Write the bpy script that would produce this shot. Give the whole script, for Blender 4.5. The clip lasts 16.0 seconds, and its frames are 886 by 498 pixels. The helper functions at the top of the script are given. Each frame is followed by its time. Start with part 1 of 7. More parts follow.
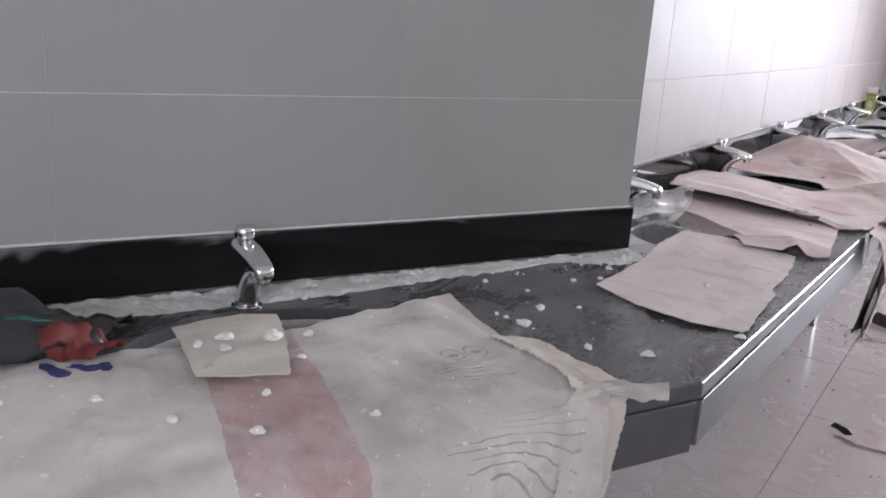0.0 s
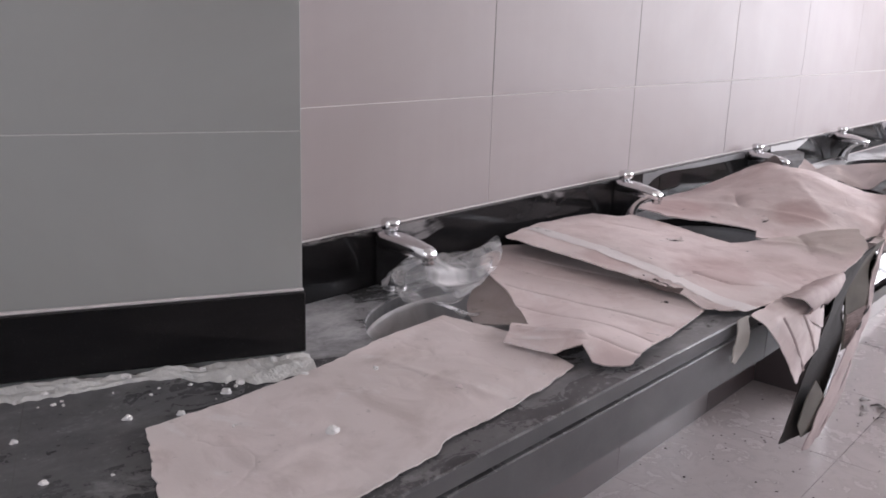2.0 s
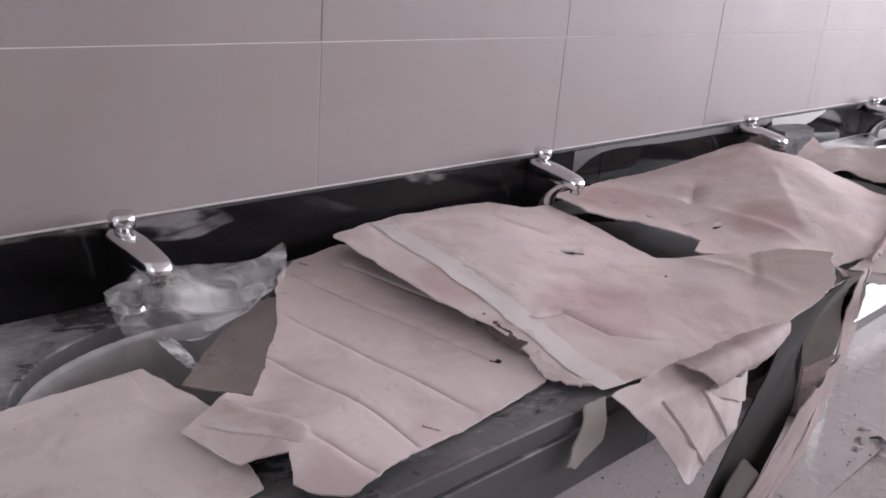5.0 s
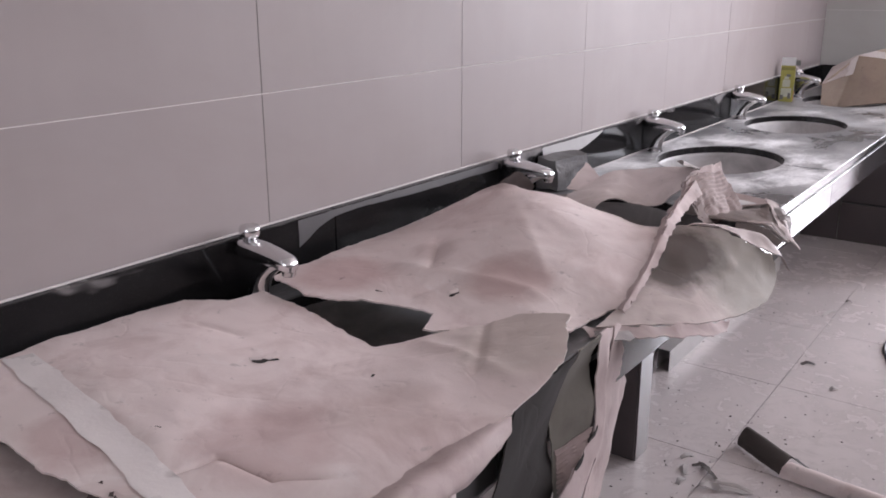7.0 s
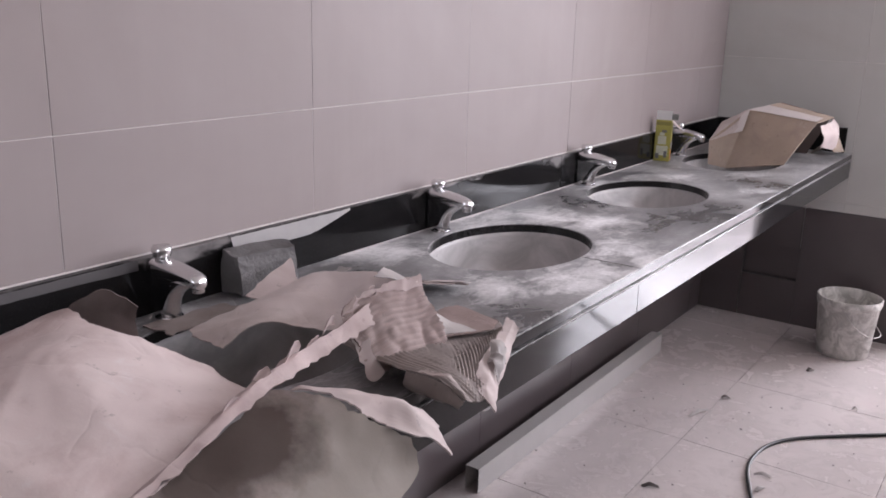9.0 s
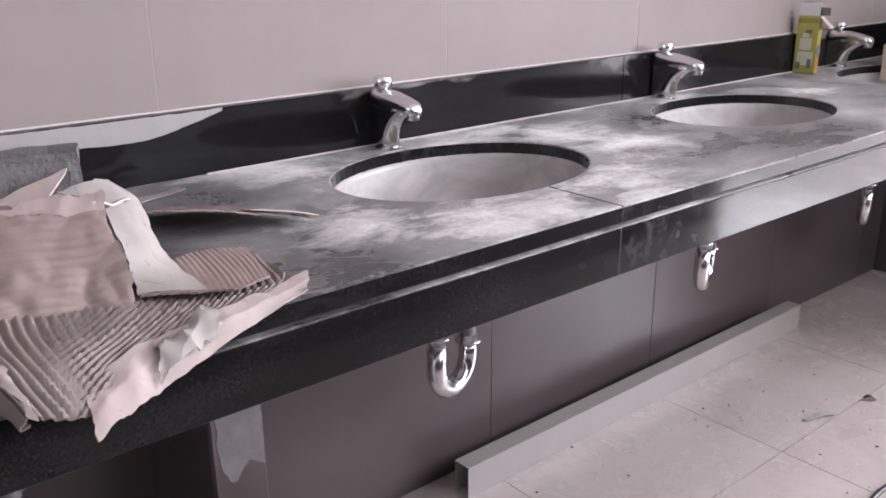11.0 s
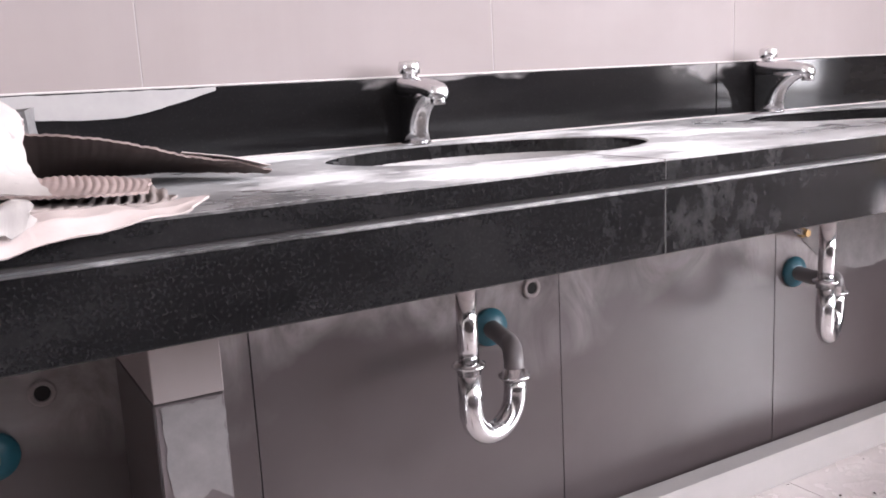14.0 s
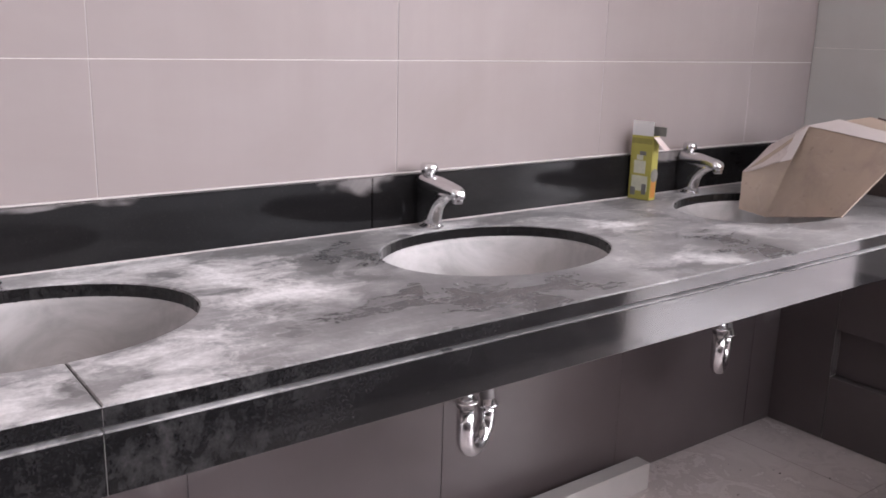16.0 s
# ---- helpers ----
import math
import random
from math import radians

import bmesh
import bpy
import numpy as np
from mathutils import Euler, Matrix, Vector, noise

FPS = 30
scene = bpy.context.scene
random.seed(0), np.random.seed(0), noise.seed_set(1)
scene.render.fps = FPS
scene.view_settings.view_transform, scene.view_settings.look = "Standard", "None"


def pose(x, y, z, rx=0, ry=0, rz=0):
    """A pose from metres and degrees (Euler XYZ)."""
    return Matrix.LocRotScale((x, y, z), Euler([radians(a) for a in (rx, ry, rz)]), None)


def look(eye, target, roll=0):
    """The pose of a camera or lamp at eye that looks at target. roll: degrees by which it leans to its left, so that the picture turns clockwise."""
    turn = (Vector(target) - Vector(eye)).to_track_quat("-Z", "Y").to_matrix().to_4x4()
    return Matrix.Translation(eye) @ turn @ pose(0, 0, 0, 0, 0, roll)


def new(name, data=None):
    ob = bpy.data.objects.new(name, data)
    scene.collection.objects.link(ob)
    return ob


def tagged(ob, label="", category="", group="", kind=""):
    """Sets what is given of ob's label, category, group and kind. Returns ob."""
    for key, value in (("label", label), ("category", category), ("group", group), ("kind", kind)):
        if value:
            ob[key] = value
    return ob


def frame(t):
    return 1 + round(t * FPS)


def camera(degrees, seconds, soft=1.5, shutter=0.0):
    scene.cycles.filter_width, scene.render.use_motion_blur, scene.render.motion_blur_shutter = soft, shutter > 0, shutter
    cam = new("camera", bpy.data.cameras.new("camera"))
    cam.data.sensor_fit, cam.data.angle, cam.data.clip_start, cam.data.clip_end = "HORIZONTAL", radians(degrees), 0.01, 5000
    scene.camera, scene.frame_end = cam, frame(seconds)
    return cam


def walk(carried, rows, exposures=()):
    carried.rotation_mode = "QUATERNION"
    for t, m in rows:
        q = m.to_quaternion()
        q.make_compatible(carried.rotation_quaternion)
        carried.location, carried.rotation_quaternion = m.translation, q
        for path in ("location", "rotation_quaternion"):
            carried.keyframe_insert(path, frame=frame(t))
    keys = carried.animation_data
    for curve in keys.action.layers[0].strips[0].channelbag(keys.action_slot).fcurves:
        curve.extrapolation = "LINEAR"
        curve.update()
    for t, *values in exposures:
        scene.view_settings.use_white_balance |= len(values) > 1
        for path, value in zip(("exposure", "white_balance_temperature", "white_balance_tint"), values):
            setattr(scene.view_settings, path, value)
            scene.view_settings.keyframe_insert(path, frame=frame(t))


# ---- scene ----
cam = camera(53.7, 16.0, soft=1.75)
PATH = [
    (0, (0.874, -2.482, 1.311), (-0.165, -0.857, 0.78), 4.1),
    (0.5, (0.93, -2.163, 1.28), (-0.047, -0.494, 0.769), 5.6),
    (1, (0.996, -1.885, 1.29), (-0.06, -0.263, 0.787), 5.3),
    (1.5, (1.133, -1.661, 1.316), (-0.103, -0.17, 0.815), 4.0),
    (2, (1.148, -1.469, 1.304), (-0.119, -0.005, 0.801), 1.9),
    (2.5, (1.124, -1.222, 1.315), (-0.043, 0.323, 0.815), 2.5),
    (3, (1.098, -1.001, 1.297), (-0.116, 0.488, 0.74), 3.8),
    (3.5, (1.094, -0.779, 1.323), (-0.311, 0.506, 0.712), 3.3),
    (6, (1.126, -0.843, 1.304), (-0.121, 0.576, 0.647), 4.1),
    (6.5, (1.161, -0.641, 1.33), (-0.062, 0.824, 0.732), 1.5),
    (7, (1.134, -0.441, 1.338), (0.013, 1.109, 0.755), -0.1),
    (7.5, (1.107, -0.263, 1.39), (0.164, 1.415, 0.847), 1.5),
    (8, (1.172, -0.053, 1.364), (0.273, 1.65, 0.826), -0.8),
    (8.5, (1.286, 0.177, 1.369), (0.277, 1.824, 0.848), 0.0),
    (11, (1.364, 1.260, 1.169), (-0.095, 2.463, 0.520), -0.6),
    (11.5, (1.405, 1.385, 0.996), (-0.243, 2.359, 0.418), -4.0),
    (12, (1.462, 1.449, 0.87), (-0.236, 2.393, 0.395), -2.9),
    (12.5, (1.44, 1.447, 0.832), (-0.279, 2.385, 0.427), -2.8),
    (13, (1.383, 1.479, 0.867), (-0.316, 2.465, 0.492), -2.5),
    (13.5, (1.344, 1.514, 0.881), (-0.373, 2.472, 0.516), -2.9),
    (14, (1.315, 1.533, 0.91), (-0.395, 2.502, 0.542), -3.0),
    (14.5, (1.32, 1.557, 0.92), (-0.371, 2.564, 0.563), -1.3),
    (15, (1.423, 1.624, 0.959), (-0.157, 2.814, 0.662), -0.8),
    (15.5, (1.504, 1.734, 1.056), (-0.007, 3.023, 0.827), -1.6),
    (16, (1.5, 1.995, 1.211), (-0.05, 3.165, 0.733), 1.6),
]
EXPOSURES = [(0, 0.26, 5900, 13), (1.0, 0.21, 6100, 16), (3.5, -0.03, 6050, 16), (6, -0.05, 6050, 16), (8.5, -0.33, 6150, 19), (11, -0.04, 6150, 17), (12.5, 0.56, 6200, 17), (14.5, 0.44, 6200, 17), (15.5, -0.04, 6250, 18), (16, -0.04, 6250, 18)]
walk(cam, [(t, look(eye, target, roll)) for t, eye, target, roll in PATH], EXPOSURES)

# ---- world, daylight and exposure ----
world = bpy.data.worlds.new("sky")
scene.world = world
world.use_nodes = True
_wn = world.node_tree
_sky = _wn.nodes.new("ShaderNodeTexSky")
_sky.sky_type = "NISHITA"
_sky.sun_disc = False
_sky.sun_elevation, _sky.sun_rotation = radians(48), radians(35)
_wn.links.new(_sky.outputs[0], _wn.nodes["Background"].inputs[0])
_wn.nodes["Background"].inputs[1].default_value = 0.12


def lamp(name, kind, m, energy, colour=(1, 1, 1), size=(1, 1), angle=0.01):
    data = bpy.data.lights.new(name, kind)
    data.energy, data.color = energy, colour
    if kind == "AREA":
        data.shape, data.size, data.size_y = "RECTANGLE", size[0], size[1]
    if kind == "SUN":
        data.angle = angle
    ob = new(name, data)
    ob.matrix_world = m
    return ob


# daylight from the doorway past the end wall, and from the window band opposite the counter
lamp("daylight_doorway", "AREA", look((2.8, 7.3, 1.75), (1.7, 2.8, 0.2)), 460, (1.0, 0.99, 0.985), (2.4, 2.1))
lamp("daylight_window", "AREA", look((4.05, 4.2, 2.0), (0.0, 3.2, 0.6)), 92, (1.0, 0.99, 0.985), (2.4, 1.3))
# added fill from the south, to brighten the angled counter and its wall
lamp("fill_light_south", "AREA", look((1.75, -4.9, 2.1), (0.75, -0.6, 0.8)), 50, (1.0, 0.99, 0.985), (2.2, 1.2))


# ---- materials ----
class Nodes:
    def __init__(self, name):
        self.mat = bpy.data.materials.new(name)
        self.mat.use_nodes = True
        self.t = self.mat.node_tree
        self.bsdf = self.t.nodes["Principled BSDF"]
        self.co = self.t.nodes.new("ShaderNodeNewGeometry").outputs["Position"]

    def node(self, kind, **ins):
        n = self.t.nodes.new(kind)
        for k, v in ins.items():
            self.put(n, k.replace("_", " "), v)
        return n

    def put(self, n, key, v):
        sock = n.inputs[key]
        if isinstance(v, bpy.types.NodeSocket):
            self.t.links.new(v, sock)
        else:
            sock.default_value = v

    def noise(self, scale, detail=4.0, rough=0.6, stretch=None, warp=0.0):
        co = self.co
        if stretch:
            m = self.node("ShaderNodeMapping")
            self.put(m, "Vector", co)
            m.inputs["Scale"].default_value = stretch
            co = m.outputs[0]
        n = self.node("ShaderNodeTexNoise", Scale=scale, Detail=detail, Roughness=rough, Distortion=warp)
        self.put(n, "Vector", co)
        return n.outputs["Fac"]

    def ramp(self, fac, stops):
        r = self.node("ShaderNodeValToRGB")
        self.put(r, "Fac", fac)
        e = r.color_ramp.elements
        while len(e) < len(stops):
            e.new(0.5)
        for el, (p, c) in zip(e, stops):
            el.position = p
            el.color = (*c, 1) if isinstance(c, tuple) else (c, c, c, 1)
        return r.outputs["Color"]

    def mix(self, fac, a, b, mode="MIX"):
        m = self.t.nodes.new("ShaderNodeMix")
        m.data_type, m.blend_type = "RGBA", mode
        for i, v in ((0, fac), (6, a), (7, b)):
            if isinstance(v, bpy.types.NodeSocket):
                self.t.links.new(v, m.inputs[i])
            else:
                m.inputs[i].default_value = (*v, 1) if isinstance(v, tuple) else v
        return m.outputs[2]

    def math(self, op, a, b=0.5):
        m = self.t.nodes.new("ShaderNodeMath")
        m.operation = op
        for i, v in ((0, a), (1, b)):
            if isinstance(v, bpy.types.NodeSocket):
                self.t.links.new(v, m.inputs[i])
            else:
                m.inputs[i].default_value = v
        return m.outputs[0]

    def bump(self, height, strength=0.3, distance=0.002):
        b = self.node("ShaderNodeBump", Strength=strength, Distance=distance)
        self.put(b, "Height", height)
        self.put(self.bsdf, "Normal", b.outputs[0])

    def done(self, colour=None, rough=None, metal=None, **more):
        if colour is not None:
            self.put(self.bsdf, "Base Color", (*colour, 1) if isinstance(colour, tuple) else colour)
        if rough is not None:
            self.put(self.bsdf, "Roughness", rough)
        if metal is not None:
            self.put(self.bsdf, "Metallic", metal)
        for k, v in more.items():
            self.put(self.bsdf, k.replace("_", " "), v)
        return self.mat

    def random(self):
        return self.node("ShaderNodeObjectInfo").outputs["Random"]


def tile_material(name, base, rough, dust, dust_amount, vary=0.06):
    """Glazed tile: a slight change of tone from piece to piece, cloudy dust and smears."""
    n = Nodes(name)
    tone = n.mix(n.math("MULTIPLY", n.random(), vary * 2), base, tuple(c * 0.82 for c in base))
    cloud = n.ramp(n.noise(2.2, 4, 0.5, warp=0.5), [(0.30, 0.0), (0.80, 1.0)])
    streak = n.ramp(n.noise(3.0, 4, 0.6, stretch=(6, 6, 0.6)), [(0.35, 0.4), (0.75, 1.0)])
    amount = n.math("MULTIPLY", n.math("MULTIPLY", cloud, streak), dust_amount)
    n.bump(n.noise(220, 2), 0.04, 0.001)
    r = n.ramp(n.noise(5, 4), [(0.3, rough), (0.75, rough + 0.05)])
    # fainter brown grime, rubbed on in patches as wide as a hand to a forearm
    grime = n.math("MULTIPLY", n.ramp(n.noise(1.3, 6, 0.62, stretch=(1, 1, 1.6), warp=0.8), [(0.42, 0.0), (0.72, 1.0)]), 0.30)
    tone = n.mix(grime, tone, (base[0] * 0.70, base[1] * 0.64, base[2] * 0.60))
    return n.done(n.mix(amount, tone, dust), r, Specular_IOR_Level=0.16)


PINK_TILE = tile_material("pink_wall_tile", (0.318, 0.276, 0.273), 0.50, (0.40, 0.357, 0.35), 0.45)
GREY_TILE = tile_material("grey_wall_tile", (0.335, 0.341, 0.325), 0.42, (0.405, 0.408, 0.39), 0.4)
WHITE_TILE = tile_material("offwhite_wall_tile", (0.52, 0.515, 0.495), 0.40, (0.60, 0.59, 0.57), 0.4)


def floor_material():
    """Pale polished floor tile under footprints, grey dust and cement smears."""
    n = Nodes("floor_tile")
    tone = n.mix(n.math("MULTIPLY", n.random(), 0.14), (0.60, 0.545, 0.536), (0.53, 0.475, 0.467))
    big = n.ramp(n.noise(2.1, 6, 0.62, warp=1.0), [(0.40, 0.0), (0.66, 1.0)])
    mid = n.ramp(n.noise(8.5, 6, 0.68, warp=1.4), [(0.48, 0.0), (0.62, 1.0)])
    fine = n.ramp(n.noise(40, 4, 0.65), [(0.3, 0.6), (0.7, 1.0)])
    grime = n.math("MULTIPLY", n.math("ADD", n.math("MULTIPLY", big, 0.34), n.math("MULTIPLY", mid, 0.28)), fine)
    col = n.mix(grime, tone, (0.27, 0.235, 0.23))
    col = n.mix(n.math("MULTIPLY", n.ramp(n.noise(13, 5, 0.7, warp=2.0), [(0.62, 0.0), (0.75, 1.0)]), 0.45), col, (0.66, 0.63, 0.62))
    r = n.ramp(grime, [(0.0, 0.16), (0.6, 0.42)])
    n.bump(n.noise(90, 3), 0.05, 0.001)
    return n.done(col, r, Specular_IOR_Level=0.7)


FLOOR_TILE = floor_material()


def dado_material(name, washed, extra=0.0):
    n = Nodes(name)
    tone = n.mix(n.math("MULTIPLY", n.random(), 0.2), (0.084, 0.068, 0.069), (0.070, 0.057, 0.059))
    sep = n.node("ShaderNodeSeparateXYZ")
    n.put(sep, "Vector", n.co)
    # cement wash smeared over the upper rim, with its own scalloped rim
    wob = n.math("MULTIPLY", n.noise(2.6, 2, 0.45, warp=0.3), 0.46)
    rim = n.math("ADD", sep.outputs[2], n.math("ADD", wob, n.math("MULTIPLY", n.noise(16, 3, 0.5), 0.05)))
    wash = n.ramp(rim, [(0.690 - extra, 0.0), (0.735 - extra, 0.42), (0.765 - extra, 0.78), (0.84 - extra, 0.9)])
    soft = n.ramp(n.noise(7, 5, 0.6, stretch=(1, 1, 0.7), warp=0.9), [(0.36, 0.18), (0.60, 1.0)])
    thick = 0.74
    for y, half, more in ((3.46, 0.30, 0.65), (2.10, 0.36, 0.45), (0.9, 0.5, 0.3)):
        bump = n.math("MAXIMUM", n.math("SUBTRACT", 1.0, n.math("DIVIDE", n.math("ABSOLUTE", n.math("SUBTRACT", sep.outputs[1], y)), half)), 0.0)
        thick = n.math("ADD", thick, n.math("MULTIPLY", bump, more))
    amount = n.math("MINIMUM", n.math("MULTIPLY", n.math("MULTIPLY", n.math("MULTIPLY", wash, soft), washed), thick), 0.95)
    haze = n.math("MULTIPLY", n.ramp(n.noise(2.4, 5, 0.6), [(0.4, 0.0), (0.8, 1.0)]), 0.12)
    col = n.mix(haze, tone, (0.27, 0.235, 0.24))
    r = n.mix(amount, (0.30,) * 3, (0.52,) * 3)
    n.bump(n.noise(160, 2), 0.04, 0.001)
    return n.done(n.mix(amount, col, (0.46, 0.42, 0.42)), r)


DADO_TILE = dado_material("dark_dado_tile", 0.95, 0.015)
DADO_CLEAN = dado_material("plain_dado_tile", 0.0)
DADO_WASHED = dado_material("cement_washed_tile", 0.3, 0.06)


def plain(name, base, rough, metal=0.0, vary=0.15, scale=14, bump=0.15, dist=0.001):
    n = Nodes(name)
    col = n.mix(n.noise(scale, 5, 0.65), tuple(c * (1 - vary) for c in base), tuple(min(1, c * (1 + vary)) for c in base))
    n.bump(n.noise(scale * 8, 3), bump, dist)
    r = n.ramp(n.noise(scale * 0.7, 4), [(0.3, max(0.03, rough - 0.08)), (0.8, min(1, rough + 0.1))])
    return n.done(col, r, metal)


def granite(name, dust_amount, gloss=0.36, heaps=(), wipes=(), heap_strength=1.0, polish=0.12, sheen=0.0):
    """Polished black granite under cement dust: a thin haze, wiped sweeps along its length, and powder heaped in places (x, y, radius)."""
    n = Nodes(name)
    sep = n.node("ShaderNodeSeparateXYZ")
    n.put(sep, "Vector", n.co)

    def near(spots):
        """1 in the middle of the nearest spot, 0 past its radius."""
        out = 0.0
        for x, y, r in spots:
            dx, dy = n.math("SUBTRACT", sep.outputs[0], x), n.math("SUBTRACT", sep.outputs[1], y)
            d = n.math("SQRT", n.math("ADD", n.math("MULTIPLY", dx, dx), n.math("MULTIPLY", dy, dy)))
            out = n.math("MAXIMUM", out, n.math("SUBTRACT", 1.0, n.math("DIVIDE", d, r)))
        return out

    fleck = n.ramp(n.noise(330, 3, 0.7), [(0.56, (0.008, 0.0075, 0.0085)), (0.64, (0.022, 0.020, 0.021)), (0.76, (0.06, 0.055, 0.056))])
    haze = n.ramp(n.noise(1.8, 4, 0.55, warp=0.4), [(0.28, 0.13), (0.72, 0.30)])
    # sweeps with a definite rim, where the dust was pushed aside
    sweep = n.noise(4.6, 4, 0.5, stretch=(1.5, 1.0, 1.0), warp=1.1)
    pushed = n.ramp(sweep, [(0.455, 0.0), (0.478, 0.10), (0.52, 0.20), (0.66, 0.30)])
    ridge = n.ramp(n.math("ABSOLUTE", n.math("SUBTRACT", sweep, 0.47)), [(0.0, 0.22), (0.014, 0.0)])
    streak = n.ramp(n.noise(30, 6, 0.7, stretch=(1.7, 0.45, 1.0), warp=0.5), [(0.50, 0.0), (0.66, 0.20)])
    thin = n.ramp(n.noise(11, 7, 0.7, stretch=(1.2, 0.8, 1.0), warp=0.9), [(0.36, 0.55), (0.60, 1.0)])
    wiped = n.math("SUBTRACT", 1.0, n.math("MULTIPLY", near(wipes), 0.75))
    grains = n.noise(9.5, 12, 0.74, stretch=(1.3, 0.8, 1.0), warp=0.35)
    powder = n.ramp(n.math("ADD", grains, n.math("MULTIPLY", near(heaps), 0.24)), [(0.575, 0.0), (0.605, 0.22), (0.68, 0.50), (0.80, 0.82)])
    fine = n.ramp(n.noise(80, 4, 0.7), [(0.28, 0.70), (0.66, 1.0)])
    speck = n.ramp(n.noise(190, 2, 0.6), [(0.68, 0.0), (0.75, 0.5)])
    loose = n.math("MULTIPLY", n.math("ADD", n.math("ADD", pushed, ridge), streak), thin)
    film = n.math("MULTIPLY", n.math("ADD", n.math("MULTIPLY", n.math("ADD", haze, loose), wiped), n.math("MULTIPLY", speck, 0.5)), dust_amount)
    amount = n.math("MINIMUM", n.math("MULTIPLY", n.math("ADD", film, n.math("MULTIPLY", n.math("MULTIPLY", powder, heap_strength), n.math("SUBTRACT", 1.0, n.math("MULTIPLY", near(wipes), 0.6)))), fine), 0.95)
    r = n.ramp(amount, [(0.0, polish), (0.12, 0.30), (0.5, 0.46), (1.0, 0.7)])
    return n.done(n.mix(amount, fleck, (0.64, 0.62, 0.62)), r, Specular_IOR_Level=gloss, Sheen_Weight=n.math("MULTIPLY", amount, sheen), Sheen_Roughness=0.5)


HEAPS = ((0.52, 2.33, 0.17), (0.55, 2.13, 0.15), (0.33, 2.58, 0.17), (0.20, 2.55, 0.15), (0.03, 2.42, 0.16), (0.25, 3.40, 0.10), (0.52, 3.36, 0.10), (0.42, 3.62, 0.10), (0.54, 2.02, 0.13), (0.44, 1.88, 0.14), (0.05, 1.95, 0.18), (0.05, 3.05, 0.15), (0.10, -0.55, 0.20))
WIPES = ((0.45, 2.60, 0.13), (0.53, 2.84, 0.32), (0.30, 2.95, 0.22), (0.5, 3.5, 0.28), (0.17, 2.81, 0.16), (0.54, 1.78, 0.16), (0.16, 1.81, 0.18), (0.50, -1.10, 2.3), (0.5, 3.0, 0.18))
GRANITE_TOP = granite("dusty_black_granite", 0.88, 0.36, HEAPS, WIPES, heap_strength=0.85, sheen=0.6)


def polished_edge():
    """Polished black granite of the fronts: mottled flecks, dried drips and dust caught in patches round the joint."""
    n = Nodes("polished_black_granite")
    sep = n.node("ShaderNodeSeparateXYZ")
    n.put(sep, "Vector", n.co)
    fine = n.ramp(n.noise(300, 3, 0.7), [(0.50, (0.007, 0.0068, 0.0074)), (0.62, (0.013, 0.0126, 0.013)), (0.74, (0.024, 0.023, 0.0235))])
    mottle = n.ramp(n.noise(95, 4, 0.7), [(0.50, 0.0), (0.72, 0.04)])
    col = n.mix(mottle, fine, (0.10, 0.096, 0.097))
    near = n.math("SUBTRACT", 1.0, n.math("DIVIDE", n.math("ABSOLUTE", n.math("SUBTRACT", sep.outputs[1], 2.30)), 0.30))
    blot = n.ramp(n.math("ADD", n.noise(44, 8, 0.74, stretch=(1, 0.8, 0.6), warp=0.15), n.math("MULTIPLY", n.math("MAXIMUM", near, 0.0), 0.24)), [(0.66, 0.0), (0.92, 0.08)])
    film = n.ramp(n.noise(5.5, 5, 0.6, stretch=(1, 0.7, 2.2), warp=0.5), [(0.42, 0.0), (0.75, 0.03)])
    specks = n.ramp(n.noise(240, 2, 0.5), [(0.72, 0.0), (0.80, 0.05)])
    dull = n.math("MULTIPLY", n.ramp(n.math("ADD", sep.outputs[1], n.math("MULTIPLY", n.noise(1.6, 4, 0.6), 0.5)), [(0.35, 1.0), (1.0, 0.0)]), n.ramp(n.noise(6, 5, 0.6, warp=0.5), [(0.3, 0.12), (0.7, 0.20)]))
    amount = n.math("MINIMUM", n.math("ADD", n.math("ADD", n.math("ADD", blot, film), dull), specks), 0.8)
    r = n.ramp(amount, [(0.0, 0.07), (0.05, 0.12), (0.12, 0.46), (0.5, 0.6)])
    return n.done(n.mix(amount, col, (0.50, 0.485, 0.49)), r, Specular_IOR_Level=0.5)


GRANITE = polished_edge()


def splash_stone():
    """Polished black stone, clean but for cement slurry smeared along its upper edge in long wavy tongues."""
    n = Nodes("black_upstand_stone")
    fleck = n.ramp(n.noise(420, 3, 0.7), [(0.6, (0.010, 0.0095, 0.010)), (0.75, (0.035, 0.032, 0.033))])
    sep = n.node("ShaderNodeSeparateXYZ")
    n.put(sep, "Vector", n.co)
    tongue = n.math("MULTIPLY", n.noise(1.0, 4, 0.6, stretch=(2.2, 2.2, 7.0), warp=0.5), 0.30)
    rim = n.math("ADD", sep.outputs[2], tongue)
    wash = n.ramp(n.math("SUBTRACT", rim, 0.5), [(0.580, 0.0), (0.594, 1.0)])
    soft = n.ramp(n.noise(11, 4, 0.6, warp=0.7), [(0.3, 0.45), (0.7, 1.0)])
    film = n.math("MULTIPLY", n.ramp(n.noise(2.5, 5, 0.65, stretch=(1, 1, 4)), [(0.45, 0.0), (0.8, 1.0)]), 0.022)
    amount = n.math("ADD", n.math("MULTIPLY", n.math("MULTIPLY", wash, soft), 0.55), film)
    r = n.ramp(amount, [(0.0, 0.09), (0.12, 0.18), (0.6, 0.55)])
    return n.done(n.mix(amount, fleck, (0.42, 0.39, 0.385)), r, Specular_IOR_Level=0.15)


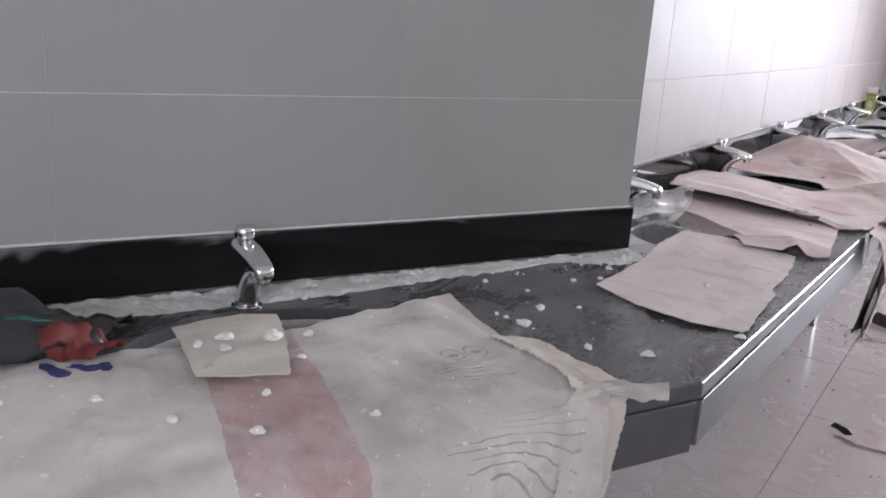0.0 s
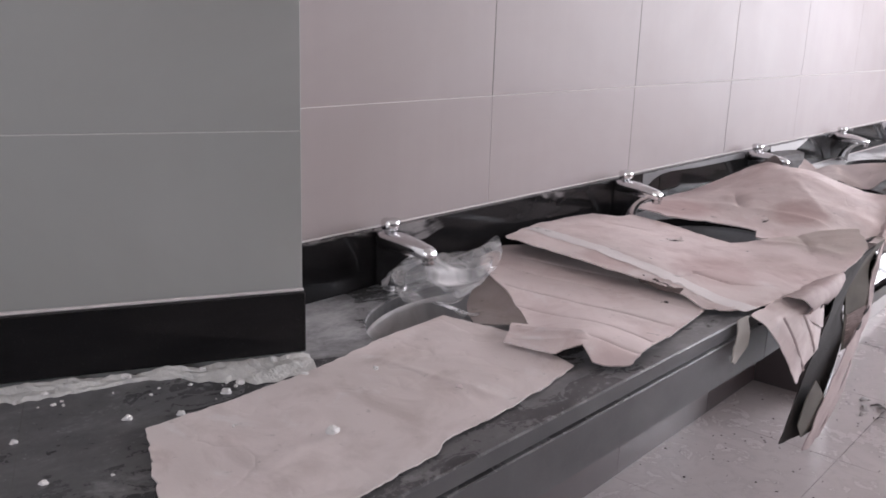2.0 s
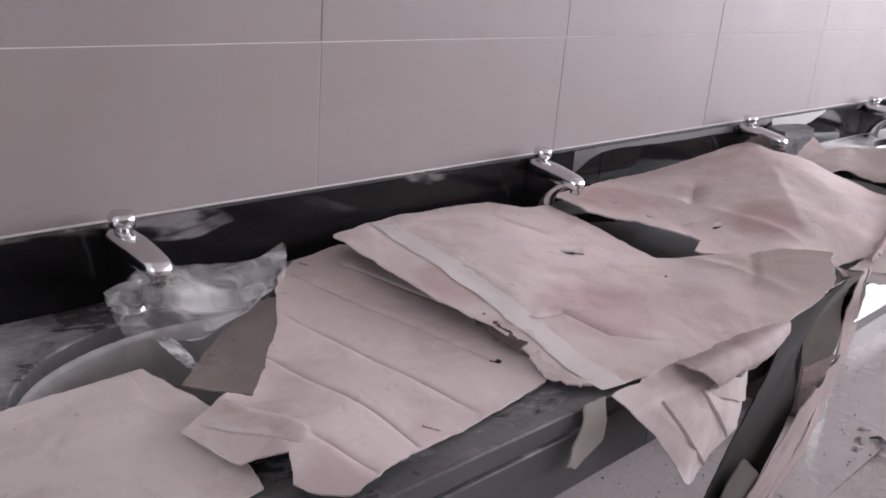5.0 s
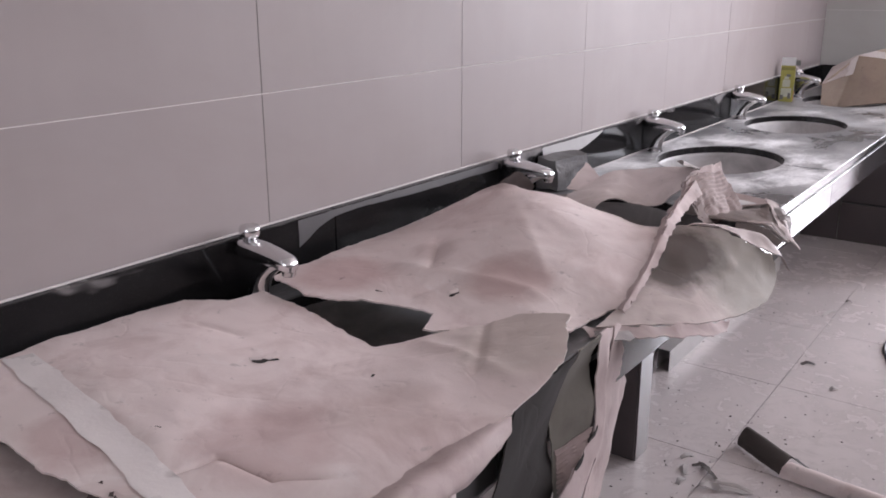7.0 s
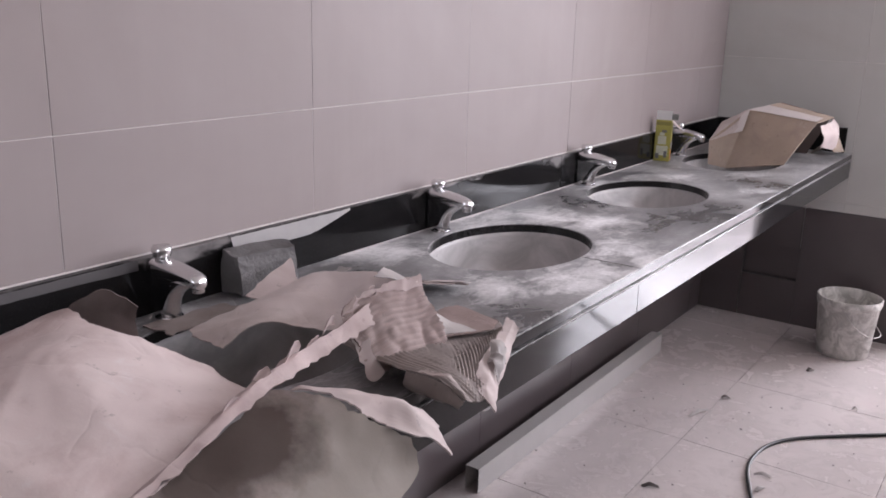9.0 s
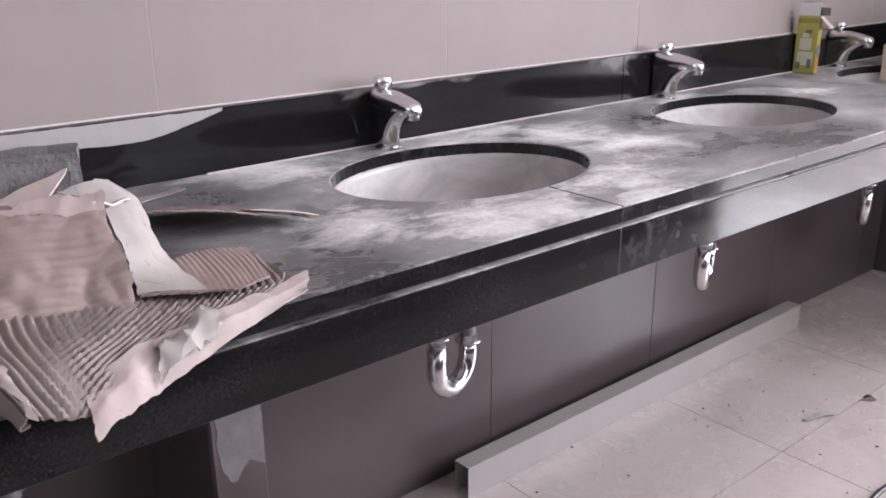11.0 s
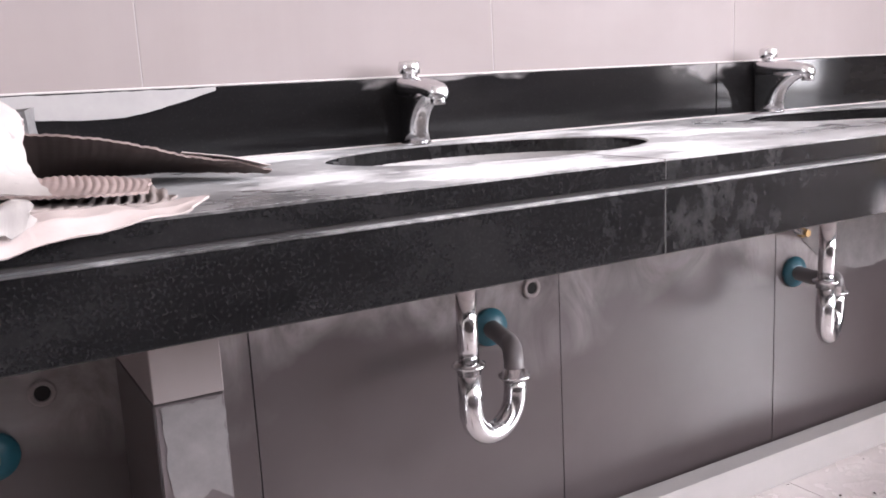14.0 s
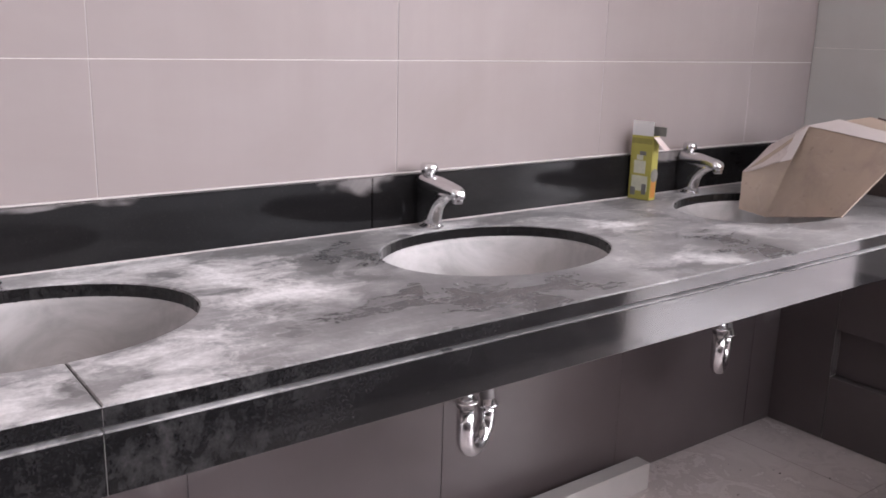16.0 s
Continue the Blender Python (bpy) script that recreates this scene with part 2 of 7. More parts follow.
SPLASH_STONE = splash_stone()
GROUT = plain("grout", (0.62, 0.575, 0.565), 0.9, vary=0.2, scale=30)
JOINT = plain("stone_joint_filler", (0.14, 0.134, 0.13), 0.9, vary=0.4, scale=30)
GREY_GROUT = plain("grey_grout", (0.56, 0.555, 0.54), 0.9, vary=0.2, scale=30)
DARK_GROUT = plain("dark_grout", (0.10, 0.09, 0.09), 0.9)
FLOOR_GROUT = plain("floor_grout", (0.16, 0.14, 0.135), 0.95, vary=0.3, scale=40)
CEMENT = plain("cement", (0.58, 0.57, 0.545), 0.95, vary=0.3, scale=20, bump=0.7, dist=0.004)
PLASTER = plain("plaster", (0.74, 0.71, 0.68), 0.9, vary=0.06, scale=3)
CHROME = plain("chrome", (0.78, 0.78, 0.79), 0.19, 1.0, vary=0.05, scale=25, bump=0.02)
CHROME_DULL = plain("dusty_chrome", (0.70, 0.69, 0.69), 0.25, 1.0, vary=0.12, scale=30, bump=0.05)


def dusty_ceramic():
    n = Nodes("dusty_white_ceramic")
    dust = n.ramp(n.noise(6, 6, 0.62, warp=1.3), [(0.30, 0.25), (0.62, 0.95)])
    r = n.ramp(dust, [(0.1, 0.14), (0.9, 0.6)])
    return n.done(n.mix(dust, (0.62, 0.60, 0.60), (0.33, 0.318, 0.312)), r)


CERAMIC = dusty_ceramic()
CLEAN_CERAMIC = plain("unglazed_basin_underside", (0.72, 0.665, 0.65), 0.45, vary=0.06, scale=6, bump=0.08)
PVC = plain("grey_plastic_pipe", (0.16, 0.145, 0.145), 0.45)
BLUE = plain("blue_plastic", (0.024, 0.115, 0.15), 0.4, vary=0.35, scale=40)
BRASS = plain("brass", (0.45, 0.30, 0.14), 0.35, 1.0)
INLET = plain("dusty_pipe_end", (0.30, 0.26, 0.255), 0.6, vary=0.3, scale=60)
DARK = plain("dark_hollow", (0.02, 0.018, 0.018), 0.9)


# ---- mesh helpers ----
def mesh(name, bm, material):
    me = bpy.data.meshes.new(name)
    bm.normal_update()
    bm.to_mesh(me)
    bm.free()
    for m in material if isinstance(material, (list, tuple)) else [material]:
        me.materials.append(m)
    return me


def part(name, bm, material, parent, label="", smooth=False):
    me = mesh(name, bm, material)
    if smooth:
        me.polygons.foreach_set("use_smooth", [True] * len(me.polygons))
    ob = new(name, me)
    if parent:
        ob.parent = parent
    return tagged(ob, label)


def thing(name, label, category, m=None, group="", kind=""):
    ob = new(name)
    ob.empty_display_size = 0.05
    if m is not None:
        ob.matrix_world = m
    return tagged(ob, label, category, group, kind)


def box(bm, x0, x1, y0, y1, z0, z1, bevel=0.0, seg=1):
    made = bmesh.ops.create_cube(bm, size=1.0, matrix=Matrix.LocRotScale(((x0 + x1) / 2, (y0 + y1) / 2, (z0 + z1) / 2), None, (x1 - x0, y1 - y0, z1 - z0)))
    if bevel:
        edges = list({e for v in made["verts"] for e in v.link_edges})
        bmesh.ops.bevel(bm, geom=edges, offset=bevel, segments=seg, affect="EDGES", profile=0.5)
    return bm


def boxed(*a, **k):
    return box(bmesh.new(), *a, **k)


def rings(bm, loops, close_start=True, close_end=True):
    """Skin a row of vertex loops of equal length."""
    made = [[bm.verts.new(p) for p in loop] for loop in loops]
    for a, b in zip(made, made[1:]):
        for i in range(len(a)):
            j = (i + 1) % len(a)
            bm.faces.new((a[i], a[j], b[j], b[i]))
    if close_start:
        bm.faces.new(made[0][::-1])
    if close_end:
        bm.faces.new(made[-1])
    return bm


def lathe(bm, profile, seg=24, centre=(0, 0), caps=(True, True)):
    loops = [[(centre[0] + r * math.cos(2 * math.pi * i / seg), centre[1] + r * math.sin(2 * math.pi * i / seg), z) for i in range(seg)] for r, z in profile]
    return rings(bm, loops, *caps)


def tube(bm, points, radius, seg=12, caps=True):
    """A round tube along points; radius may be a list."""
    pts = [Vector(p) for p in points]
    rad = radius if isinstance(radius, (list, tuple)) else [radius] * len(pts)
    loops, side = [], None
    for i, p in enumerate(pts):
        d = (pts[min(i + 1, len(pts) - 1)] - pts[max(i - 1, 0)]).normalized()
        if side is None:
            side = d.orthogonal().normalized()
        side = (side - d * side.dot(d)).normalized()
        up = d.cross(side)
        loops.append([p + rad[i] * (math.cos(2 * math.pi * k / seg) * side + math.sin(2 * math.pi * k / seg) * up) for k in range(seg)])
    return rings(bm, loops, caps, caps)


def curve_points(pts, n=8):
    """Catmull-Rom through the points."""
    p = [Vector(q) for q in pts]
    p = [2 * p[0] - p[1], *p, 2 * p[-1] - p[-2]]
    out = []
    for a, b, c, d in zip(p, p[1:], p[2:], p[3:]):
        for k in range(n):
            t = k / n
            out.append(0.5 * ((2 * b) + (c - a) * t + (2 * a - 5 * b + 4 * c - d) * t * t + (3 * b - a - 3 * c + d) * t ** 3))
    out.append(p[-2])
    return out


# ---- plan (metres): the long wall is x = 0 and runs along y ----
TOP = 0.817            # top of the counter
FRONT = 0.598          # front of the counter
END = 4.50             # face of the end wall
END_X = 0.97           # free edge of the end wall
APRON = 0.7095
SPLASH = 0.925
BEND = Vector((0.199, -0.680, 0))      # edge where the angled wall begins
WING_TURN = -26.8
WING = Matrix.Translation(BEND) @ pose(0, 0, 0, 0, 0, WING_TURN)   # x out of the angled wall, y back towards the long wall
WING_DEPTH = 0.604
CEILING_Z = 2.9
TAPS = [-0.345, 0.512, 1.361, 2.208, 3.052, 3.899]
BASINS = [-0.322 + 0.845 * k for k in range(6)]
WING_TAP = -0.885
BASIN_X, BASIN_A, BASIN_B = 0.268, 0.180, 0.243


def wing_xy(u, v):
    p = WING @ Vector((u, v, 0))
    return (p.x, p.y)


# front corner where both fronts of the counter meet
def front_at(y):
    """The front runs straight, but for a slight inward slant towards the corner."""
    return FRONT - 0.0204 * max(0.0, 0.1 - y)


_s = -0.4
for _ in range(20):
    _s += (front_at(wing_xy(WING_DEPTH, _s)[1]) - wing_xy(WING_DEPTH, _s)[0]) / -math.sin(radians(WING_TURN))
CORNER = wing_xy(WING_DEPTH, _s)


# ---- things: taps, basins, traps ----
def faucet(m):
    """Push tap: tapering neck that bends forward under a flat spout, with a button on top."""
    tap = thing("faucet", "chrome push-button basin tap on the granite counter", "tap", m, "basin taps")
    bm = bmesh.new()
    lathe(bm, [(0.0255, 0), (0.0255, 0.0025), (0.0235, 0.004), (0.021, 0.0045)], 24, (0.012, 0))
    part("base_ring", bm, CHROME, tap, smooth=False)
    bm = bmesh.new()
    loops = []
    for z, x, a, b in ((0.004, 0.014, 0.0225, 0.0200), (0.02, 0.016, 0.0190, 0.0190), (0.036, 0.022, 0.0165, 0.0178), (0.050, 0.031, 0.0160, 0.0174), (0.062, 0.043, 0.0190, 0.0178), (0.072, 0.056, 0.0240, 0.0182), (0.082, 0.064, 0.0300, 0.0185)):
        loops.append([(x + a * math.cos(2 * math.pi * i / 20), b * math.sin(2 * math.pi * i / 20), z) for i in range(20)])
    rings(bm, loops)
    part("neck", bm, CHROME, tap, smooth=True)
    bm = bmesh.new()
    side = [(-0.0245, 0.002), (0.012, 0.002), (0.013, 0.030), (0.022, 0.050), (0.040, 0.070), (0.052, 0.084), (-0.0245, 0.084)]
    rings(bm, [[(x, y, z) for x, z in side] for y in (-0.0125, 0.0125)])
    bmesh.ops.bevel(bm, geom=list(bm.edges), offset=0.0022, segments=2, affect="EDGES")
    part("back_web", bm, CHROME, tap, "flat polished chrome back of the neck")
    bm = bmesh.new()
    loops = []
    for x, zc, hy, hz in ((-0.026, 0.093, 0.010, 0.006), (-0.023, 0.092, 0.0185, 0.0135), (-0.005, 0.0915, 0.0215, 0.0165), (0.03, 0.091, 0.0215, 0.016), (0.065, 0.088, 0.0195, 0.0135), (0.09, 0.084, 0.0175, 0.0125), (0.101, 0.081, 0.015, 0.0115), (0.106, 0.079, 0.009, 0.007)):
        loop = []
        for i in range(20):
            c, s = math.cos(2 * math.pi * i / 20), math.sin(2 * math.pi * i / 20)
            loop.append((x, hy * math.copysign(abs(c) ** 0.6, c), zc + hz * math.copysign(abs(s) ** 0.7, s)))
        loops.append(loop)
    rings(bm, loops)
    spout = part("spout", bm, CHROME, tap, smooth=True)
    bm = bmesh.new()
    lathe(bm, [(0.0105, 0.063), (0.0115, 0.065), (0.0115, 0.074), (0.010, 0.078)], 16, (0.094, 0))
    part("aerator", bm, CHROME_DULL, spout, "round aerator ring", smooth=True)
    bm = bmesh.new()
    lathe(bm, [(0.012, 0.106), (0.012, 0.112), (0.0165, 0.1135), (0.0178, 0.118), (0.0178, 0.127), (0.0155, 0.1315), (0.009, 0.1325)], 20)
    part("push_button", bm, CHROME, tap, smooth=True)
    return tap


def ellipse(cx, cy, a, b, z, n=48):
    return [(cx + a * math.cos(2 * math.pi * i / n), cy + b * math.sin(2 * math.pi * i / n), z) for i in range(n)]


def basin(m):
    """Oval bowl hung under the cut-out."""
    sink = thing("washbasin", "white ceramic oval undermount washbasin, dusty inside", "washbasin", m, "washbasins")
    bm = bmesh.new()
    a, b = BASIN_A, BASIN_B
    inner = [(1.075, -0.022), (1.0, -0.0225), (0.985, -0.033), (0.93, -0.070), (0.81, -0.116), (0.62, -0.150), (0.38, -0.167), (0.13, -0.172)]
    outer = [(0.13, -0.185), (0.40, -0.181), (0.67, -0.162), (0.88, -0.122), (1.01, -0.072), (1.05, -0.036), (1.10, -0.034), (1.10, -0.022)]
    # the deepest point lies towards the wall, over the drain
    shift = [(-0.063 * max(0.0, 1 - k) / 0.87, -0.016 * max(0.0, 1 - k) / 0.87) for k, z in inner + outer]
    rings(bm, [ellipse(*s, a * k, b * k, z) for s, (k, z) in zip(shift, inner + outer)], False, False)
    n = 48
    bm.verts.ensure_lookup_table()
    first, last = [bm.verts[i] for i in range(n)], [bm.verts[len(bm.verts) - n + i] for i in range(n)]
    for i in range(n):
        bm.faces.new((last[i], last[(i + 1) % n], first[(i + 1) % n], first[i]))
    bm.faces.ensure_lookup_table()
    for i in range(n * (len(inner) - 1), len(bm.faces)):
        bm.faces[i].material_index = 1
    part("bowl", bm, [CERAMIC, CLEAN_CERAMIC], sink, smooth=True)
    bm = bmesh.new()
    lathe(bm, [(0.036, -0.1705), (0.034, -0.167), (0.027, -0.1675), (0.021, -0.173)], 24, (-0.063, -0.016))
    part("drain", bm, CHROME_DULL, sink, "chrome drain ring")
    bm = bmesh.new()
    lathe(bm, [(0.018, -0.2085), (0.031, -0.2085), (0.034, -0.205), (0.037, -0.190), (0.045, -0.178), (0.060, -0.172)], 28, (-0.063, -0.016))
    part("drain_body", bm, CLEAN_CERAMIC, sink, "wide ceramic drain neck", smooth=True)
    return sink


def trap(m, turn, out_y, out_z):
    """Chrome U trap below a basin, origin on the wall at basin height zero, with a grey outlet pipe into a blue wall flange."""
    t = thing("drain_trap", "chrome bottle-neck U-bend drain trap under the basin", "drain trap", m, "drain traps")
    x, r = 0.205, 0.0165
    part("tailpipe", tube(bmesh.new(), [(x, 0, 0.61), (x, 0, 0.47)], r, 18), CHROME, t, smooth=True)
    bm = bmesh.new()
    lathe(bm, [(0.0172, 0.490), (0.0205, 0.488), (0.0265, 0.4855), (0.0265, 0.4825), (0.0205, 0.480), (0.0190, 0.470)], 18, (x, 0))
    part("slip_nut", bm, CHROME, t, smooth=True)
    w, dx, dy = 0.053, math.cos(radians(turn)), math.sin(radians(turn))      # half width of the bend, and its direction in plan
    ex, ey = x + 2 * w * dx, 2 * w * dy
    pts = [(x, 0, 0.472)] + [(x + dx * (w - w * math.cos(a)), dy * (w - w * math.cos(a)), 0.412 - w * math.sin(a)) for a in [math.pi * k / 14 for k in range(15)]] + [(ex, ey, 0.440)]
    part("u_bend", tube(bmesh.new(), pts, 0.0185, 18), CHROME, t, smooth=True)
    bm = bmesh.new()
    lathe(bm, [(0.0192, 0.430), (0.0205, 0.434), (0.0265, 0.4365), (0.0265, 0.4395), (0.0205, 0.442), (0.018, 0.452)], 18, (ex, ey))
    part("slip_nut", bm, CHROME, t, smooth=True)
    pts = curve_points([(ex, ey, 0.445), (ex - 0.004, ey + 0.002, 0.462), (ex - 0.03, ey + (out_y - ey) * 0.25, (0.478 + out_z) / 2 + 0.002), (ex - 0.08, ey + (out_y - ey) * 0.6, out_z + 0.002), (0.0, out_y, out_z)], 6)
    part("outlet_pipe", tube(bmesh.new(), pts, 0.0165, 14), PVC, t, "dark grey plastic outlet pipe", smooth=True)
    bm = bmesh.new()
    lathe(bm, [(0.034, 0.0), (0.036, 0.006), (0.034, 0.012), (0.024, 0.016), (0.0175, 0.022)], 24)
    bmesh.ops.transform(bm, matrix=Matrix.Translation((0.0, out_y, out_z)) @ pose(0, 0, 0, 0, 90, 0), verts=bm.verts)
    part("wall_flange", bm, BLUE, t, "turquoise plastic wall flange", smooth=True)
    return t


for k, y in enumerate(TAPS):
    faucet(pose(0.045, y, TOP + 0.001, 0, 0, (2, -3, 1, -2, 2, -1)[k]))
    basin(pose(BASIN_X, BASINS[k], TOP))
    if k >= 2:
        trap(pose(0, BASINS[k] - 0.016, 0), *((106, 0.190, 0.436), (105, 0.168, 0.470), (116, 0.157, 0.447), (116, 0.150, 0.452))[k - 2])
faucet(WING @ pose(0.045 + 0.03, WING_TAP, TOP + 0.001))
basin(WING @ pose(BASIN_X + 0.02, WING_TAP, TOP))


def inlet(y, z):
    ob = thing("water_inlet", "capped chrome water inlet hole in the dark tile", "pipe fitting", pose(0.0, y, z, 0, 90, 0), "water inlets")
    part("ring", lathe(bmesh.new(), [(0.019, 0.0), (0.0195, 0.004), (0.017, 0.006), (0.012, 0.006), (0.011, 0.003)], 20), INLET, ob, smooth=False)
    part("hollow", lathe(bmesh.new(), [(0.0115, 0.0015), (0.011, 0.0035)], 16), DARK, ob)


for y, z in ((1.615, 0.512), (2.463, 0.527)):
    inlet(y, z)

hose = thing("supply_hose", "grey braided supply hose from basin to brass wall valve", "hose")
part("tube", tube(bmesh.new(), curve_points([(0.055, TAPS[4] - 0.02, 0.78), (0.05, TAPS[4] + 0.0, 0.66), (0.035, TAPS[4] + 0.10, 0.56), (0.012, TAPS[4] + 0.165, 0.537)]), 0.0065, 10), CHROME_DULL, hose, smooth=True)
bm = lathe(bmesh.new(), [(0.012, 0), (0.012, 0.010), (0.009, 0.012), (0.009, 0.022)], 6)
bmesh.ops.transform(bm, matrix=pose(0.0, TAPS[4] + 0.172, 0.535, 0, 90, 0), verts=bm.verts)
part("valve", bm, BRASS, hose, "small brass nut")


# ---- counter ----
counter = thing("vanity_counter", "long black granite vanity counter with bend, coated in cement dust", "counter")


def slab(outline, holes, z0, z1, bevel=0.0):
    """A flat plate with holes."""
    bm = bmesh.new()
    edges = []
    for loop in (outline, *holes):
        vs = [bm.verts.new((p[0], p[1], z1)) for p in loop]
        edges += [bm.edges.new((vs[i], vs[(i + 1) % len(vs)])) for i in range(len(vs))]
    bmesh.ops.triangle_fill(bm, use_beauty=True, use_dissolve=False, edges=edges)
    bmesh.ops.recalc_face_normals(bm, faces=bm.faces)
    if bm.faces and sum(f.normal.z for f in bm.faces) < 0:
        bmesh.ops.reverse_faces(bm, faces=bm.faces)
    ext = bmesh.ops.extrude_face_region(bm, geom=list(bm.faces))
    low = [v for v in ext["geom"] if isinstance(v, bmesh.types.BMVert)]
    for v in low:
        v.co.z = z0
    bmesh.ops.recalc_face_normals(bm, faces=bm.faces)
    bm.normal_update()
    rim = [e for e in bm.edges if len(e.link_faces) == 2 and all(abs(v.co.z - z1) < 1e-5 for v in e.verts) and any(abs(f.normal.z) < 0.5 for f in e.link_faces)]
    bmesh.ops.bevel(bm, geom=rim, offset=0.0022, segments=1, affect="EDGES")
    bm.normal_update()
    for f in bm.faces:
        f.material_index = 1 if abs(f.normal.z) < 0.4 else 0
    return bm


def holes_in(y0, y1):
    return [ellipse(BASIN_X, y, BASIN_A, BASIN_B, 0, 64) for y in BASINS if y0 < y < y1]


SEAM = 2.228
wing_far = -2.6
wing_hole = [(*wing_xy(BASIN_X + 0.02 + BASIN_A * math.cos(2 * math.pi * i / 64), WING_TAP + BASIN_B * math.sin(2 * math.pi * i / 64)), 0) for i in range(64)]
TAP_SEAM = SEAM


def half_hole(sign):
    """The rim of the basin that straddles the joint, on one side of it, from the wall side to the front or back."""
    a0 = math.asin((TAP_SEAM + sign * 0.0003 - BASINS[3]) / BASIN_B) * sign
    a = [a0 + (math.pi - 2 * a0) * k / 32 for k in range(33)]
    pts = [(BASIN_X - BASIN_A * math.cos(t), BASINS[3] + sign * BASIN_B * math.sin(t), 0) for t in a]
    return pts if sign > 0 else pts[::-1]


far_rim, near_rim = half_hole(1), half_hole(-1)
part("slab", slab([(0.0, TAP_SEAM + 0.0003), *far_rim, (FRONT, TAP_SEAM + 0.0003), (FRONT, END), (0.0, END)], holes_in(TAP_SEAM + 0.1, 9), TOP - 0.024, TOP), [GRANITE_TOP, GRANITE], counter)
part("slab", slab([(0.0, BEND.y + 0.05), (BEND.x - 0.03, BEND.y), wing_xy(0, wing_far), wing_xy(WING_DEPTH, wing_far), CORNER, (FRONT, 0.1), (FRONT, TAP_SEAM - 0.0003), *near_rim, (0.0, TAP_SEAM - 0.0003)], holes_in(-1, TAP_SEAM - 0.1) + [wing_hole], TOP - 0.024, TOP), [GRANITE_TOP, GRANITE], counter)
# apron under the overhanging slab, with a groove between
for y0, y1 in ((CORNER[1] + 0.012, 0.1), (0.1, 0.42), (0.4225, SEAM - 0.0004), (SEAM + 0.0004, END)):
    for name, ends, bevel, mat in (("apron", (FRONT - 0.024, FRONT - 0.001, y0, y1, APRON, TOP - 0.0332), 0.0015, GRANITE),
                                  ("bead", (FRONT - 0.012, FRONT + 0.0008, y0, y1, TOP - 0.0330, TOP - 0.0302), 0.001, GRANITE_TOP),
                                  ("packing_strip", (FRONT - 0.040, FRONT - 0.013, y0, y1, TOP - 0.0330, TOP - 0.0242), 0.0, DARK_GROUT)):
        bm = boxed(*ends, bevel=bevel) if bevel else boxed(*ends)
        for v in bm.verts:
            v.co.x += front_at(v.co.y) - FRONT
        part(name, bm, mat, counter)
bm = boxed(WING_DEPTH - 0.024, WING_DEPTH - 0.001, wing_far, _s - 0.004, APRON - 0.004, TOP - 0.0295, bevel=0.0022)
bmesh.ops.transform(bm, matrix=WING, verts=bm.verts)
part("apron", bm, GRANITE, counter)
# pale filler in the joint of the main run
part("joint_line", boxed(FRONT - 0.006, FRONT - 0.0006, SEAM - 0.0004, SEAM + 0.0004, APRON + 0.001, TOP - 0.034), JOINT, counter)
part("joint_line", boxed(BASIN_X + BASIN_A + 0.003, FRONT + 0.0002, SEAM - 0.0003, SEAM + 0.0003, TOP - 0.0235, TOP - 0.0001), JOINT, counter)
# pale joint across the angled part
bm = boxed(0.050, WING_DEPTH - 0.01, -0.3750, -0.3743, TOP - 0.004, TOP + 0.0002)
bmesh.ops.transform(bm, matrix=WING, verts=bm.verts)
part("joint_line", bm, JOINT, counter, "dusty pale joint")
# upstands along the walls
for y0, y1 in ((BEND.y + 0.06, 0.75), (0.7515, 2.93), (2.9315, END)):
    part("splashback", boxed(0.0, 0.018, y0, y1, TOP + 0.0005, SPLASH, bevel=0.0015), SPLASH_STONE, counter)
bm = boxed(0.0, 0.014, wing_far, 0.0, TOP + 0.012, SPLASH - 0.006, bevel=0.0015)
bmesh.ops.transform(bm, matrix=WING, verts=bm.verts)
part("splashback", bm, SPLASH_STONE, counter)
part("splashback", boxed(0.0195, FRONT - 0.03, END - 0.018, END - 0.001, TOP + 0.0005, SPLASH, bevel=0.0015), SPLASH_STONE, counter)

# pale sealant on top of the upstands, mortar line at their foot
part("sealant", boxed(0.0003, 0.005, BEND.y + 0.06, END - 0.02, SPLASH + 0.0002, SPLASH + 0.0035, bevel=0.001), GROUT, counter, "pale sealant bead")
part("mortar_line", boxed(0.0182, 0.0225, 1.86, END - 0.02, TOP + 0.0003, TOP + 0.0028, bevel=0.001), GROUT, counter, "pale mortar line")
bm = boxed(0.0003, 0.006, wing_far, -0.001, SPLASH - 0.0058, SPLASH - 0.0015, bevel=0.001)
bmesh.ops.transform(bm, matrix=WING, verts=bm.verts)
part("sealant", bm, GROUT, counter, "pale sealant bead")

# tiled pier below the counter
pier = tagged(new("pier"), "tiled support pier under the counter, pink over dark grey", "pier", kind="structure")
PIERS = ((1.717, 1.804),)
for y0, y1 in PIERS:
    part("tile", boxed(0.001, 0.262, y0, y1, 0.5475, TOP - 0.024, bevel=0.0015), PINK_TILE, pier)
    part("tile", boxed(0.001, 0.256, y0, y1, 0.0, 0.5452, bevel=0.0015), DADO_CLEAN, pier)
    part("tile", boxed(0.2565, 0.262, y0 + 0.001, y1 - 0.001, 0.0, 0.5450, bevel=0.001), DADO_WASHED, pier, "cement-smeared front tile")


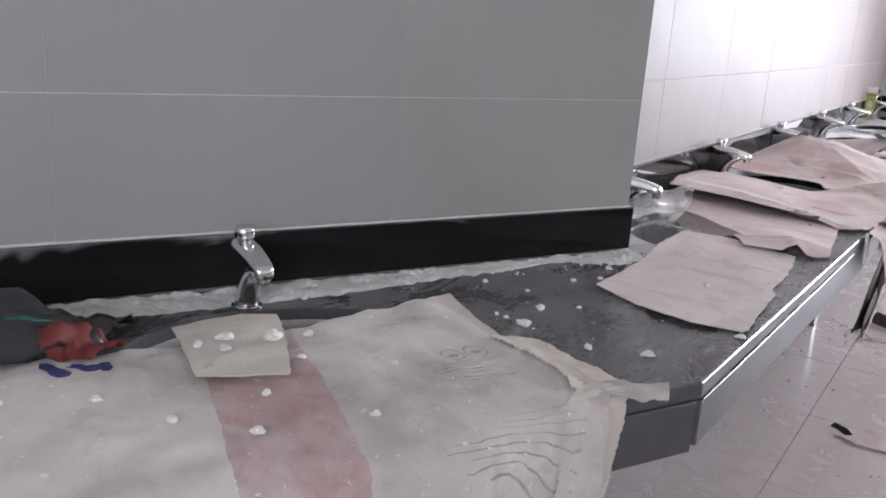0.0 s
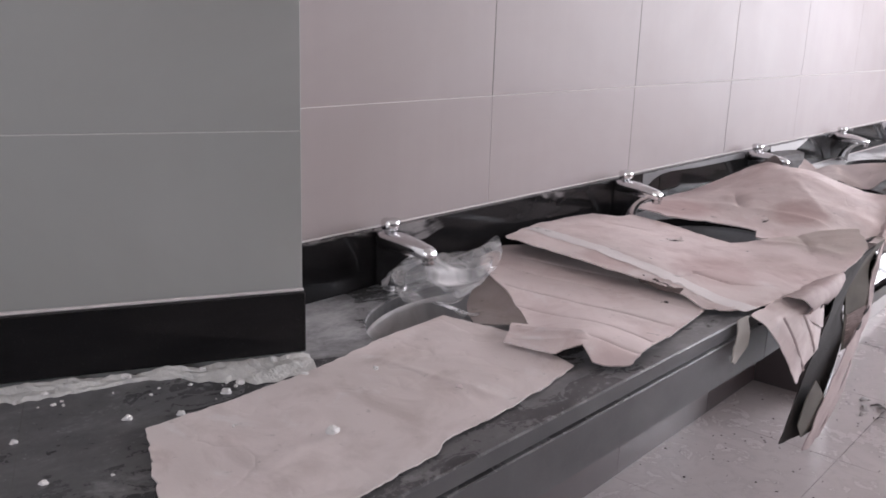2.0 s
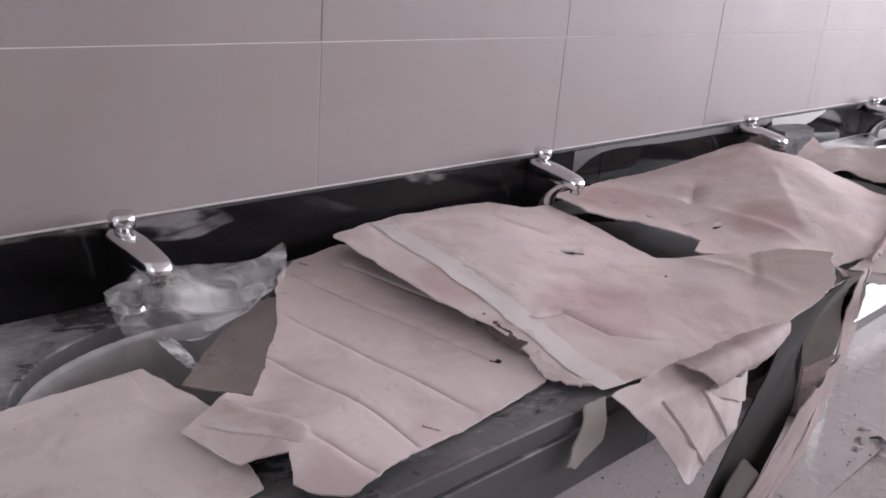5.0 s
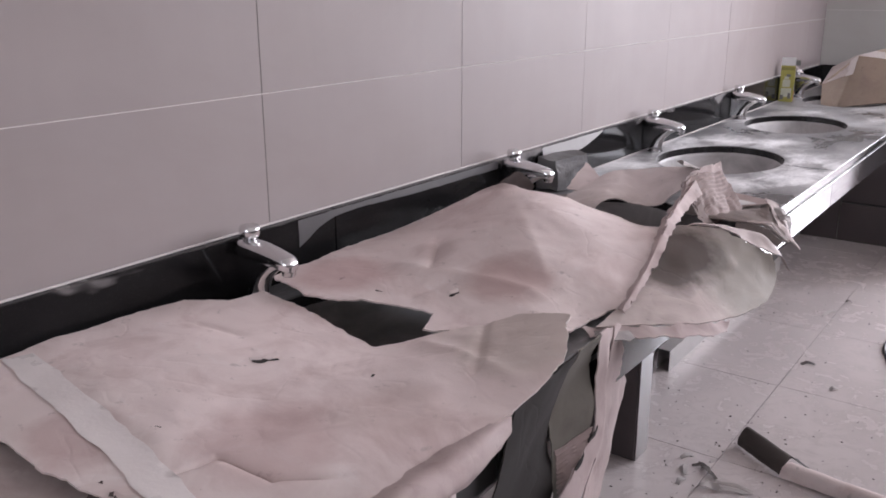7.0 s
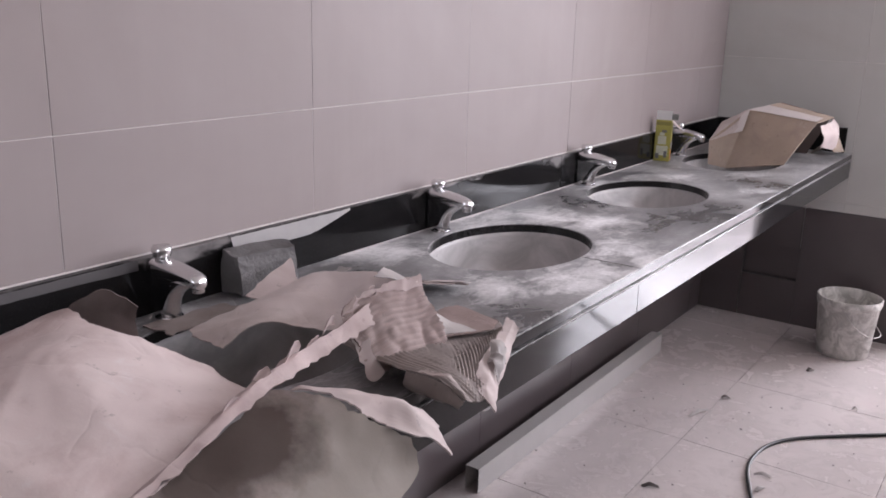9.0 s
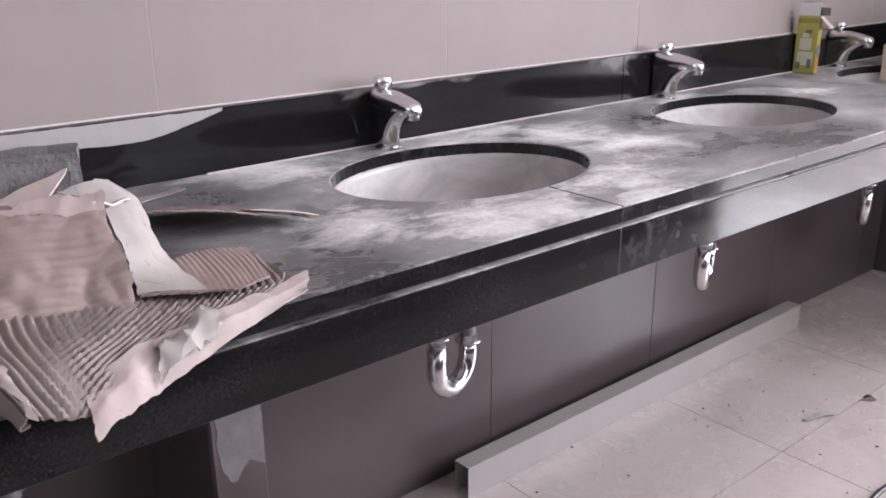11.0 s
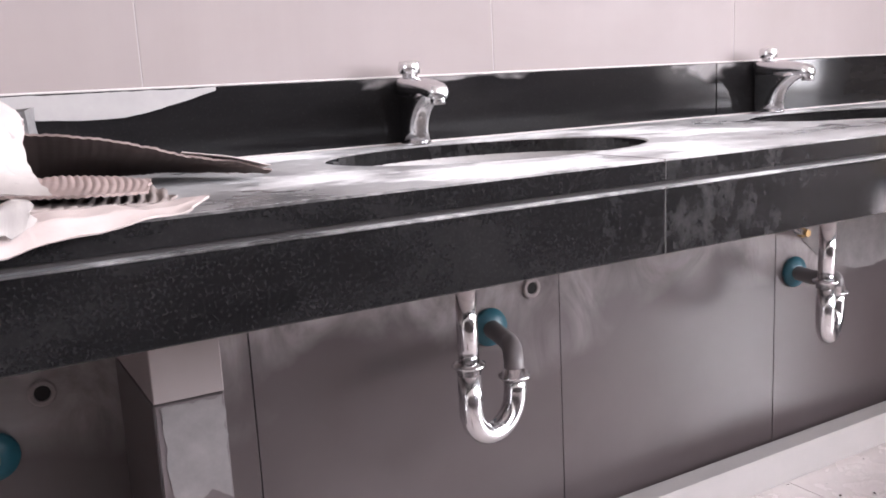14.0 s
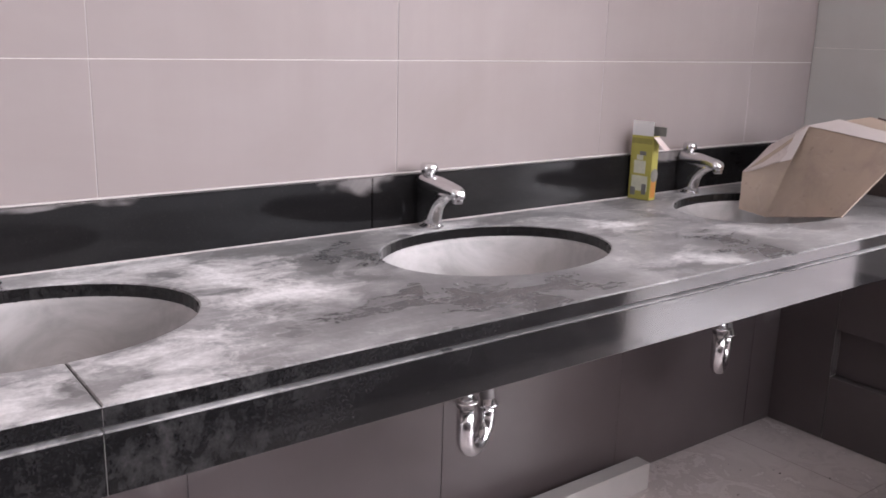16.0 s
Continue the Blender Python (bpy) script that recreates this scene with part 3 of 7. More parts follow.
# ---- setting ----
def tiled(name, label, x_back, parent_m, cells, material, grout_box, grout):
    """A wall with a grout core and one piece per tile; cells are (y0, y1, z0, z1) on the face x = 0."""
    wall = tagged(new(name, mesh(name, boxed(*grout_box), grout)), label, "wall", kind="structure")
    wall.matrix_world = parent_m
    shared = {}
    for y0, y1, z0, z1, mat in cells:
        key = (round(y1 - y0, 3), round(z1 - z0, 3), mat.name)
        if key not in shared:
            shared[key] = mesh("tile", boxed(-0.004, 0.0, 0.0008, y1 - y0 - 0.0008, 0.0008, z1 - z0 - 0.0008, bevel=0.0006), mat)
        ob = new("tile", shared[key])
        ob.parent = wall
        ob.location = (random.uniform(-0.0004, 0.0003), y0, z0)
    return wall


def spans(a, b, first, step=0.6):
    """Cut a..b at first + k * step."""
    k = math.ceil((a - first) / step + 1e-6)
    out, p = [], a
    while first + k * step < b - 1e-6:
        if first + k * step - p > 0.01:
            out.append((p, first + k * step))
        p = first + k * step
        k += 1
    return out + [(p, b)]


I = Matrix.Identity(4)
cells = [(y0, y1, z0, z1, PINK_TILE) for y0, y1 in spans(-0.75, END + 0.2, 0.0) for z0, z1 in spans(0.556, CEILING_Z, 1.156)]
cells += [(y0, y1, 0.0, 0.556, DADO_TILE) for y0, y1 in spans(-0.75, END + 0.2, 1.917 - 0.612 * 4, 0.612)]
wall_long = tiled("wall_long", "pink tiled wall above dark grey dado tiles", 0, I, cells, None, (-0.12, -0.0009, -0.8, END + 0.2, 0.5555, CEILING_Z), GROUT)
DIRTY_JOINT = plain("dirty_joint", (0.16, 0.14, 0.135), 0.95, vary=0.5, scale=12)
GREY_JOINT = plain("greyed_joint", (0.40, 0.365, 0.36), 0.95, vary=0.3, scale=9)
for k in range(-1, 8):
    for z0, z1 in ((SPLASH + 0.004, 1.1552), (1.1568, CEILING_Z)):
        dark = k == 1 or (k == 0 and z0 > 1)
        part("joint", boxed(-0.0016, -0.0003 if dark else -0.0006, 0.6 * k - 0.0009, 0.6 * k + 0.0009, z0, z1), DIRTY_JOINT if dark else GREY_JOINT, wall_long)
part("dado_core", boxed(-0.12, -0.0022, -0.8, END + 0.2, 0, 0.5553), DARK_GROUT, wall_long)
cells = [(y0, y1, z0, z1, GREY_TILE) for y0, y1 in spans(-4.2, 0.0, -0.580, 0.580) for z0, z1 in spans(0.556, CEILING_Z, 1.150)]
cells += [(y0, y1, 0.0, 0.556, DADO_TILE) for y0, y1 in spans(-4.2, 0.0, -0.580, 0.580)]
wall_angled = tiled("wall_angled", "grey tiled wall set at an angle beside the basins", 0, WING @ pose(-0.004, 0, 0), cells, None, (-0.30, -0.0009, -4.2, -0.003, 0, CEILING_Z), GREY_GROUT)
for k in range(1, 8):
    for z0, z1 in ((SPLASH + 0.004, 1.1492), (1.1508, CEILING_Z)):
        part("joint", boxed(-0.0016, -0.0005, -0.580 * k - 0.0009, -0.580 * k + 0.0009, z0, z1), GREY_JOINT, wall_angled)
# end wall faces the camera: its frame has x out of the wall (towards -y)
M_END = Matrix.Translation((0, END, 0)) @ pose(0, 0, 0, 0, 0, -90)
cells = [(y0, y1, z0, z1, WHITE_TILE) for y0, y1 in spans(0.0, END_X, 1.2) for z0, z1 in spans(0.556, CEILING_Z, 3.0)]
NICHE = (0.192, 0.440, 0.208, 0.362)
cells += [(0.0, NICHE[0], 0.0, 0.556, DADO_CLEAN), (NICHE[1], END_X, 0.0, 0.556, DADO_CLEAN), (NICHE[0], NICHE[1], 0.0, NICHE[2], DADO_CLEAN), (NICHE[0], NICHE[1], NICHE[3], 0.556, DADO_CLEAN)]
wall_end = tiled("wall_end", "end wall, off-white above a dark grey dado with a chased niche", 0, M_END, cells, None, (-0.14, -0.085, 0.0, END_X, 0, CEILING_Z), PLASTER)
part("niche_back", boxed(-0.040, -0.030, NICHE[0] + 0.002, NICHE[1] - 0.002, NICHE[2] + 0.002, NICHE[3] - 0.002), DADO_CLEAN, wall_end)
for y0 in (NICHE[0] - 0.001, NICHE[1] - 0.002):
    part("niche_lining", boxed(-0.0295, -0.0042, y0, y0 + 0.003, NICHE[2] + 0.002, NICHE[3] - 0.002), DARK_GROUT, wall_end)
for y0, y1, z0, z1 in ((0.0, NICHE[0] - 0.0015, 0, CEILING_Z), (NICHE[1] + 0.0015, END_X - 0.002, 0, CEILING_Z), (NICHE[0], NICHE[1], 0, NICHE[2] - 0.0015), (NICHE[0], NICHE[1], NICHE[3] + 0.0015, CEILING_Z)):
    part("core", boxed(-0.084, -0.0025, y0, y1, z0, z1), DARK_GROUT if z1 < CEILING_Z else PLASTER, wall_end)

floor = tagged(new("floor", mesh("floor", boxed(-2.3, 4.2, -5.0, 8.6, -0.15, -0.006), FLOOR_GROUT)), "pinkish floor tiles, dusty and littered with debris", "floor", kind="structure")
_tile = mesh("tile", boxed(0.001, 0.599, 0.001, 0.599, -0.010, 0.0), FLOOR_TILE)
for i in range(-4, 6):
    for j in range(-9, 14):
        if i < -1 and j > -3:
            continue
        ob = new("tile", _tile)
        ob.parent = floor
        ob.location = (0.455 + 0.6 * i, 0.675 + 0.6 * j, random.uniform(-0.0003, 0.0002))

ceiling = tagged(new("ceiling", mesh("ceiling", boxed(-1.6, 4.2, -5.0, 7.6, CEILING_Z, CEILING_Z + 0.12), PLASTER)), "plain plastered ceiling", "ceiling", kind="structure")
# low dark-tiled wall across the aisle, paler above towards its end by the doorway
wall_aisle = tagged(new("wall_aisle", mesh("wall_aisle", boxed(2.005, 2.12, -1.2, 4.70, 0, 1.03), PLASTER)), "low wall across the aisle, dark tiles with a pale end", "wall", kind="structure")
part("dado", boxed(1.995, 2.003, -1.2, 4.70, 0, 0.87), DADO_CLEAN, wall_aisle, "dark grey tiles")
part("upper_tiles", boxed(1.995, 2.003, -1.2, 3.80, 0.872, 1.03), DADO_CLEAN, wall_aisle, "dark grey tiles")
part("upper_tiles", boxed(1.995, 2.003, 3.802, 4.70, 0.872, 1.03), PINK_TILE, wall_aisle, "pink tiles")
# walls that close the room, with a window band opposite the counter and a wide doorway past the end wall
bm = bmesh.new()
for a in ((4.1, 4.25, -5.0, 2.9, 1.25, CEILING_Z), (4.1, 4.25, 5.5, 7.6, 1.25, CEILING_Z), (4.1, 4.25, 2.9, 5.5, 2.65, CEILING_Z)):
    box(bm, *a)
wall_east = tagged(new("wall_east", mesh("wall_east", bm, PLASTER)), "unseen plastered wall with an opening for the fill light band above dark tiles", "wall", kind="structure")
part("dado", boxed(4.095, 4.25, -5.0, 5.2, 0, 1.248), DADO_CLEAN, wall_east, "dark grey tiles")
part("dado", boxed(4.095, 4.25, 5.203, 7.6, 0, 0.86), DADO_CLEAN, wall_east, "dark grey tiles")
part("wall_face", boxed(4.095, 4.25, 5.203, 7.6, 0.863, 1.248), PLASTER, wall_east, "pale plaster")
bm = bmesh.new()
for a in ((-0.12, 1.1, 7.4, 7.55, 0, CEILING_Z), (3.9, 4.25, 7.4, 7.55, 0, CEILING_Z), (1.1, 3.9, 7.4, 7.55, 2.75, CEILING_Z)):
    box(bm, *a)
tagged(new("wall_north", mesh("wall_north", bm, PLASTER)), "plastered wall with a wide doorway", "wall", kind="structure")
tagged(new("wall_west", mesh("wall_west", boxed(-0.12, -0.001, END + 0.21, 7.4, 0, CEILING_Z), PLASTER)), "plastered wall behind the end wall", "wall", kind="structure")
# unseen south wall; its opening is made up for the fill light
bm = bmesh.new()
for a in ((-2.2, 0.6, -5.1, -4.95, 0, CEILING_Z), (2.9, 4.25, -5.1, -4.95, 0, CEILING_Z), (0.6, 2.9, -5.1, -4.95, 0, 1.45), (0.6, 2.9, -5.1, -4.95, 2.75, CEILING_Z)):
    box(bm, *a)
tagged(new("wall_south", mesh("wall_south", bm, PLASTER)), "unseen plastered wall with an opening for the fill light", "wall", kind="structure")


# ---- cardboard, paper and film ----
from mathutils.geometry import delaunay_2d_cdt


def card(name, base, dust=(0.60, 0.55, 0.53), amount=0.35, stain=(0.30, 0.23, 0.20), marks=()):
    """Corrugated board: paper fibre, dust and stains; marks are tinted spots (place, radius, colour, strength)."""
    n = Nodes(name)
    tone = n.mix(n.noise(4.5, 5, 0.6), tuple(c * 0.88 for c in base), tuple(min(1, c * 1.08) for c in base))
    faded = n.ramp(n.noise(3.1, 4, 0.55, warp=0.4), [(0.46, 0.0), (0.64, 0.7)])
    tone = n.mix(faded, tone, (base[0] * 0.85, base[1] * 0.875, base[2] * 0.86))
    tone = n.mix(n.math("MULTIPLY", n.ramp(n.noise(8.5, 6, 0.65, warp=0.7), [(0.48, 0.0), (0.66, 1.0)]), 0.5), tone, stain)
    dusty = n.math("MULTIPLY", n.ramp(n.noise(2.6, 5, 0.6, warp=0.6), [(0.35, 0.15), (0.7, 1.0)]), amount)
    col = n.mix(dusty, tone, dust)
    scuff = n.ramp(n.noise(9, 6, 0.7, stretch=(1.0, 1.6, 1.0), warp=0.8), [(0.58, 0.0), (0.72, 0.32)])
    col = n.mix(scuff, col, tuple(min(0.8, c * 1.25) for c in dust))
    col = n.mix(n.math("MULTIPLY", n.ramp(n.noise(40, 4, 0.7), [(0.64, 0.0), (0.70, 1.0)]), 0.5), col, tuple(c * 0.5 for c in base))
    for place, radius, tint, strength in marks:
        off = n.node("ShaderNodeVectorMath")
        off.operation = "DISTANCE"
        n.put(off, 0, n.co)
        n.put(off, 1, place)
        d = n.math("ADD", n.math("DIVIDE", off.outputs["Value"], radius), n.math("MULTIPLY", n.math("SUBTRACT", n.noise(14, 5, 0.6), 0.5), 0.9))
        col = n.mix(n.ramp(d, [(0.55, strength), (1.0, 0.0)]), col, tint)
    crease = n.math("ABSOLUTE", n.math("SUBTRACT", n.noise(6.5, 3, 0.5, warp=0.3), 0.5))
    crease = n.ramp(crease, [(0.0, 0.0), (0.022, 1.0)])
    n.bump(n.math("ADD", n.math("ADD", n.math("MULTIPLY", n.noise(24, 4, 0.6), 0.35), n.math("MULTIPLY", crease, 0.16)), n.math("MULTIPLY", n.noise(260, 2), 0.06)), 0.5, 0.003)
    return n.done(col, 0.8)


CARD = card("pinkish_cardboard", (0.68, 0.573, 0.553), (0.75, 0.685, 0.665), stain=(0.42, 0.285, 0.268))
CARD_PALE = card("pale_dusty_cardboard", (0.66, 0.575, 0.553), (0.74, 0.672, 0.655), amount=0.6)
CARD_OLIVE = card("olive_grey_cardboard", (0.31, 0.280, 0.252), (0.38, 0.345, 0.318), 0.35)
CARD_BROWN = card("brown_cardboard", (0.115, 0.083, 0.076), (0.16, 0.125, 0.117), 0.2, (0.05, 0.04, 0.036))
CARD_UMBER = card("umber_fluted_cardboard", (0.22, 0.165, 0.152), (0.27, 0.21, 0.197), 0.2, (0.15, 0.11, 0.10))
CARD_BARE = card("bare_fluted_cardboard", (0.30, 0.225, 0.21), (0.38, 0.31, 0.295), 0.25, (0.19, 0.135, 0.12))
CARD_DARK = card("dark_shade_cardboard", (0.019, 0.0145, 0.0125), (0.034, 0.027, 0.023), 0.25, (0.016, 0.013, 0.012))
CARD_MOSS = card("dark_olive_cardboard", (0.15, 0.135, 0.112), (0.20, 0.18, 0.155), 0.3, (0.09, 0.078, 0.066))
CARD_SHADE_BROWN = card("shade_brown_cardboard", (0.065, 0.052, 0.047), (0.10, 0.085, 0.078), 0.3, (0.07, 0.055, 0.05))
CARD_TORN = card("torn_pink_cardboard", (0.47, 0.375, 0.36), (0.56, 0.48, 0.465), 0.3, (0.26, 0.18, 0.165))
OLIVE, DEEP_BROWN = (0.30, 0.270, 0.238), (0.075, 0.055, 0.046)
CARD_LAID = card("tape_sheet_cardboard", (0.70, 0.59, 0.568), (0.77, 0.705, 0.685), stain=(0.42, 0.285, 0.268), marks=(((0.56, 0.575, 0.862), 0.17, (0.42, 0.375, 0.32), 0.5), ((0.30, 0.02, 0.86), 0.07, (0.42, 0.30, 0.285), 0.6), ((0.46, 0.16, 0.845), 0.10, (0.46, 0.32, 0.305), 0.5), ((0.52, 0.30, 0.85), 0.09, (0.46, 0.35, 0.32), 0.4)))
# stain marks, and at (0.23, 0.78) the painted shadow of a crease
CARD_HUMP = card("crumpled_pink_cardboard", (0.70, 0.59, 0.568), (0.77, 0.705, 0.685), stain=(0.42, 0.285, 0.268), marks=(((0.15, 0.62, 0.865), 0.10, (0.46, 0.30, 0.285), 0.6), ((0.23, 0.78, 0.878), 0.05, (0.36, 0.26, 0.25), 0.35), ((0.41, 0.75, 0.86), 0.09, (0.40, 0.27, 0.25), 0.65), ((0.17, 1.10, 0.925), 0.06, (0.30, 0.21, 0.19), 0.6)))
CARD_LIMP = card("limp_marked_cardboard", (0.46, 0.385, 0.36), (0.53, 0.465, 0.44), 0.35, (0.28, 0.22, 0.19), marks=(((0.695, 1.16, 0.79), 0.20, OLIVE, 0.95), ((0.585, 1.075, 0.866), 0.105, DEEP_BROWN, 0.95), ((0.592, 0.985, 0.845), 0.075, DEEP_BROWN, 0.9)))
CARD_FADED = card("faded_pink_cardboard", (0.49, 0.412, 0.395), (0.55, 0.488, 0.47), 0.3, (0.34, 0.25, 0.235))
CARD_EDGE = card("dusty_torn_edge", (0.52, 0.475, 0.415), (0.62, 0.58, 0.53), 0.5)
CARD_FLUTE = card("dusty_fluted_cardboard", (0.27, 0.225, 0.21), (0.36, 0.315, 0.30), 0.35, (0.16, 0.125, 0.115))
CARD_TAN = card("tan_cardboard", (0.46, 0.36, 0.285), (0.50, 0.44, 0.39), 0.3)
PAPER = card("white_torn_paper", (0.37, 0.34, 0.33), (0.43, 0.40, 0.388), 0.3, (0.5, 0.46, 0.43))
TAPE = plain("packing_tape", (0.73, 0.68, 0.662), 0.32, vary=0.08, scale=18, bump=0.25, dist=0.002)
DARK_PLASTIC = plain("black_plastic", (0.028, 0.028, 0.03), 0.42, vary=0.4, scale=9)
RED_CLOTH = plain("red_fabric", (0.14, 0.020, 0.018), 0.8, vary=0.3)
BLUE_CLOTH = plain("blue_fabric", (0.03, 0.03, 0.11), 0.8, vary=0.3)
GREEN_CLOTH = plain("green_fabric", (0.03, 0.13, 0.10), 0.8, vary=0.3)
CHIP = plain("plaster_chip", (0.74, 0.72, 0.70), 0.95, vary=0.15, scale=60, bump=0.6, dist=0.003)
BLOCK = plain("grey_concrete_block", (0.165, 0.160, 0.160), 0.95, vary=0.3, scale=16, bump=0.9, dist=0.004)
ZINC = plain("dusty_zinc", (0.42, 0.40, 0.39), 0.55, 0.25, vary=0.1, scale=9)
RUBBER = plain("black_rubber", (0.022, 0.021, 0.022), 0.5)


def clear_film(name, tint, alpha, spread=0.45):
    # the UV map runs along the folds
    """Crinkled polythene: partly see-through, with gloss on its creases."""
    n = Nodes(name)
    n.co = n.node("ShaderNodeUVMap").outputs[0]
    folds = n.noise(1.0, 4, 0.55, stretch=(9, 30, 1), warp=0.6)
    a = n.ramp(folds, [(0.40, alpha), (0.52, alpha + spread * 0.35), (0.66, min(1.0, alpha + spread))])
    n.bump(folds, 0.8, 0.006)
    return n.done(tint, 0.12, Alpha=a, Specular_IOR_Level=0.8)


FILM = clear_film("clear_polythene", (0.86, 0.85, 0.85), 0.12, 0.75)
ALONG_BAG = Matrix.Translation((0.12, -0.29, 0.85)) @ pose(0, 0, 0, 0, 0, 52)


def sack_material():
    """Flattened carton under dust, with a printed red band, two oval symbols and faint print."""
    n = Nodes("printed_carton_board")
    uv = n.node("ShaderNodeUVMap")
    sep = n.node("ShaderNodeSeparateXYZ")
    n.put(sep, "Vector", uv.outputs[0])
    worn = n.noise(16, 5, 0.7)
    slant = n.math("ADD", sep.outputs[1], n.math("MULTIPLY", n.math("SUBTRACT", sep.outputs[0], 0.42), 0.12))
    v = n.math("ADD", slant, n.math("MULTIPLY", n.math("SUBTRACT", worn, 0.5), 0.02))
    band = n.math("MULTIPLY", n.math("GREATER_THAN", v, -1.092), n.math("LESS_THAN", v, -0.948))
    u2 = n.math("GREATER_THAN", sep.outputs[0], 0.697)
    label_red = n.math("MULTIPLY", u2, n.math("GREATER_THAN", v, -0.90))
    ink = n.math("MINIMUM", n.math("ADD", band, label_red), 1.0)
    fade = n.ramp(n.noise(9, 5, 0.65, warp=0.8), [(0.30, 0.30), (0.68, 0.95)])

    def oval(u0, v0, a, b):
        """Distance from an oval's middle, 1 on its line."""
        du = n.math("DIVIDE", n.math("SUBTRACT", sep.outputs[0], u0), a)
        dv = n.math("DIVIDE", n.math("SUBTRACT", sep.outputs[1], v0), b)
        return n.math("SQRT", n.math("ADD", n.math("MULTIPLY", du, du), n.math("MULTIPLY", dv, dv)))

    grey = 0.0
    for u0, v0 in ((0.437, -0.702), (0.440, -0.742)):
        d = oval(u0, v0, 0.021, 0.016)
        grey = n.math("ADD", grey, n.math("LESS_THAN", n.math("ABSOLUTE", n.math("SUBTRACT", d, 1.0)), 0.09))
        grey = n.math("ADD", grey, n.math("LESS_THAN", oval(u0 + 0.002, v0, 0.006, 0.009), 1.0))
    for u0, v0, v1 in ((0.285, -0.735, -0.700), (0.292, -0.732, -0.702), (0.299, -0.735, -0.700), (0.470, -0.755, -0.690), (0.478, -0.780, -0.700), (0.487, -0.800, -0.725), (0.497, -0.800, -0.700), (0.506, -0.775, -0.715), (0.520, -0.770, -0.705), (0.528, -0.765, -0.690), (0.628, -0.760, -0.680), (0.640, -0.790, -0.668), (0.650, -0.800, -0.664), (0.659, -0.870, -0.670), (0.667, -0.880, -0.680), (0.674, -0.850, -0.690), (0.681, -0.860, -0.700), (0.687, -0.830, -0.710)):
        row = n.math("LESS_THAN", n.math("ABSOLUTE", n.math("SUBTRACT", sep.outputs[0], u0)), 0.0014 if u0 < 0.6 else 0.0006)
        row = n.math("MULTIPLY", row, n.math("MULTIPLY", n.math("GREATER_THAN", sep.outputs[1], v0), n.math("LESS_THAN", sep.outputs[1], v1)))
        grey = n.math("ADD", grey, row)
    # a brownish tape stripe near the far edge
    stripe = n.math("MULTIPLY", n.math("GREATER_THAN", sep.outputs[1], -0.640), n.math("LESS_THAN", sep.outputs[1], -0.585))
    paper = n.mix(n.ramp(n.noise(5, 6, 0.65), [(0.36, 0.0), (0.64, 1.0)]), (0.44, 0.405, 0.375), (0.62, 0.585, 0.555))
    paper = n.mix(n.math("MULTIPLY", stripe, 0.5), paper, (0.46, 0.37, 0.34))
    worn_ink = n.ramp(n.noise(30, 5, 0.7), [(0.36, 0.40), (0.6, 0.80)])
    paper = n.mix(n.math("MULTIPLY", n.math("MINIMUM", grey, 1.0), worn_ink), paper, (0.20, 0.18, 0.18))
    col = n.mix(n.math("MULTIPLY", ink, fade), paper, (0.36, 0.19, 0.19))
    dust = n.math("MULTIPLY", n.ramp(n.noise(6, 6, 0.65, warp=0.8), [(0.40, 0.0), (0.75, 1.0)]), 0.65)
    n.bump(n.noise(22, 6, 0.65), 0.5, 0.004)
    col = n.mix(dust, col, (0.58, 0.555, 0.53))
    dirt = n.ramp(n.noise(11, 7, 0.7, warp=0.6), [(0.52, 0.0), (0.70, 0.45)])
    col = n.mix(dirt, col, (0.30, 0.28, 0.265))
    crumbs = n.ramp(n.noise(75, 3, 0.6), [(0.66, 0.0), (0.71, 0.8)])
    return n.done(n.mix(crumbs, col, (0.74, 0.72, 0.70)), 0.88)


SACK = sack_material()


def plate(points):
    """Spline through scattered (u, v, w): a function w(u, v)."""
    p = np.array(points, float)
    k = len(p)
    d = np.linalg.norm(p[:, None, :2] - p[None, :, :2], axis=2)
    a = np.zeros((k + 3, k + 3))
    a[:k, :k] = np.where(d > 0, d * d * np.log(d + 1e-12), 0) + np.eye(k) * 2e-4
    a[:k, k], a[:k, k + 1:] = 1, p[:, :2]
    a[k, :k], a[k + 1:, :k] = 1, p[:, :2].T
    w = np.linalg.solve(a, np.r_[p[:, 2], 0, 0, 0])

    def height(q):
        r = np.linalg.norm(q[:, None, :] - p[None, :, :2], axis=2)
        return np.where(r > 0, r * r * np.log(r + 1e-12), 0) @ w[:k] + w[k] + q @ w[k + 1:]
    return height


def inside(q, poly):
    x, y = q[:, 0][:, None], q[:, 1][:, None]
    a, b = poly, np.roll(poly, -1, 0)
    cross = ((a[:, 1] > y) != (b[:, 1] > y)) & (x < (b[:, 0] - a[:, 0]) * (y - a[:, 1]) / (b[:, 1] - a[:, 1] + 1e-12) + a[:, 0])
    return cross.sum(1) % 2 == 1


def crisp(ob, thick, offset):
    """Board thickness with sharp cut edges."""
    mod = ob.modifiers.new("thickness", "SOLIDIFY")
    mod.thickness, mod.offset = thick, offset
    cut = ob.modifiers.new("cut_edges", "EDGE_SPLIT")
    cut.split_angle = radians(62)
    return mod


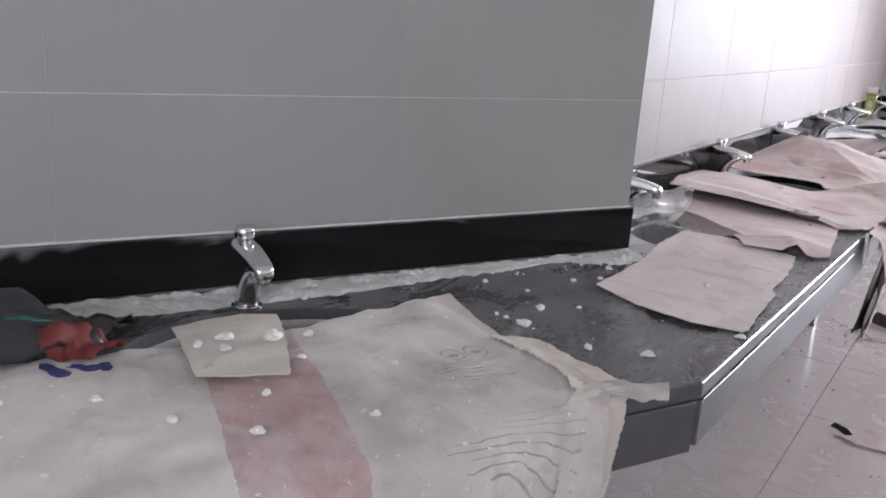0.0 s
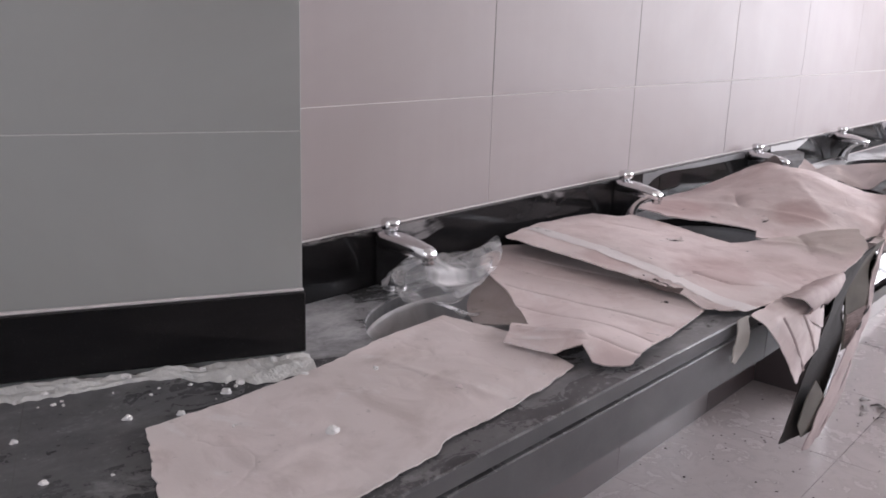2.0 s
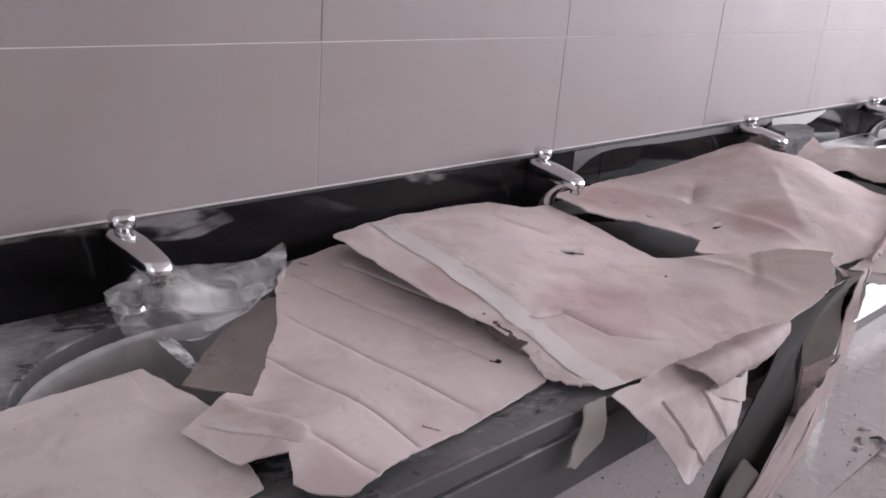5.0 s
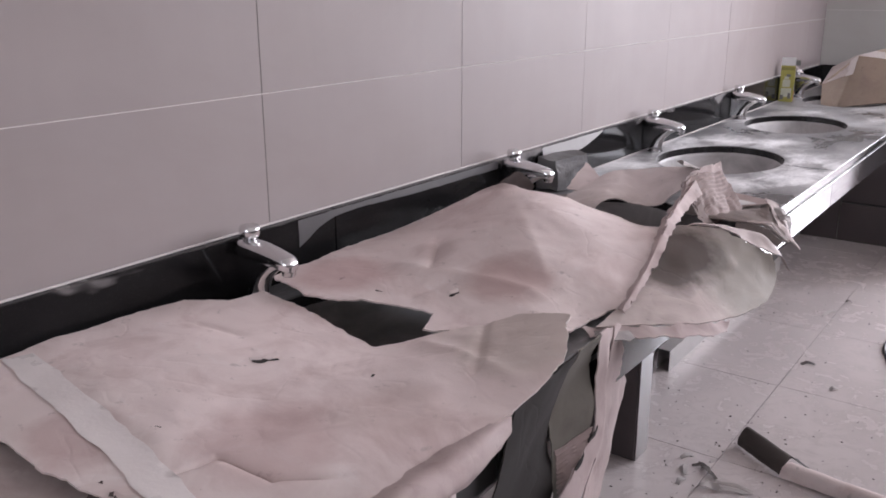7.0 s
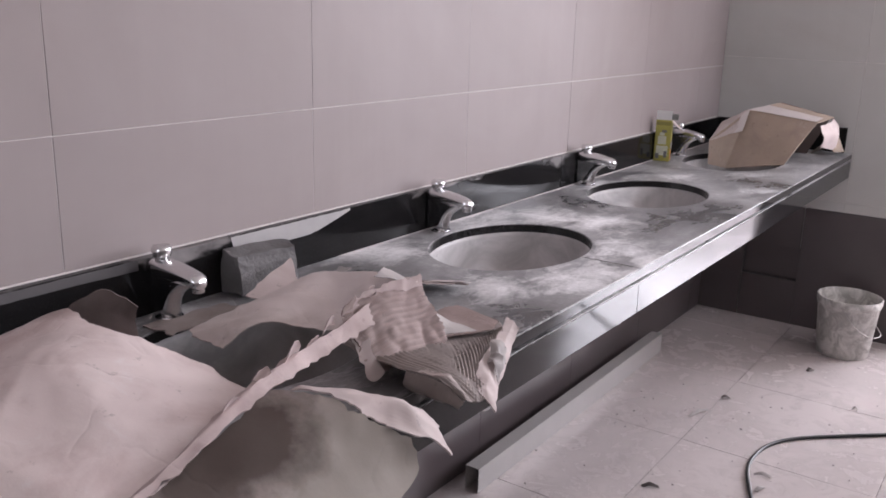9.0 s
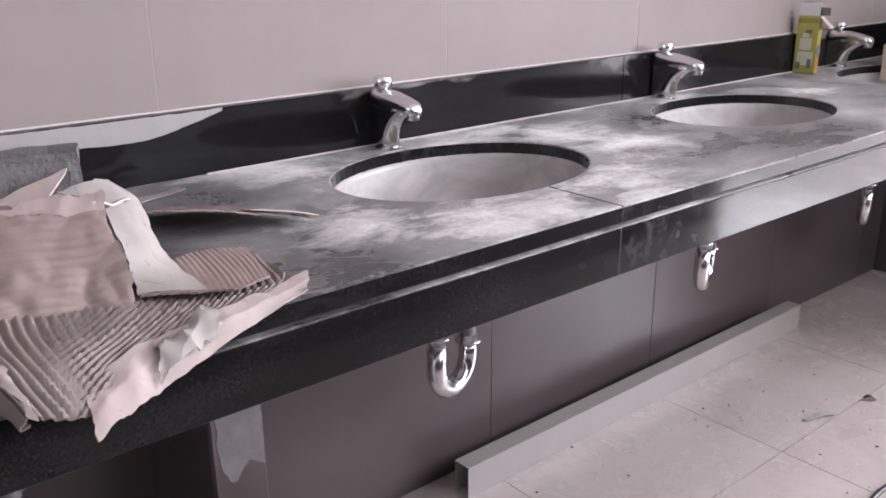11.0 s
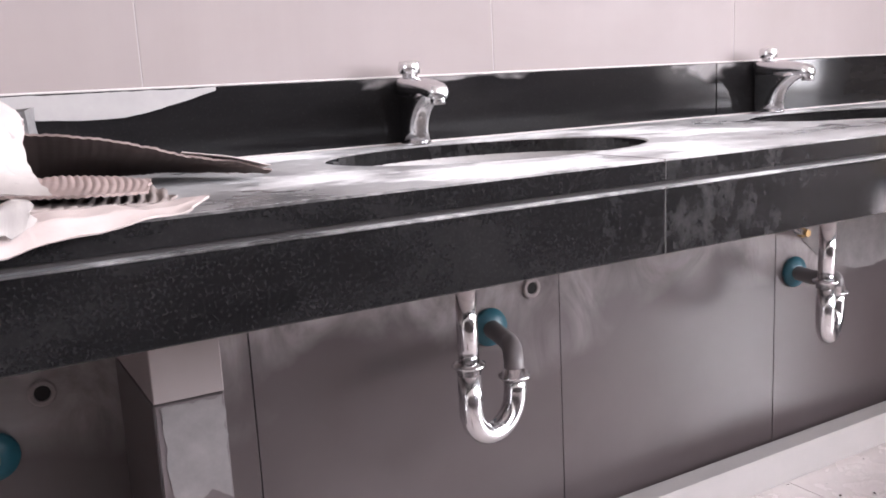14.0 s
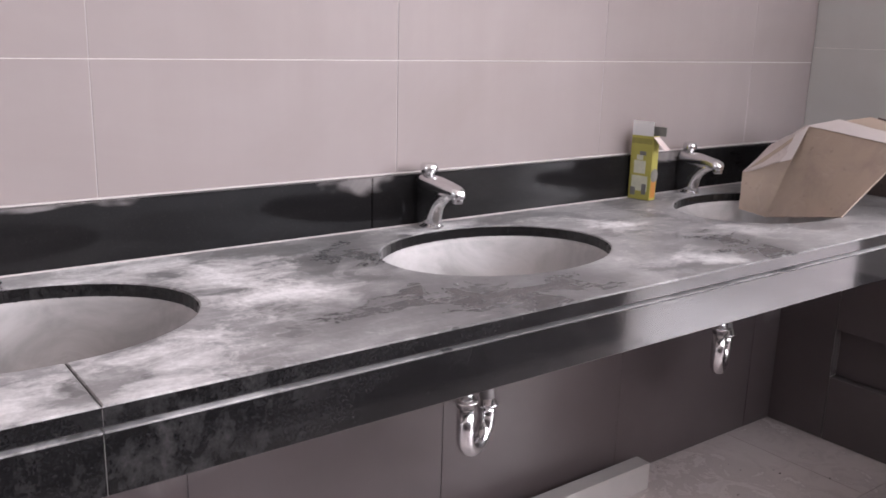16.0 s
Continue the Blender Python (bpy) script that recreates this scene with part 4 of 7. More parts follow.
def densify(poly, step, jag, seed):
    out = []
    for i, p in enumerate(poly):
        q = poly[(i + 1) % len(poly)]
        length = float(np.linalg.norm(q - p))
        k = max(1, int(length / step))
        side = np.array([-(q - p)[1], (q - p)[0]]) / max(length, 1e-6)
        for j in range(k):
            t = j / k
            s = p + (q - p) * t
            e = noise.noise(Vector((s[0] * 38 + seed, s[1] * 38, seed))) + 0.6 * noise.noise(Vector((s[0] * 120, s[1] * 120 + seed, 3)))
            out.append(s + side * e * jag * (0.35 if j == 0 else 1))
    return np.array(out)


class Sheet:
    """A sheet of board from its rough outline (and a few inner points) in the world: it finds the plane that suits it, and bends over it."""

    def __init__(self, outline, inner=(), res=0.010, jag=0.004, wrinkle=0.0025, creases=(), seed=1.0, floor_z=None):
        world_pts = np.array(list(outline) + list(inner), float)
        self.mid = world_pts.mean(0)
        _, _, vt = np.linalg.svd(world_pts - self.mid)
        nrm = vt[2] if vt[2][2] >= 0 else -vt[2]
        if abs(nrm[2]) > 0.75:
            nrm = np.array([0, 0, 1.0])
        a = np.array([1.0, 0, 0]) - nrm * nrm[0]
        if np.linalg.norm(a) < 0.4:
            a = np.array([0, 1.0, 0]) - nrm * nrm[1]
        a /= np.linalg.norm(a)
        self.axes = np.stack([a, np.cross(nrm, a), nrm])
        loc = (world_pts - self.mid) @ self.axes.T
        self.height = plate(loc)
        self.seed, self.wrinkle, self.floor_z, self.res = seed, wrinkle, floor_z, res
        self.creases = [((np.array(p) - self.mid) @ self.axes.T, (np.array(q) - self.mid) @ self.axes.T, d, w) for p, q, d, w in creases]
        self.poly = densify(loc[:len(outline), :2], res * 0.75, jag, seed)

    def place(self, q, lift=0.0):
        w = self.height(q) + lift
        for i, s in enumerate(q):
            n1 = noise.noise(Vector((s[0] * 9 + self.seed * 7, s[1] * 9, self.seed)))
            n2 = noise.noise(Vector((s[0] * 21, s[1] * 21 + self.seed * 3, self.seed)))
            n3 = noise.noise(Vector((s[0] * 6.5 + 11, s[1] * 6.5, self.seed * 2.3)))
            w[i] += self.wrinkle * (n1 * 1.1 + (0.5 - abs(n2)) * 0.9 - abs(n3) * 2.4)
        for p, r, depth, width in self.creases:
            d = r[:2] - p[:2]
            t = np.clip(((q - p[:2]) @ d) / (d @ d), 0, 1)
            gap = np.linalg.norm(q - (p[:2] + t[:, None] * d), axis=1)
            w += depth * np.exp(-gap / width)
        pts = self.mid + np.c_[q, w] @ self.axes
        if self.floor_z is not None:
            pts[:, 2] = np.maximum(pts[:, 2], self.floor_z + lift)
        return pts

    def mesh_of(self, poly, lift=0.0):
        lo, hi = poly.min(0), poly.max(0)
        grid = []
        for j, v in enumerate(np.arange(lo[1], hi[1], self.res * 0.87)):
            for u in np.arange(lo[0] + (j % 2) * self.res / 2, hi[0], self.res):
                grid.append((u, v))
        grid = np.array(grid)
        ok = inside(grid, poly)
        gap = np.full(len(grid), 9.0)
        for s in poly:
            gap = np.minimum(gap, np.linalg.norm(grid - s, axis=1))
        keep = ok & (gap > self.res * 0.5)
        lines = []
        for p, r, _, width in self.creases:
            if width > 0.0035:
                continue
            d = r[:2] - p[:2]
            side = np.array([-d[1], d[0]]) / np.linalg.norm(d)
            t = np.clip(((grid - p[:2]) @ d) / (d @ d), 0, 1)
            keep &= np.linalg.norm(grid - (p[:2] + t[:, None] * d), axis=1) > 0.0065
            for s in np.arange(0, 1.0001, 0.006 / np.linalg.norm(d)):
                lines += [p[:2] + d * s + side * e for e in (-0.005, -0.0018, 0.0, 0.0018, 0.005)]
        if lines:
            lines = np.array(lines)
            near_rim = np.full(len(lines), 9.0)
            for s in poly:
                near_rim = np.minimum(near_rim, np.linalg.norm(lines - s, axis=1))
            lines = lines[inside(lines, poly) & (near_rim > 0.003)]
            grid = np.r_[grid[keep], lines] if len(lines) else grid[keep]
        else:
            grid = grid[keep]
        allp = np.r_[poly, grid]
        k = len(poly)
        v2, _, faces, *_ = delaunay_2d_cdt([Vector(p) for p in allp], [(i, (i + 1) % k) for i in range(k)], [], 1, 1e-5)
        q = np.array([(p.x, p.y) for p in v2])
        pts = self.place(q, lift)
        bm = bmesh.new()
        vs = [bm.verts.new(p) for p in pts]
        for fc in faces:
            try:
                bm.faces.new([vs[i] for i in fc])
            except ValueError:
                pass
        loose = [v for v in bm.verts if not v.link_faces]
        bmesh.ops.delete(bm, geom=loose, context="VERTS")
        return bm

    def build(self, name, material, label, category="cardboard", parent=None, thick=0.0025, group="cardboard sheets"):
        ob = part(name, self.mesh_of(self.poly), material, parent, smooth=True)
        tagged(ob, label, category if parent is None else "", group if parent is None else "")
        mod = crisp(ob, thick, -1)
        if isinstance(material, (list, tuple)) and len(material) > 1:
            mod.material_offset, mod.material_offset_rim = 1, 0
        return ob

    def strip(self, p, q, width, material, parent, name="tape", label="", lift=0.0009, wander=0.002, step=0.012):
        """A band of tape laid along the sheet from p to q."""
        a, b = ((np.array(r, float) - self.mid) @ self.axes.T for r in (p, q))
        a, b = a[:2], b[:2]
        d = (b - a) / np.linalg.norm(b - a)
        side = np.array([-d[1], d[0]]) * width / 2
        poly = densify(np.array([a - side, b - side, b + side, a + side]), step, wander, self.seed + 5)
        return tagged(part(name, self.mesh_of(poly, lift), material, parent, smooth=True), label)


def loft(name, lines, material, parent=None, label="", steps=(8, 8), sharp=True, wrinkle=0.0, flute=None, jag=0.0, seed=1.0, thick=0.0022, category="", group="", uv=None, smooth=True):
    """A sheet through rows of points; rows run along the sheet. flute = (period, height): ridges across the rows' length, along each row when 'rows' is given."""
    rows = [curve_points(r, steps[0]) for r in lines]
    cols = []
    for i in range(len(rows[0])):
        line = [r[i] for r in rows]
        if sharp:
            dense = []
            for a, b in zip(line, line[1:]):
                dense += [a.lerp(b, k / steps[1]) for k in range(steps[1])]
            cols.append(dense + [line[-1]])
        else:
            cols.append(curve_points(line, steps[1]))
    bm = bmesh.new()
    nu, nv = len(cols), len(cols[0])
    grid = [[Vector(p) for p in c] for c in cols]
    for i in range(nu):
        for j in range(nv):
            p = grid[i][j]
            a = cols[min(i + 1, nu - 1)][j] - cols[max(i - 1, 0)][j]
            b = cols[i][min(j + 1, nv - 1)] - cols[i][max(j - 1, 0)]
            nrm = a.cross(b)
            nrm = nrm.normalized() if nrm.length > 1e-9 else Vector((0, 0, 1))
            off = wrinkle * (0.8 * noise.noise(p * 13 + Vector((seed, 0, 0))) + 0.8 * (0.5 - abs(noise.noise(p * 34 + Vector((0, seed, 0))))) - 1.3 * abs(noise.noise(p * 17 + Vector((seed, seed, 0)))))
            if flute:
                along = sum((cols[i][k + 1] - cols[i][k]).length for k in range(j)) if flute[2] == "v" else sum((cols[k + 1][j] - cols[k][j]).length for k in range(i))
                off += flute[1] * math.sin(2 * math.pi * along / flute[0])
            grid[i][j] = p + nrm * off
            if jag and (j in (0, nv - 1) or i in (0, nu - 1)):
                out = b.normalized() if j in (0, nv - 1) else a.normalized()
                grid[i][j] += out * jag * (noise.noise(p * 60 + Vector((seed, 5, 0))) + 0.6 * noise.noise(p * 170))
    vs = [[bm.verts.new(p) for p in c] for c in grid]
    faces = {}
    for i in range(nu - 1):
        for j in range(nv - 1):
            faces[bm.faces.new((vs[i][j], vs[i + 1][j], vs[i + 1][j + 1], vs[i][j + 1]))] = (i, j)
    if uv:
        lay = bm.loops.layers.uv.new("UVMap")
        inv = uv.inverted()
        for f in bm.faces:
            for l in f.loops:
                q = inv @ l.vert.co
                l[lay].uv = (q.x, q.y)
    ob = part(name, bm, material, parent, smooth=smooth)
    tagged(ob, label, category, group)
    if thick:
        crisp(ob, thick, 0)
    return ob


T = TOP

# ---- sheets on the long counter ----
s1 = Sheet([(0.264, -0.977, T + 0.008), (0.375, -1.031, T + 0.006), (0.417, -1.053, T + 0.011), (0.470, -1.058, T + 0.011), (0.558, -1.040, T + 0.008), (0.562, -1.010, T + 0.006), (0.552, -0.895, T + 0.006), (0.551, -0.847, T + 0.006), (0.546, -0.768, T + 0.006), (0.533, -0.740, T + 0.006), (0.533, -0.655, T + 0.006), (0.525, -0.523, T + 0.006), (0.511, -0.431, T + 0.006), (0.368, -0.399, T + 0.012), (0.246, -0.420, T + 0.014), (0.237, -0.555, T + 0.006), (0.255, -0.675, T + 0.006), (0.264, -0.860, T + 0.006)],
           [(0.40, -0.72, T + 0.008)], res=0.007, jag=0.0035, wrinkle=0.0012, seed=2.1, floor_z=T + 0.0045, creases=[((0.30, -0.62, T), (0.50, -0.60, T), 0.002, 0.008)])
o1 = s1.build("cardboard_sheet", CARD_PALE, "pale dusty cardboard sheet lying flat on black granite")
s2 = Sheet([(0.053, -0.082, T + 0.016), (0.098, -0.139, T + 0.018), (0.176, -0.193, T + 0.016), (0.231, -0.227, T + 0.014), (0.374, -0.356, T + 0.016), (0.355, -0.376, T + 0.018), (0.397, -0.453, T + 0.018), (0.443, -0.446, T + 0.017), (0.482, -0.438, T + 0.018), (0.492, -0.416, T + 0.024), (0.503, -0.398, T + 0.030), (0.530, -0.411, T + 0.012), (0.554, -0.397, T + 0.008), (0.572, -0.376, T + 0.009), (0.552, -0.200, T + 0.007), (0.535, -0.051, T + 0.007), (0.42, 0.06, T + 0.008), (0.378, 0.166, T + 0.009), (0.185, 0.197, T + 0.010), (0.077, 0.117, T + 0.012), (0.030, 0.024, T + 0.016)],
           [(0.35, -0.15, T + 0.012)], res=0.006, jag=0.003, wrinkle=0.0014, seed=4.7, floor_z=T + 0.0075,
           creases=[((0.10, -0.115, T), (0.436, -0.063, T), -0.0035, 0.002), ((0.436, -0.063, T), (0.531, -0.060, T), -0.003, 0.002), ((0.213, -0.204, T), (0.458, -0.179, T), -0.003, 0.002), ((0.458, -0.179, T), (0.552, -0.170, T), -0.003, 0.002), ((0.295, -0.290, T), (0.45, -0.276, T), -0.003, 0.002), ((0.45, -0.276, T), (0.555, -0.277, T), -0.0025, 0.002), ((0.375, -0.388, T), (0.488, -0.366, T), 0.004, 0.0025), ((0.488, -0.366, T), (0.565, -0.339, T), -0.003, 0.0025), ((0.40, -0.43, T), (0.495, -0.385, T), -0.004, 0.003), ((0.10, -0.02, T), (0.42, 0.03, T), -0.003, 0.002)])
o2 = s2.build("cardboard_sheet", CARD, "pinkish creased cardboard sheet half covering a basin")
# shadow on the sagging edge is put into a darker board
loft("flap", [[(0.149, -0.170, T + 0.012), (0.235, -0.232, T + 0.012), (0.372, -0.352, T + 0.013)], [(0.140, -0.205, T + 0.006), (0.205, -0.308, T - 0.006), (0.292, -0.396, T + 0.003)]], CARD_FLUTE, o2, "edge sagging into the basin, its shade in the darker board", wrinkle=0.003, seed=3)

s3 = Sheet([(0.064, -0.012, 0.865), (0.054, 0.043, 0.868), (0.033, 0.141, 0.865), (0.030, 0.291, 0.860), (0.035, 0.376, 0.858), (0.077, 0.430, 0.850), (0.078, 0.505, 0.845), (0.202, 0.493, 0.838), (0.360, 0.455, 0.830), (0.399, 0.513, 0.835), (0.442, 0.577, 0.842), (0.498, 0.636, 0.857), (0.584, 0.634, 0.875), (0.644, 0.507, 0.862), (0.635, 0.395, 0.836), (0.615, 0.174, 0.828), (0.600, 0.019, 0.825), (0.585, -0.007, 0.825), (0.560, -0.042, 0.825), (0.483, -0.027, 0.837), (0.418, -0.020, 0.846), (0.326, -0.037, 0.856), (0.214, -0.030, 0.862)],
           [(0.25, 0.22, 0.862), (0.42, 0.20, 0.845), (0.50, 0.42, 0.848)], res=0.0075, jag=0.0045, wrinkle=0.0018, seed=7.3, floor_z=T + 0.013,
           creases=[((0.430, 0.05, T), (0.442, 0.10, T), -0.004, 0.003), ((0.442, 0.10, T), (0.51, 0.113, T), -0.005, 0.003), ((0.51, 0.113, T), (0.60, 0.20, T), -0.004, 0.003), ((0.46, 0.60, T), (0.55, 0.44, T), -0.005, 0.006), ((0.44, 0.10, T), (0.55, 0.34, T), 0.005, 0.016), ((0.42, 0.50, T), (0.60, 0.45, T), 0.004, 0.012), ((0.12, 0.33, T), (0.20, 0.34, T), -0.006, 0.006)])
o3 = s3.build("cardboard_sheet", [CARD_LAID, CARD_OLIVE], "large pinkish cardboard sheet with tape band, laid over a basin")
s3.strip((0.058, 0.090, T), (0.601, -0.001, T), 0.041, TAPE, o3, label="pale wrinkled packing tape", wander=0.0045, step=0.02)

s4 = Sheet([(0.066, 0.542, 0.855), (0.066, 0.640, 0.860), (0.052, 0.740, 0.856), (0.046, 0.850, 0.855), (0.052, 0.950, 0.861), (0.088, 1.030, 0.886), (0.135, 1.075, 0.914), (0.185, 1.092, 0.934), (0.245, 1.082, 0.931), (0.302, 1.088, 0.929), (0.355, 1.130, 0.906), (0.420, 1.155, 0.884), (0.480, 1.150, 0.874), (0.532, 1.135, 0.882), (0.566, 1.010, 0.866), (0.570, 0.968, 0.852), (0.585, 0.885, 0.842), (0.590, 0.828, 0.832), (0.573, 0.788, 0.830), (0.569, 0.727, 0.829), (0.564, 0.666, 0.832), (0.450, 0.581, 0.834), (0.385, 0.541, 0.838), (0.366, 0.595, 0.841), (0.301, 0.578, 0.845), (0.247, 0.559, 0.848), (0.225, 0.529, 0.850), (0.174, 0.512, 0.855)],
           [(0.20, 0.80, 0.874), (0.33, 0.98, 0.924), (0.42, 0.95, 0.905), (0.40, 0.72, 0.858), (0.22, 0.98, 0.914), (0.50, 0.92, 0.876)], res=0.008, jag=0.0050, wrinkle=0.0028, seed=9.2, floor_z=T + 0.012,
           creases=[((0.20, 0.84, T), (0.27, 0.72, T), -0.012, 0.012), ((0.22, 0.70, T), (0.46, 0.74, T), 0.008, 0.02), ((0.28, 0.98, T), (0.45, 0.80, T), 0.006, 0.03), ((0.30, 0.62, T), (0.33, 0.70, T), -0.005, 0.01)])
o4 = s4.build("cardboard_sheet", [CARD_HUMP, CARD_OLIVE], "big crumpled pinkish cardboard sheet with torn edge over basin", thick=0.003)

# cement slurry dried on the upstand
SLURRY = plain("dried_slurry", (0.36, 0.345, 0.34), 0.6, vary=0.25, scale=12)
OLD_SLURRY = plain("greyed_slurry", (0.085, 0.078, 0.080), 0.6, vary=0.3, scale=12)
for top, low, stuff in (([(1.545, 0.9235), (1.66, 0.9238), (1.78, 0.9238), (1.90, 0.9235)], [(1.551, 0.902), (1.66, 0.890), (1.775, 0.889), (1.90, 0.919)], SLURRY),
                        ([(0.652, 0.9235), (0.76, 0.9238), (1.00, 0.9238), (1.33, 0.9235)], [(0.652, 0.872), (0.757, 0.911), (1.00, 0.908), (1.33, 0.905)], OLD_SLURRY)):
    loft("slurry_smear", [[(0.0185, y, z) for y, z in top], [(0.0185, y, z) for y, z in low]], stuff, counter, "dried grey slurry", (14, 4), jag=0.0014, seed=top[0][0], thick=0.0005)
SMEAR = plain("smeared_cement", (0.20, 0.185, 0.185), 0.7, vary=0.4, scale=26)
loft("cement_patch", [[(0.0013, y, 0.5545) for y in (3.21, 3.32, 3.44, 3.56, 3.70)], [(0.0013, y, z) for y, z in ((3.22, 0.535), (3.32, 0.500), (3.44, 0.490), (3.56, 0.495), (3.70, 0.520))], [(0.0013, y, z) for y, z in ((3.23, 0.515), (3.31, 0.462), (3.44, 0.420), (3.56, 0.432), (3.69, 0.486))]], SMEAR, wall_long, "cloudy cement smeared under the counter", (10, 5), sharp=False, jag=0.006, seed=1.3, thick=0.0006)
loft("cement_patch", [[(0.2626, 1.722, 0.543), (0.2626, 1.745, 0.544), (0.2626, 1.775, 0.544), (0.2626, 1.800, 0.543)], [(0.2626, 1.726, 0.490), (0.2626, 1.746, 0.490), (0.2626, 1.775, 0.490), (0.2626, 1.801, 0.490)], [(0.2626, 1.728, 0.430), (0.2626, 1.748, 0.392), (0.2626, 1.774, 0.424), (0.2626, 1.801, 0.404)]], SMEAR, pier, "pale cement smeared down the tile", (10, 5), sharp=False, jag=0.006, seed=3.6, thick=0.0006)

# scuffs and tears in the sheets: a dark slit with a lifted flake of facing
def tear(sheet, parent, x, y, turn, length, k):
    d = Vector((math.cos(radians(turn)), math.sin(radians(turn)), 0))
    a, b = Vector((x, y, T)) - d * length / 2, Vector((x, y, T)) + d * length / 2
    sheet.strip(a, b, length * 0.22, CARD_DARK, parent, "tear", "dark tear in the facing", lift=0.0006, wander=length * 0.22, step=length / 9)
    if k % 4:
        return
    side = Vector((-d.y, d.x, 0)) * length * 0.2
    base = [sheet.place(np.array([((np.array(p) - sheet.mid) @ sheet.axes.T)[:2]]), 0.001)[0] for p in (a + side * 0.6, (a + b) / 2 + side * 0.5, b + side * 0.6)]
    rows = [[tuple(p) for p in base], [tuple(np.array(p) + np.array((side.x, side.y, 0.004 + 0.003 * (k % 2)))) for p in base]]
    loft("flake", rows, CARD, parent, "", (6, 3), wrinkle=0.004, jag=length * 0.2, seed=k, thick=0.0008)


for k, (sheet, parent, x, y, turn, length) in enumerate([(s3, o3, 0.302, 0.300, 60, 0.036), (s2, o2, 0.187, -0.104, 15, 0.016), (s2, o2, 0.464, -0.063, 60, 0.014), (s2, o2, 0.537, -0.241, 40, 0.020), (s3, o3, 0.434, -0.015, 10, 0.026), (s2, o2, 0.072, -0.075, 25, 0.014),
                                                         (s3, o3, 0.35, 0.091, 20, 0.008), (s3, o3, 0.44, 0.36, 120, 0.010), (s4, o4, 0.36, 0.66, 60, 0.018), (s4, o4, 0.44, 0.70, 30, 0.012), (s4, o4, 0.17, 0.60, 80, 0.010), (s4, o4, 0.25, 0.60, 20, 0.012), (s1, o1, 0.45, -0.62, 20, 0.010)]):
    tear(sheet, parent, x, y, turn, length, k)
loft("torn_edge", [[(0.385, -0.028, 0.852), (0.430, -0.034, 0.848), (0.480, -0.038, 0.842)], [(0.390, -0.012, 0.857), (0.432, -0.016, 0.853), (0.478, -0.020, 0.846)]], CARD_BROWN, o3, "crumpled brown torn edge", (8, 4), wrinkle=0.010, jag=0.009, seed=2.8)
loft("torn_edge", [[(0.495, -0.034, 0.836), (0.535, -0.045, 0.830), (0.575, -0.030, 0.829)], [(0.492, -0.018, 0.840), (0.532, -0.026, 0.835), (0.574, -0.012, 0.832)]], CARD, o3, "torn pink edge", (8, 4), wrinkle=0.006, jag=0.007, seed=5.1)

# limp sheet that juts out past the front, with its far edge curled over
limp = loft("cardboard_sheet", [[(0.540, 1.150, 0.888), (0.600, 1.178, 0.884), (0.655, 1.200, 0.864), (0.703, 1.238, 0.834)],
                         [(0.560, 1.040, 0.866), (0.620, 1.085, 0.852), (0.675, 1.150, 0.826), (0.716, 1.235, 0.790)],
                         [(0.578, 0.900, 0.840), (0.632, 0.960, 0.826), (0.690, 1.050, 0.798), (0.724, 1.150, 0.770)],
                         [(0.588, 0.715, 0.826), (0.640, 0.800, 0.816), (0.688, 0.890, 0.800), (0.716, 1.010, 0.780)]],
     CARD_LIMP, None, "olive-grey limp cardboard jutting over the counter edge", (9, 8), sharp=False, wrinkle=0.004, jag=0.006, seed=3.3, category="cardboard", group="cardboard sheets")
loft("curled_rim", [[(0.556, 1.158, 0.890), (0.603, 1.181, 0.887), (0.657, 1.203, 0.867), (0.705, 1.240, 0.836)],
                    [(0.570, 1.185, 0.883), (0.622, 1.230, 0.879), (0.672, 1.262, 0.861), (0.716, 1.275, 0.820)],
                    [(0.585, 1.205, 0.874), (0.634, 1.262, 0.864), (0.684, 1.300, 0.840), (0.722, 1.306, 0.786)]],
     CARD_FADED, limp, "pale curled-over rim", (12, 8), sharp=False, wrinkle=0.006, jag=0.009, seed=8)
loft("torn_fringe", [[(0.570, 0.700, 0.828), (0.640, 0.790, 0.818), (0.690, 0.880, 0.803), (0.715, 0.960, 0.790)],
                     [(0.590, 0.690, 0.820), (0.658, 0.776, 0.808), (0.704, 0.862, 0.790), (0.722, 0.940, 0.776)]], CARD_TORN, limp, "ragged pink fringe", (12, 4), wrinkle=0.004, jag=0.006, seed=6.7, thick=0.0015)
loft("white_patch", [[(0.588, 0.704, 0.8275), (0.612, 0.722, 0.8265), (0.628, 0.748, 0.8245)], [(0.612, 0.690, 0.822), (0.634, 0.708, 0.820), (0.648, 0.734, 0.817)]], PAPER, limp, "scrap of white paper stuck to the fringe", (6, 5), wrinkle=0.005, jag=0.005, seed=1.4, thick=0.001)

# torn ridge between the big sheet and the heap
loft("cardboard_scrap", [[(0.604, 0.790, 0.833), (0.590, 0.900, 0.848), (0.572, 1.010, 0.869), (0.546, 1.130, 0.885), (0.520, 1.250, 0.886), (0.503, 1.360, 0.890), (0.488, 1.470, 0.904)],
                         [(0.597, 0.793, 0.838), (0.580, 0.903, 0.855), (0.559, 1.013, 0.878), (0.530, 1.133, 0.898), (0.502, 1.253, 0.902), (0.484, 1.363, 0.909), (0.471, 1.473, 0.926)],
                         [(0.588, 0.797, 0.834), (0.570, 0.907, 0.851), (0.548, 1.018, 0.873), (0.516, 1.138, 0.893), (0.488, 1.258, 0.895), (0.470, 1.368, 0.899), (0.459, 1.478, 0.912)]],
     CARD_TORN, None, "ragged torn cardboard edge standing up along a tear", (9, 5), wrinkle=0.006, jag=0.007, seed=5, category="cardboard", group="torn scraps")
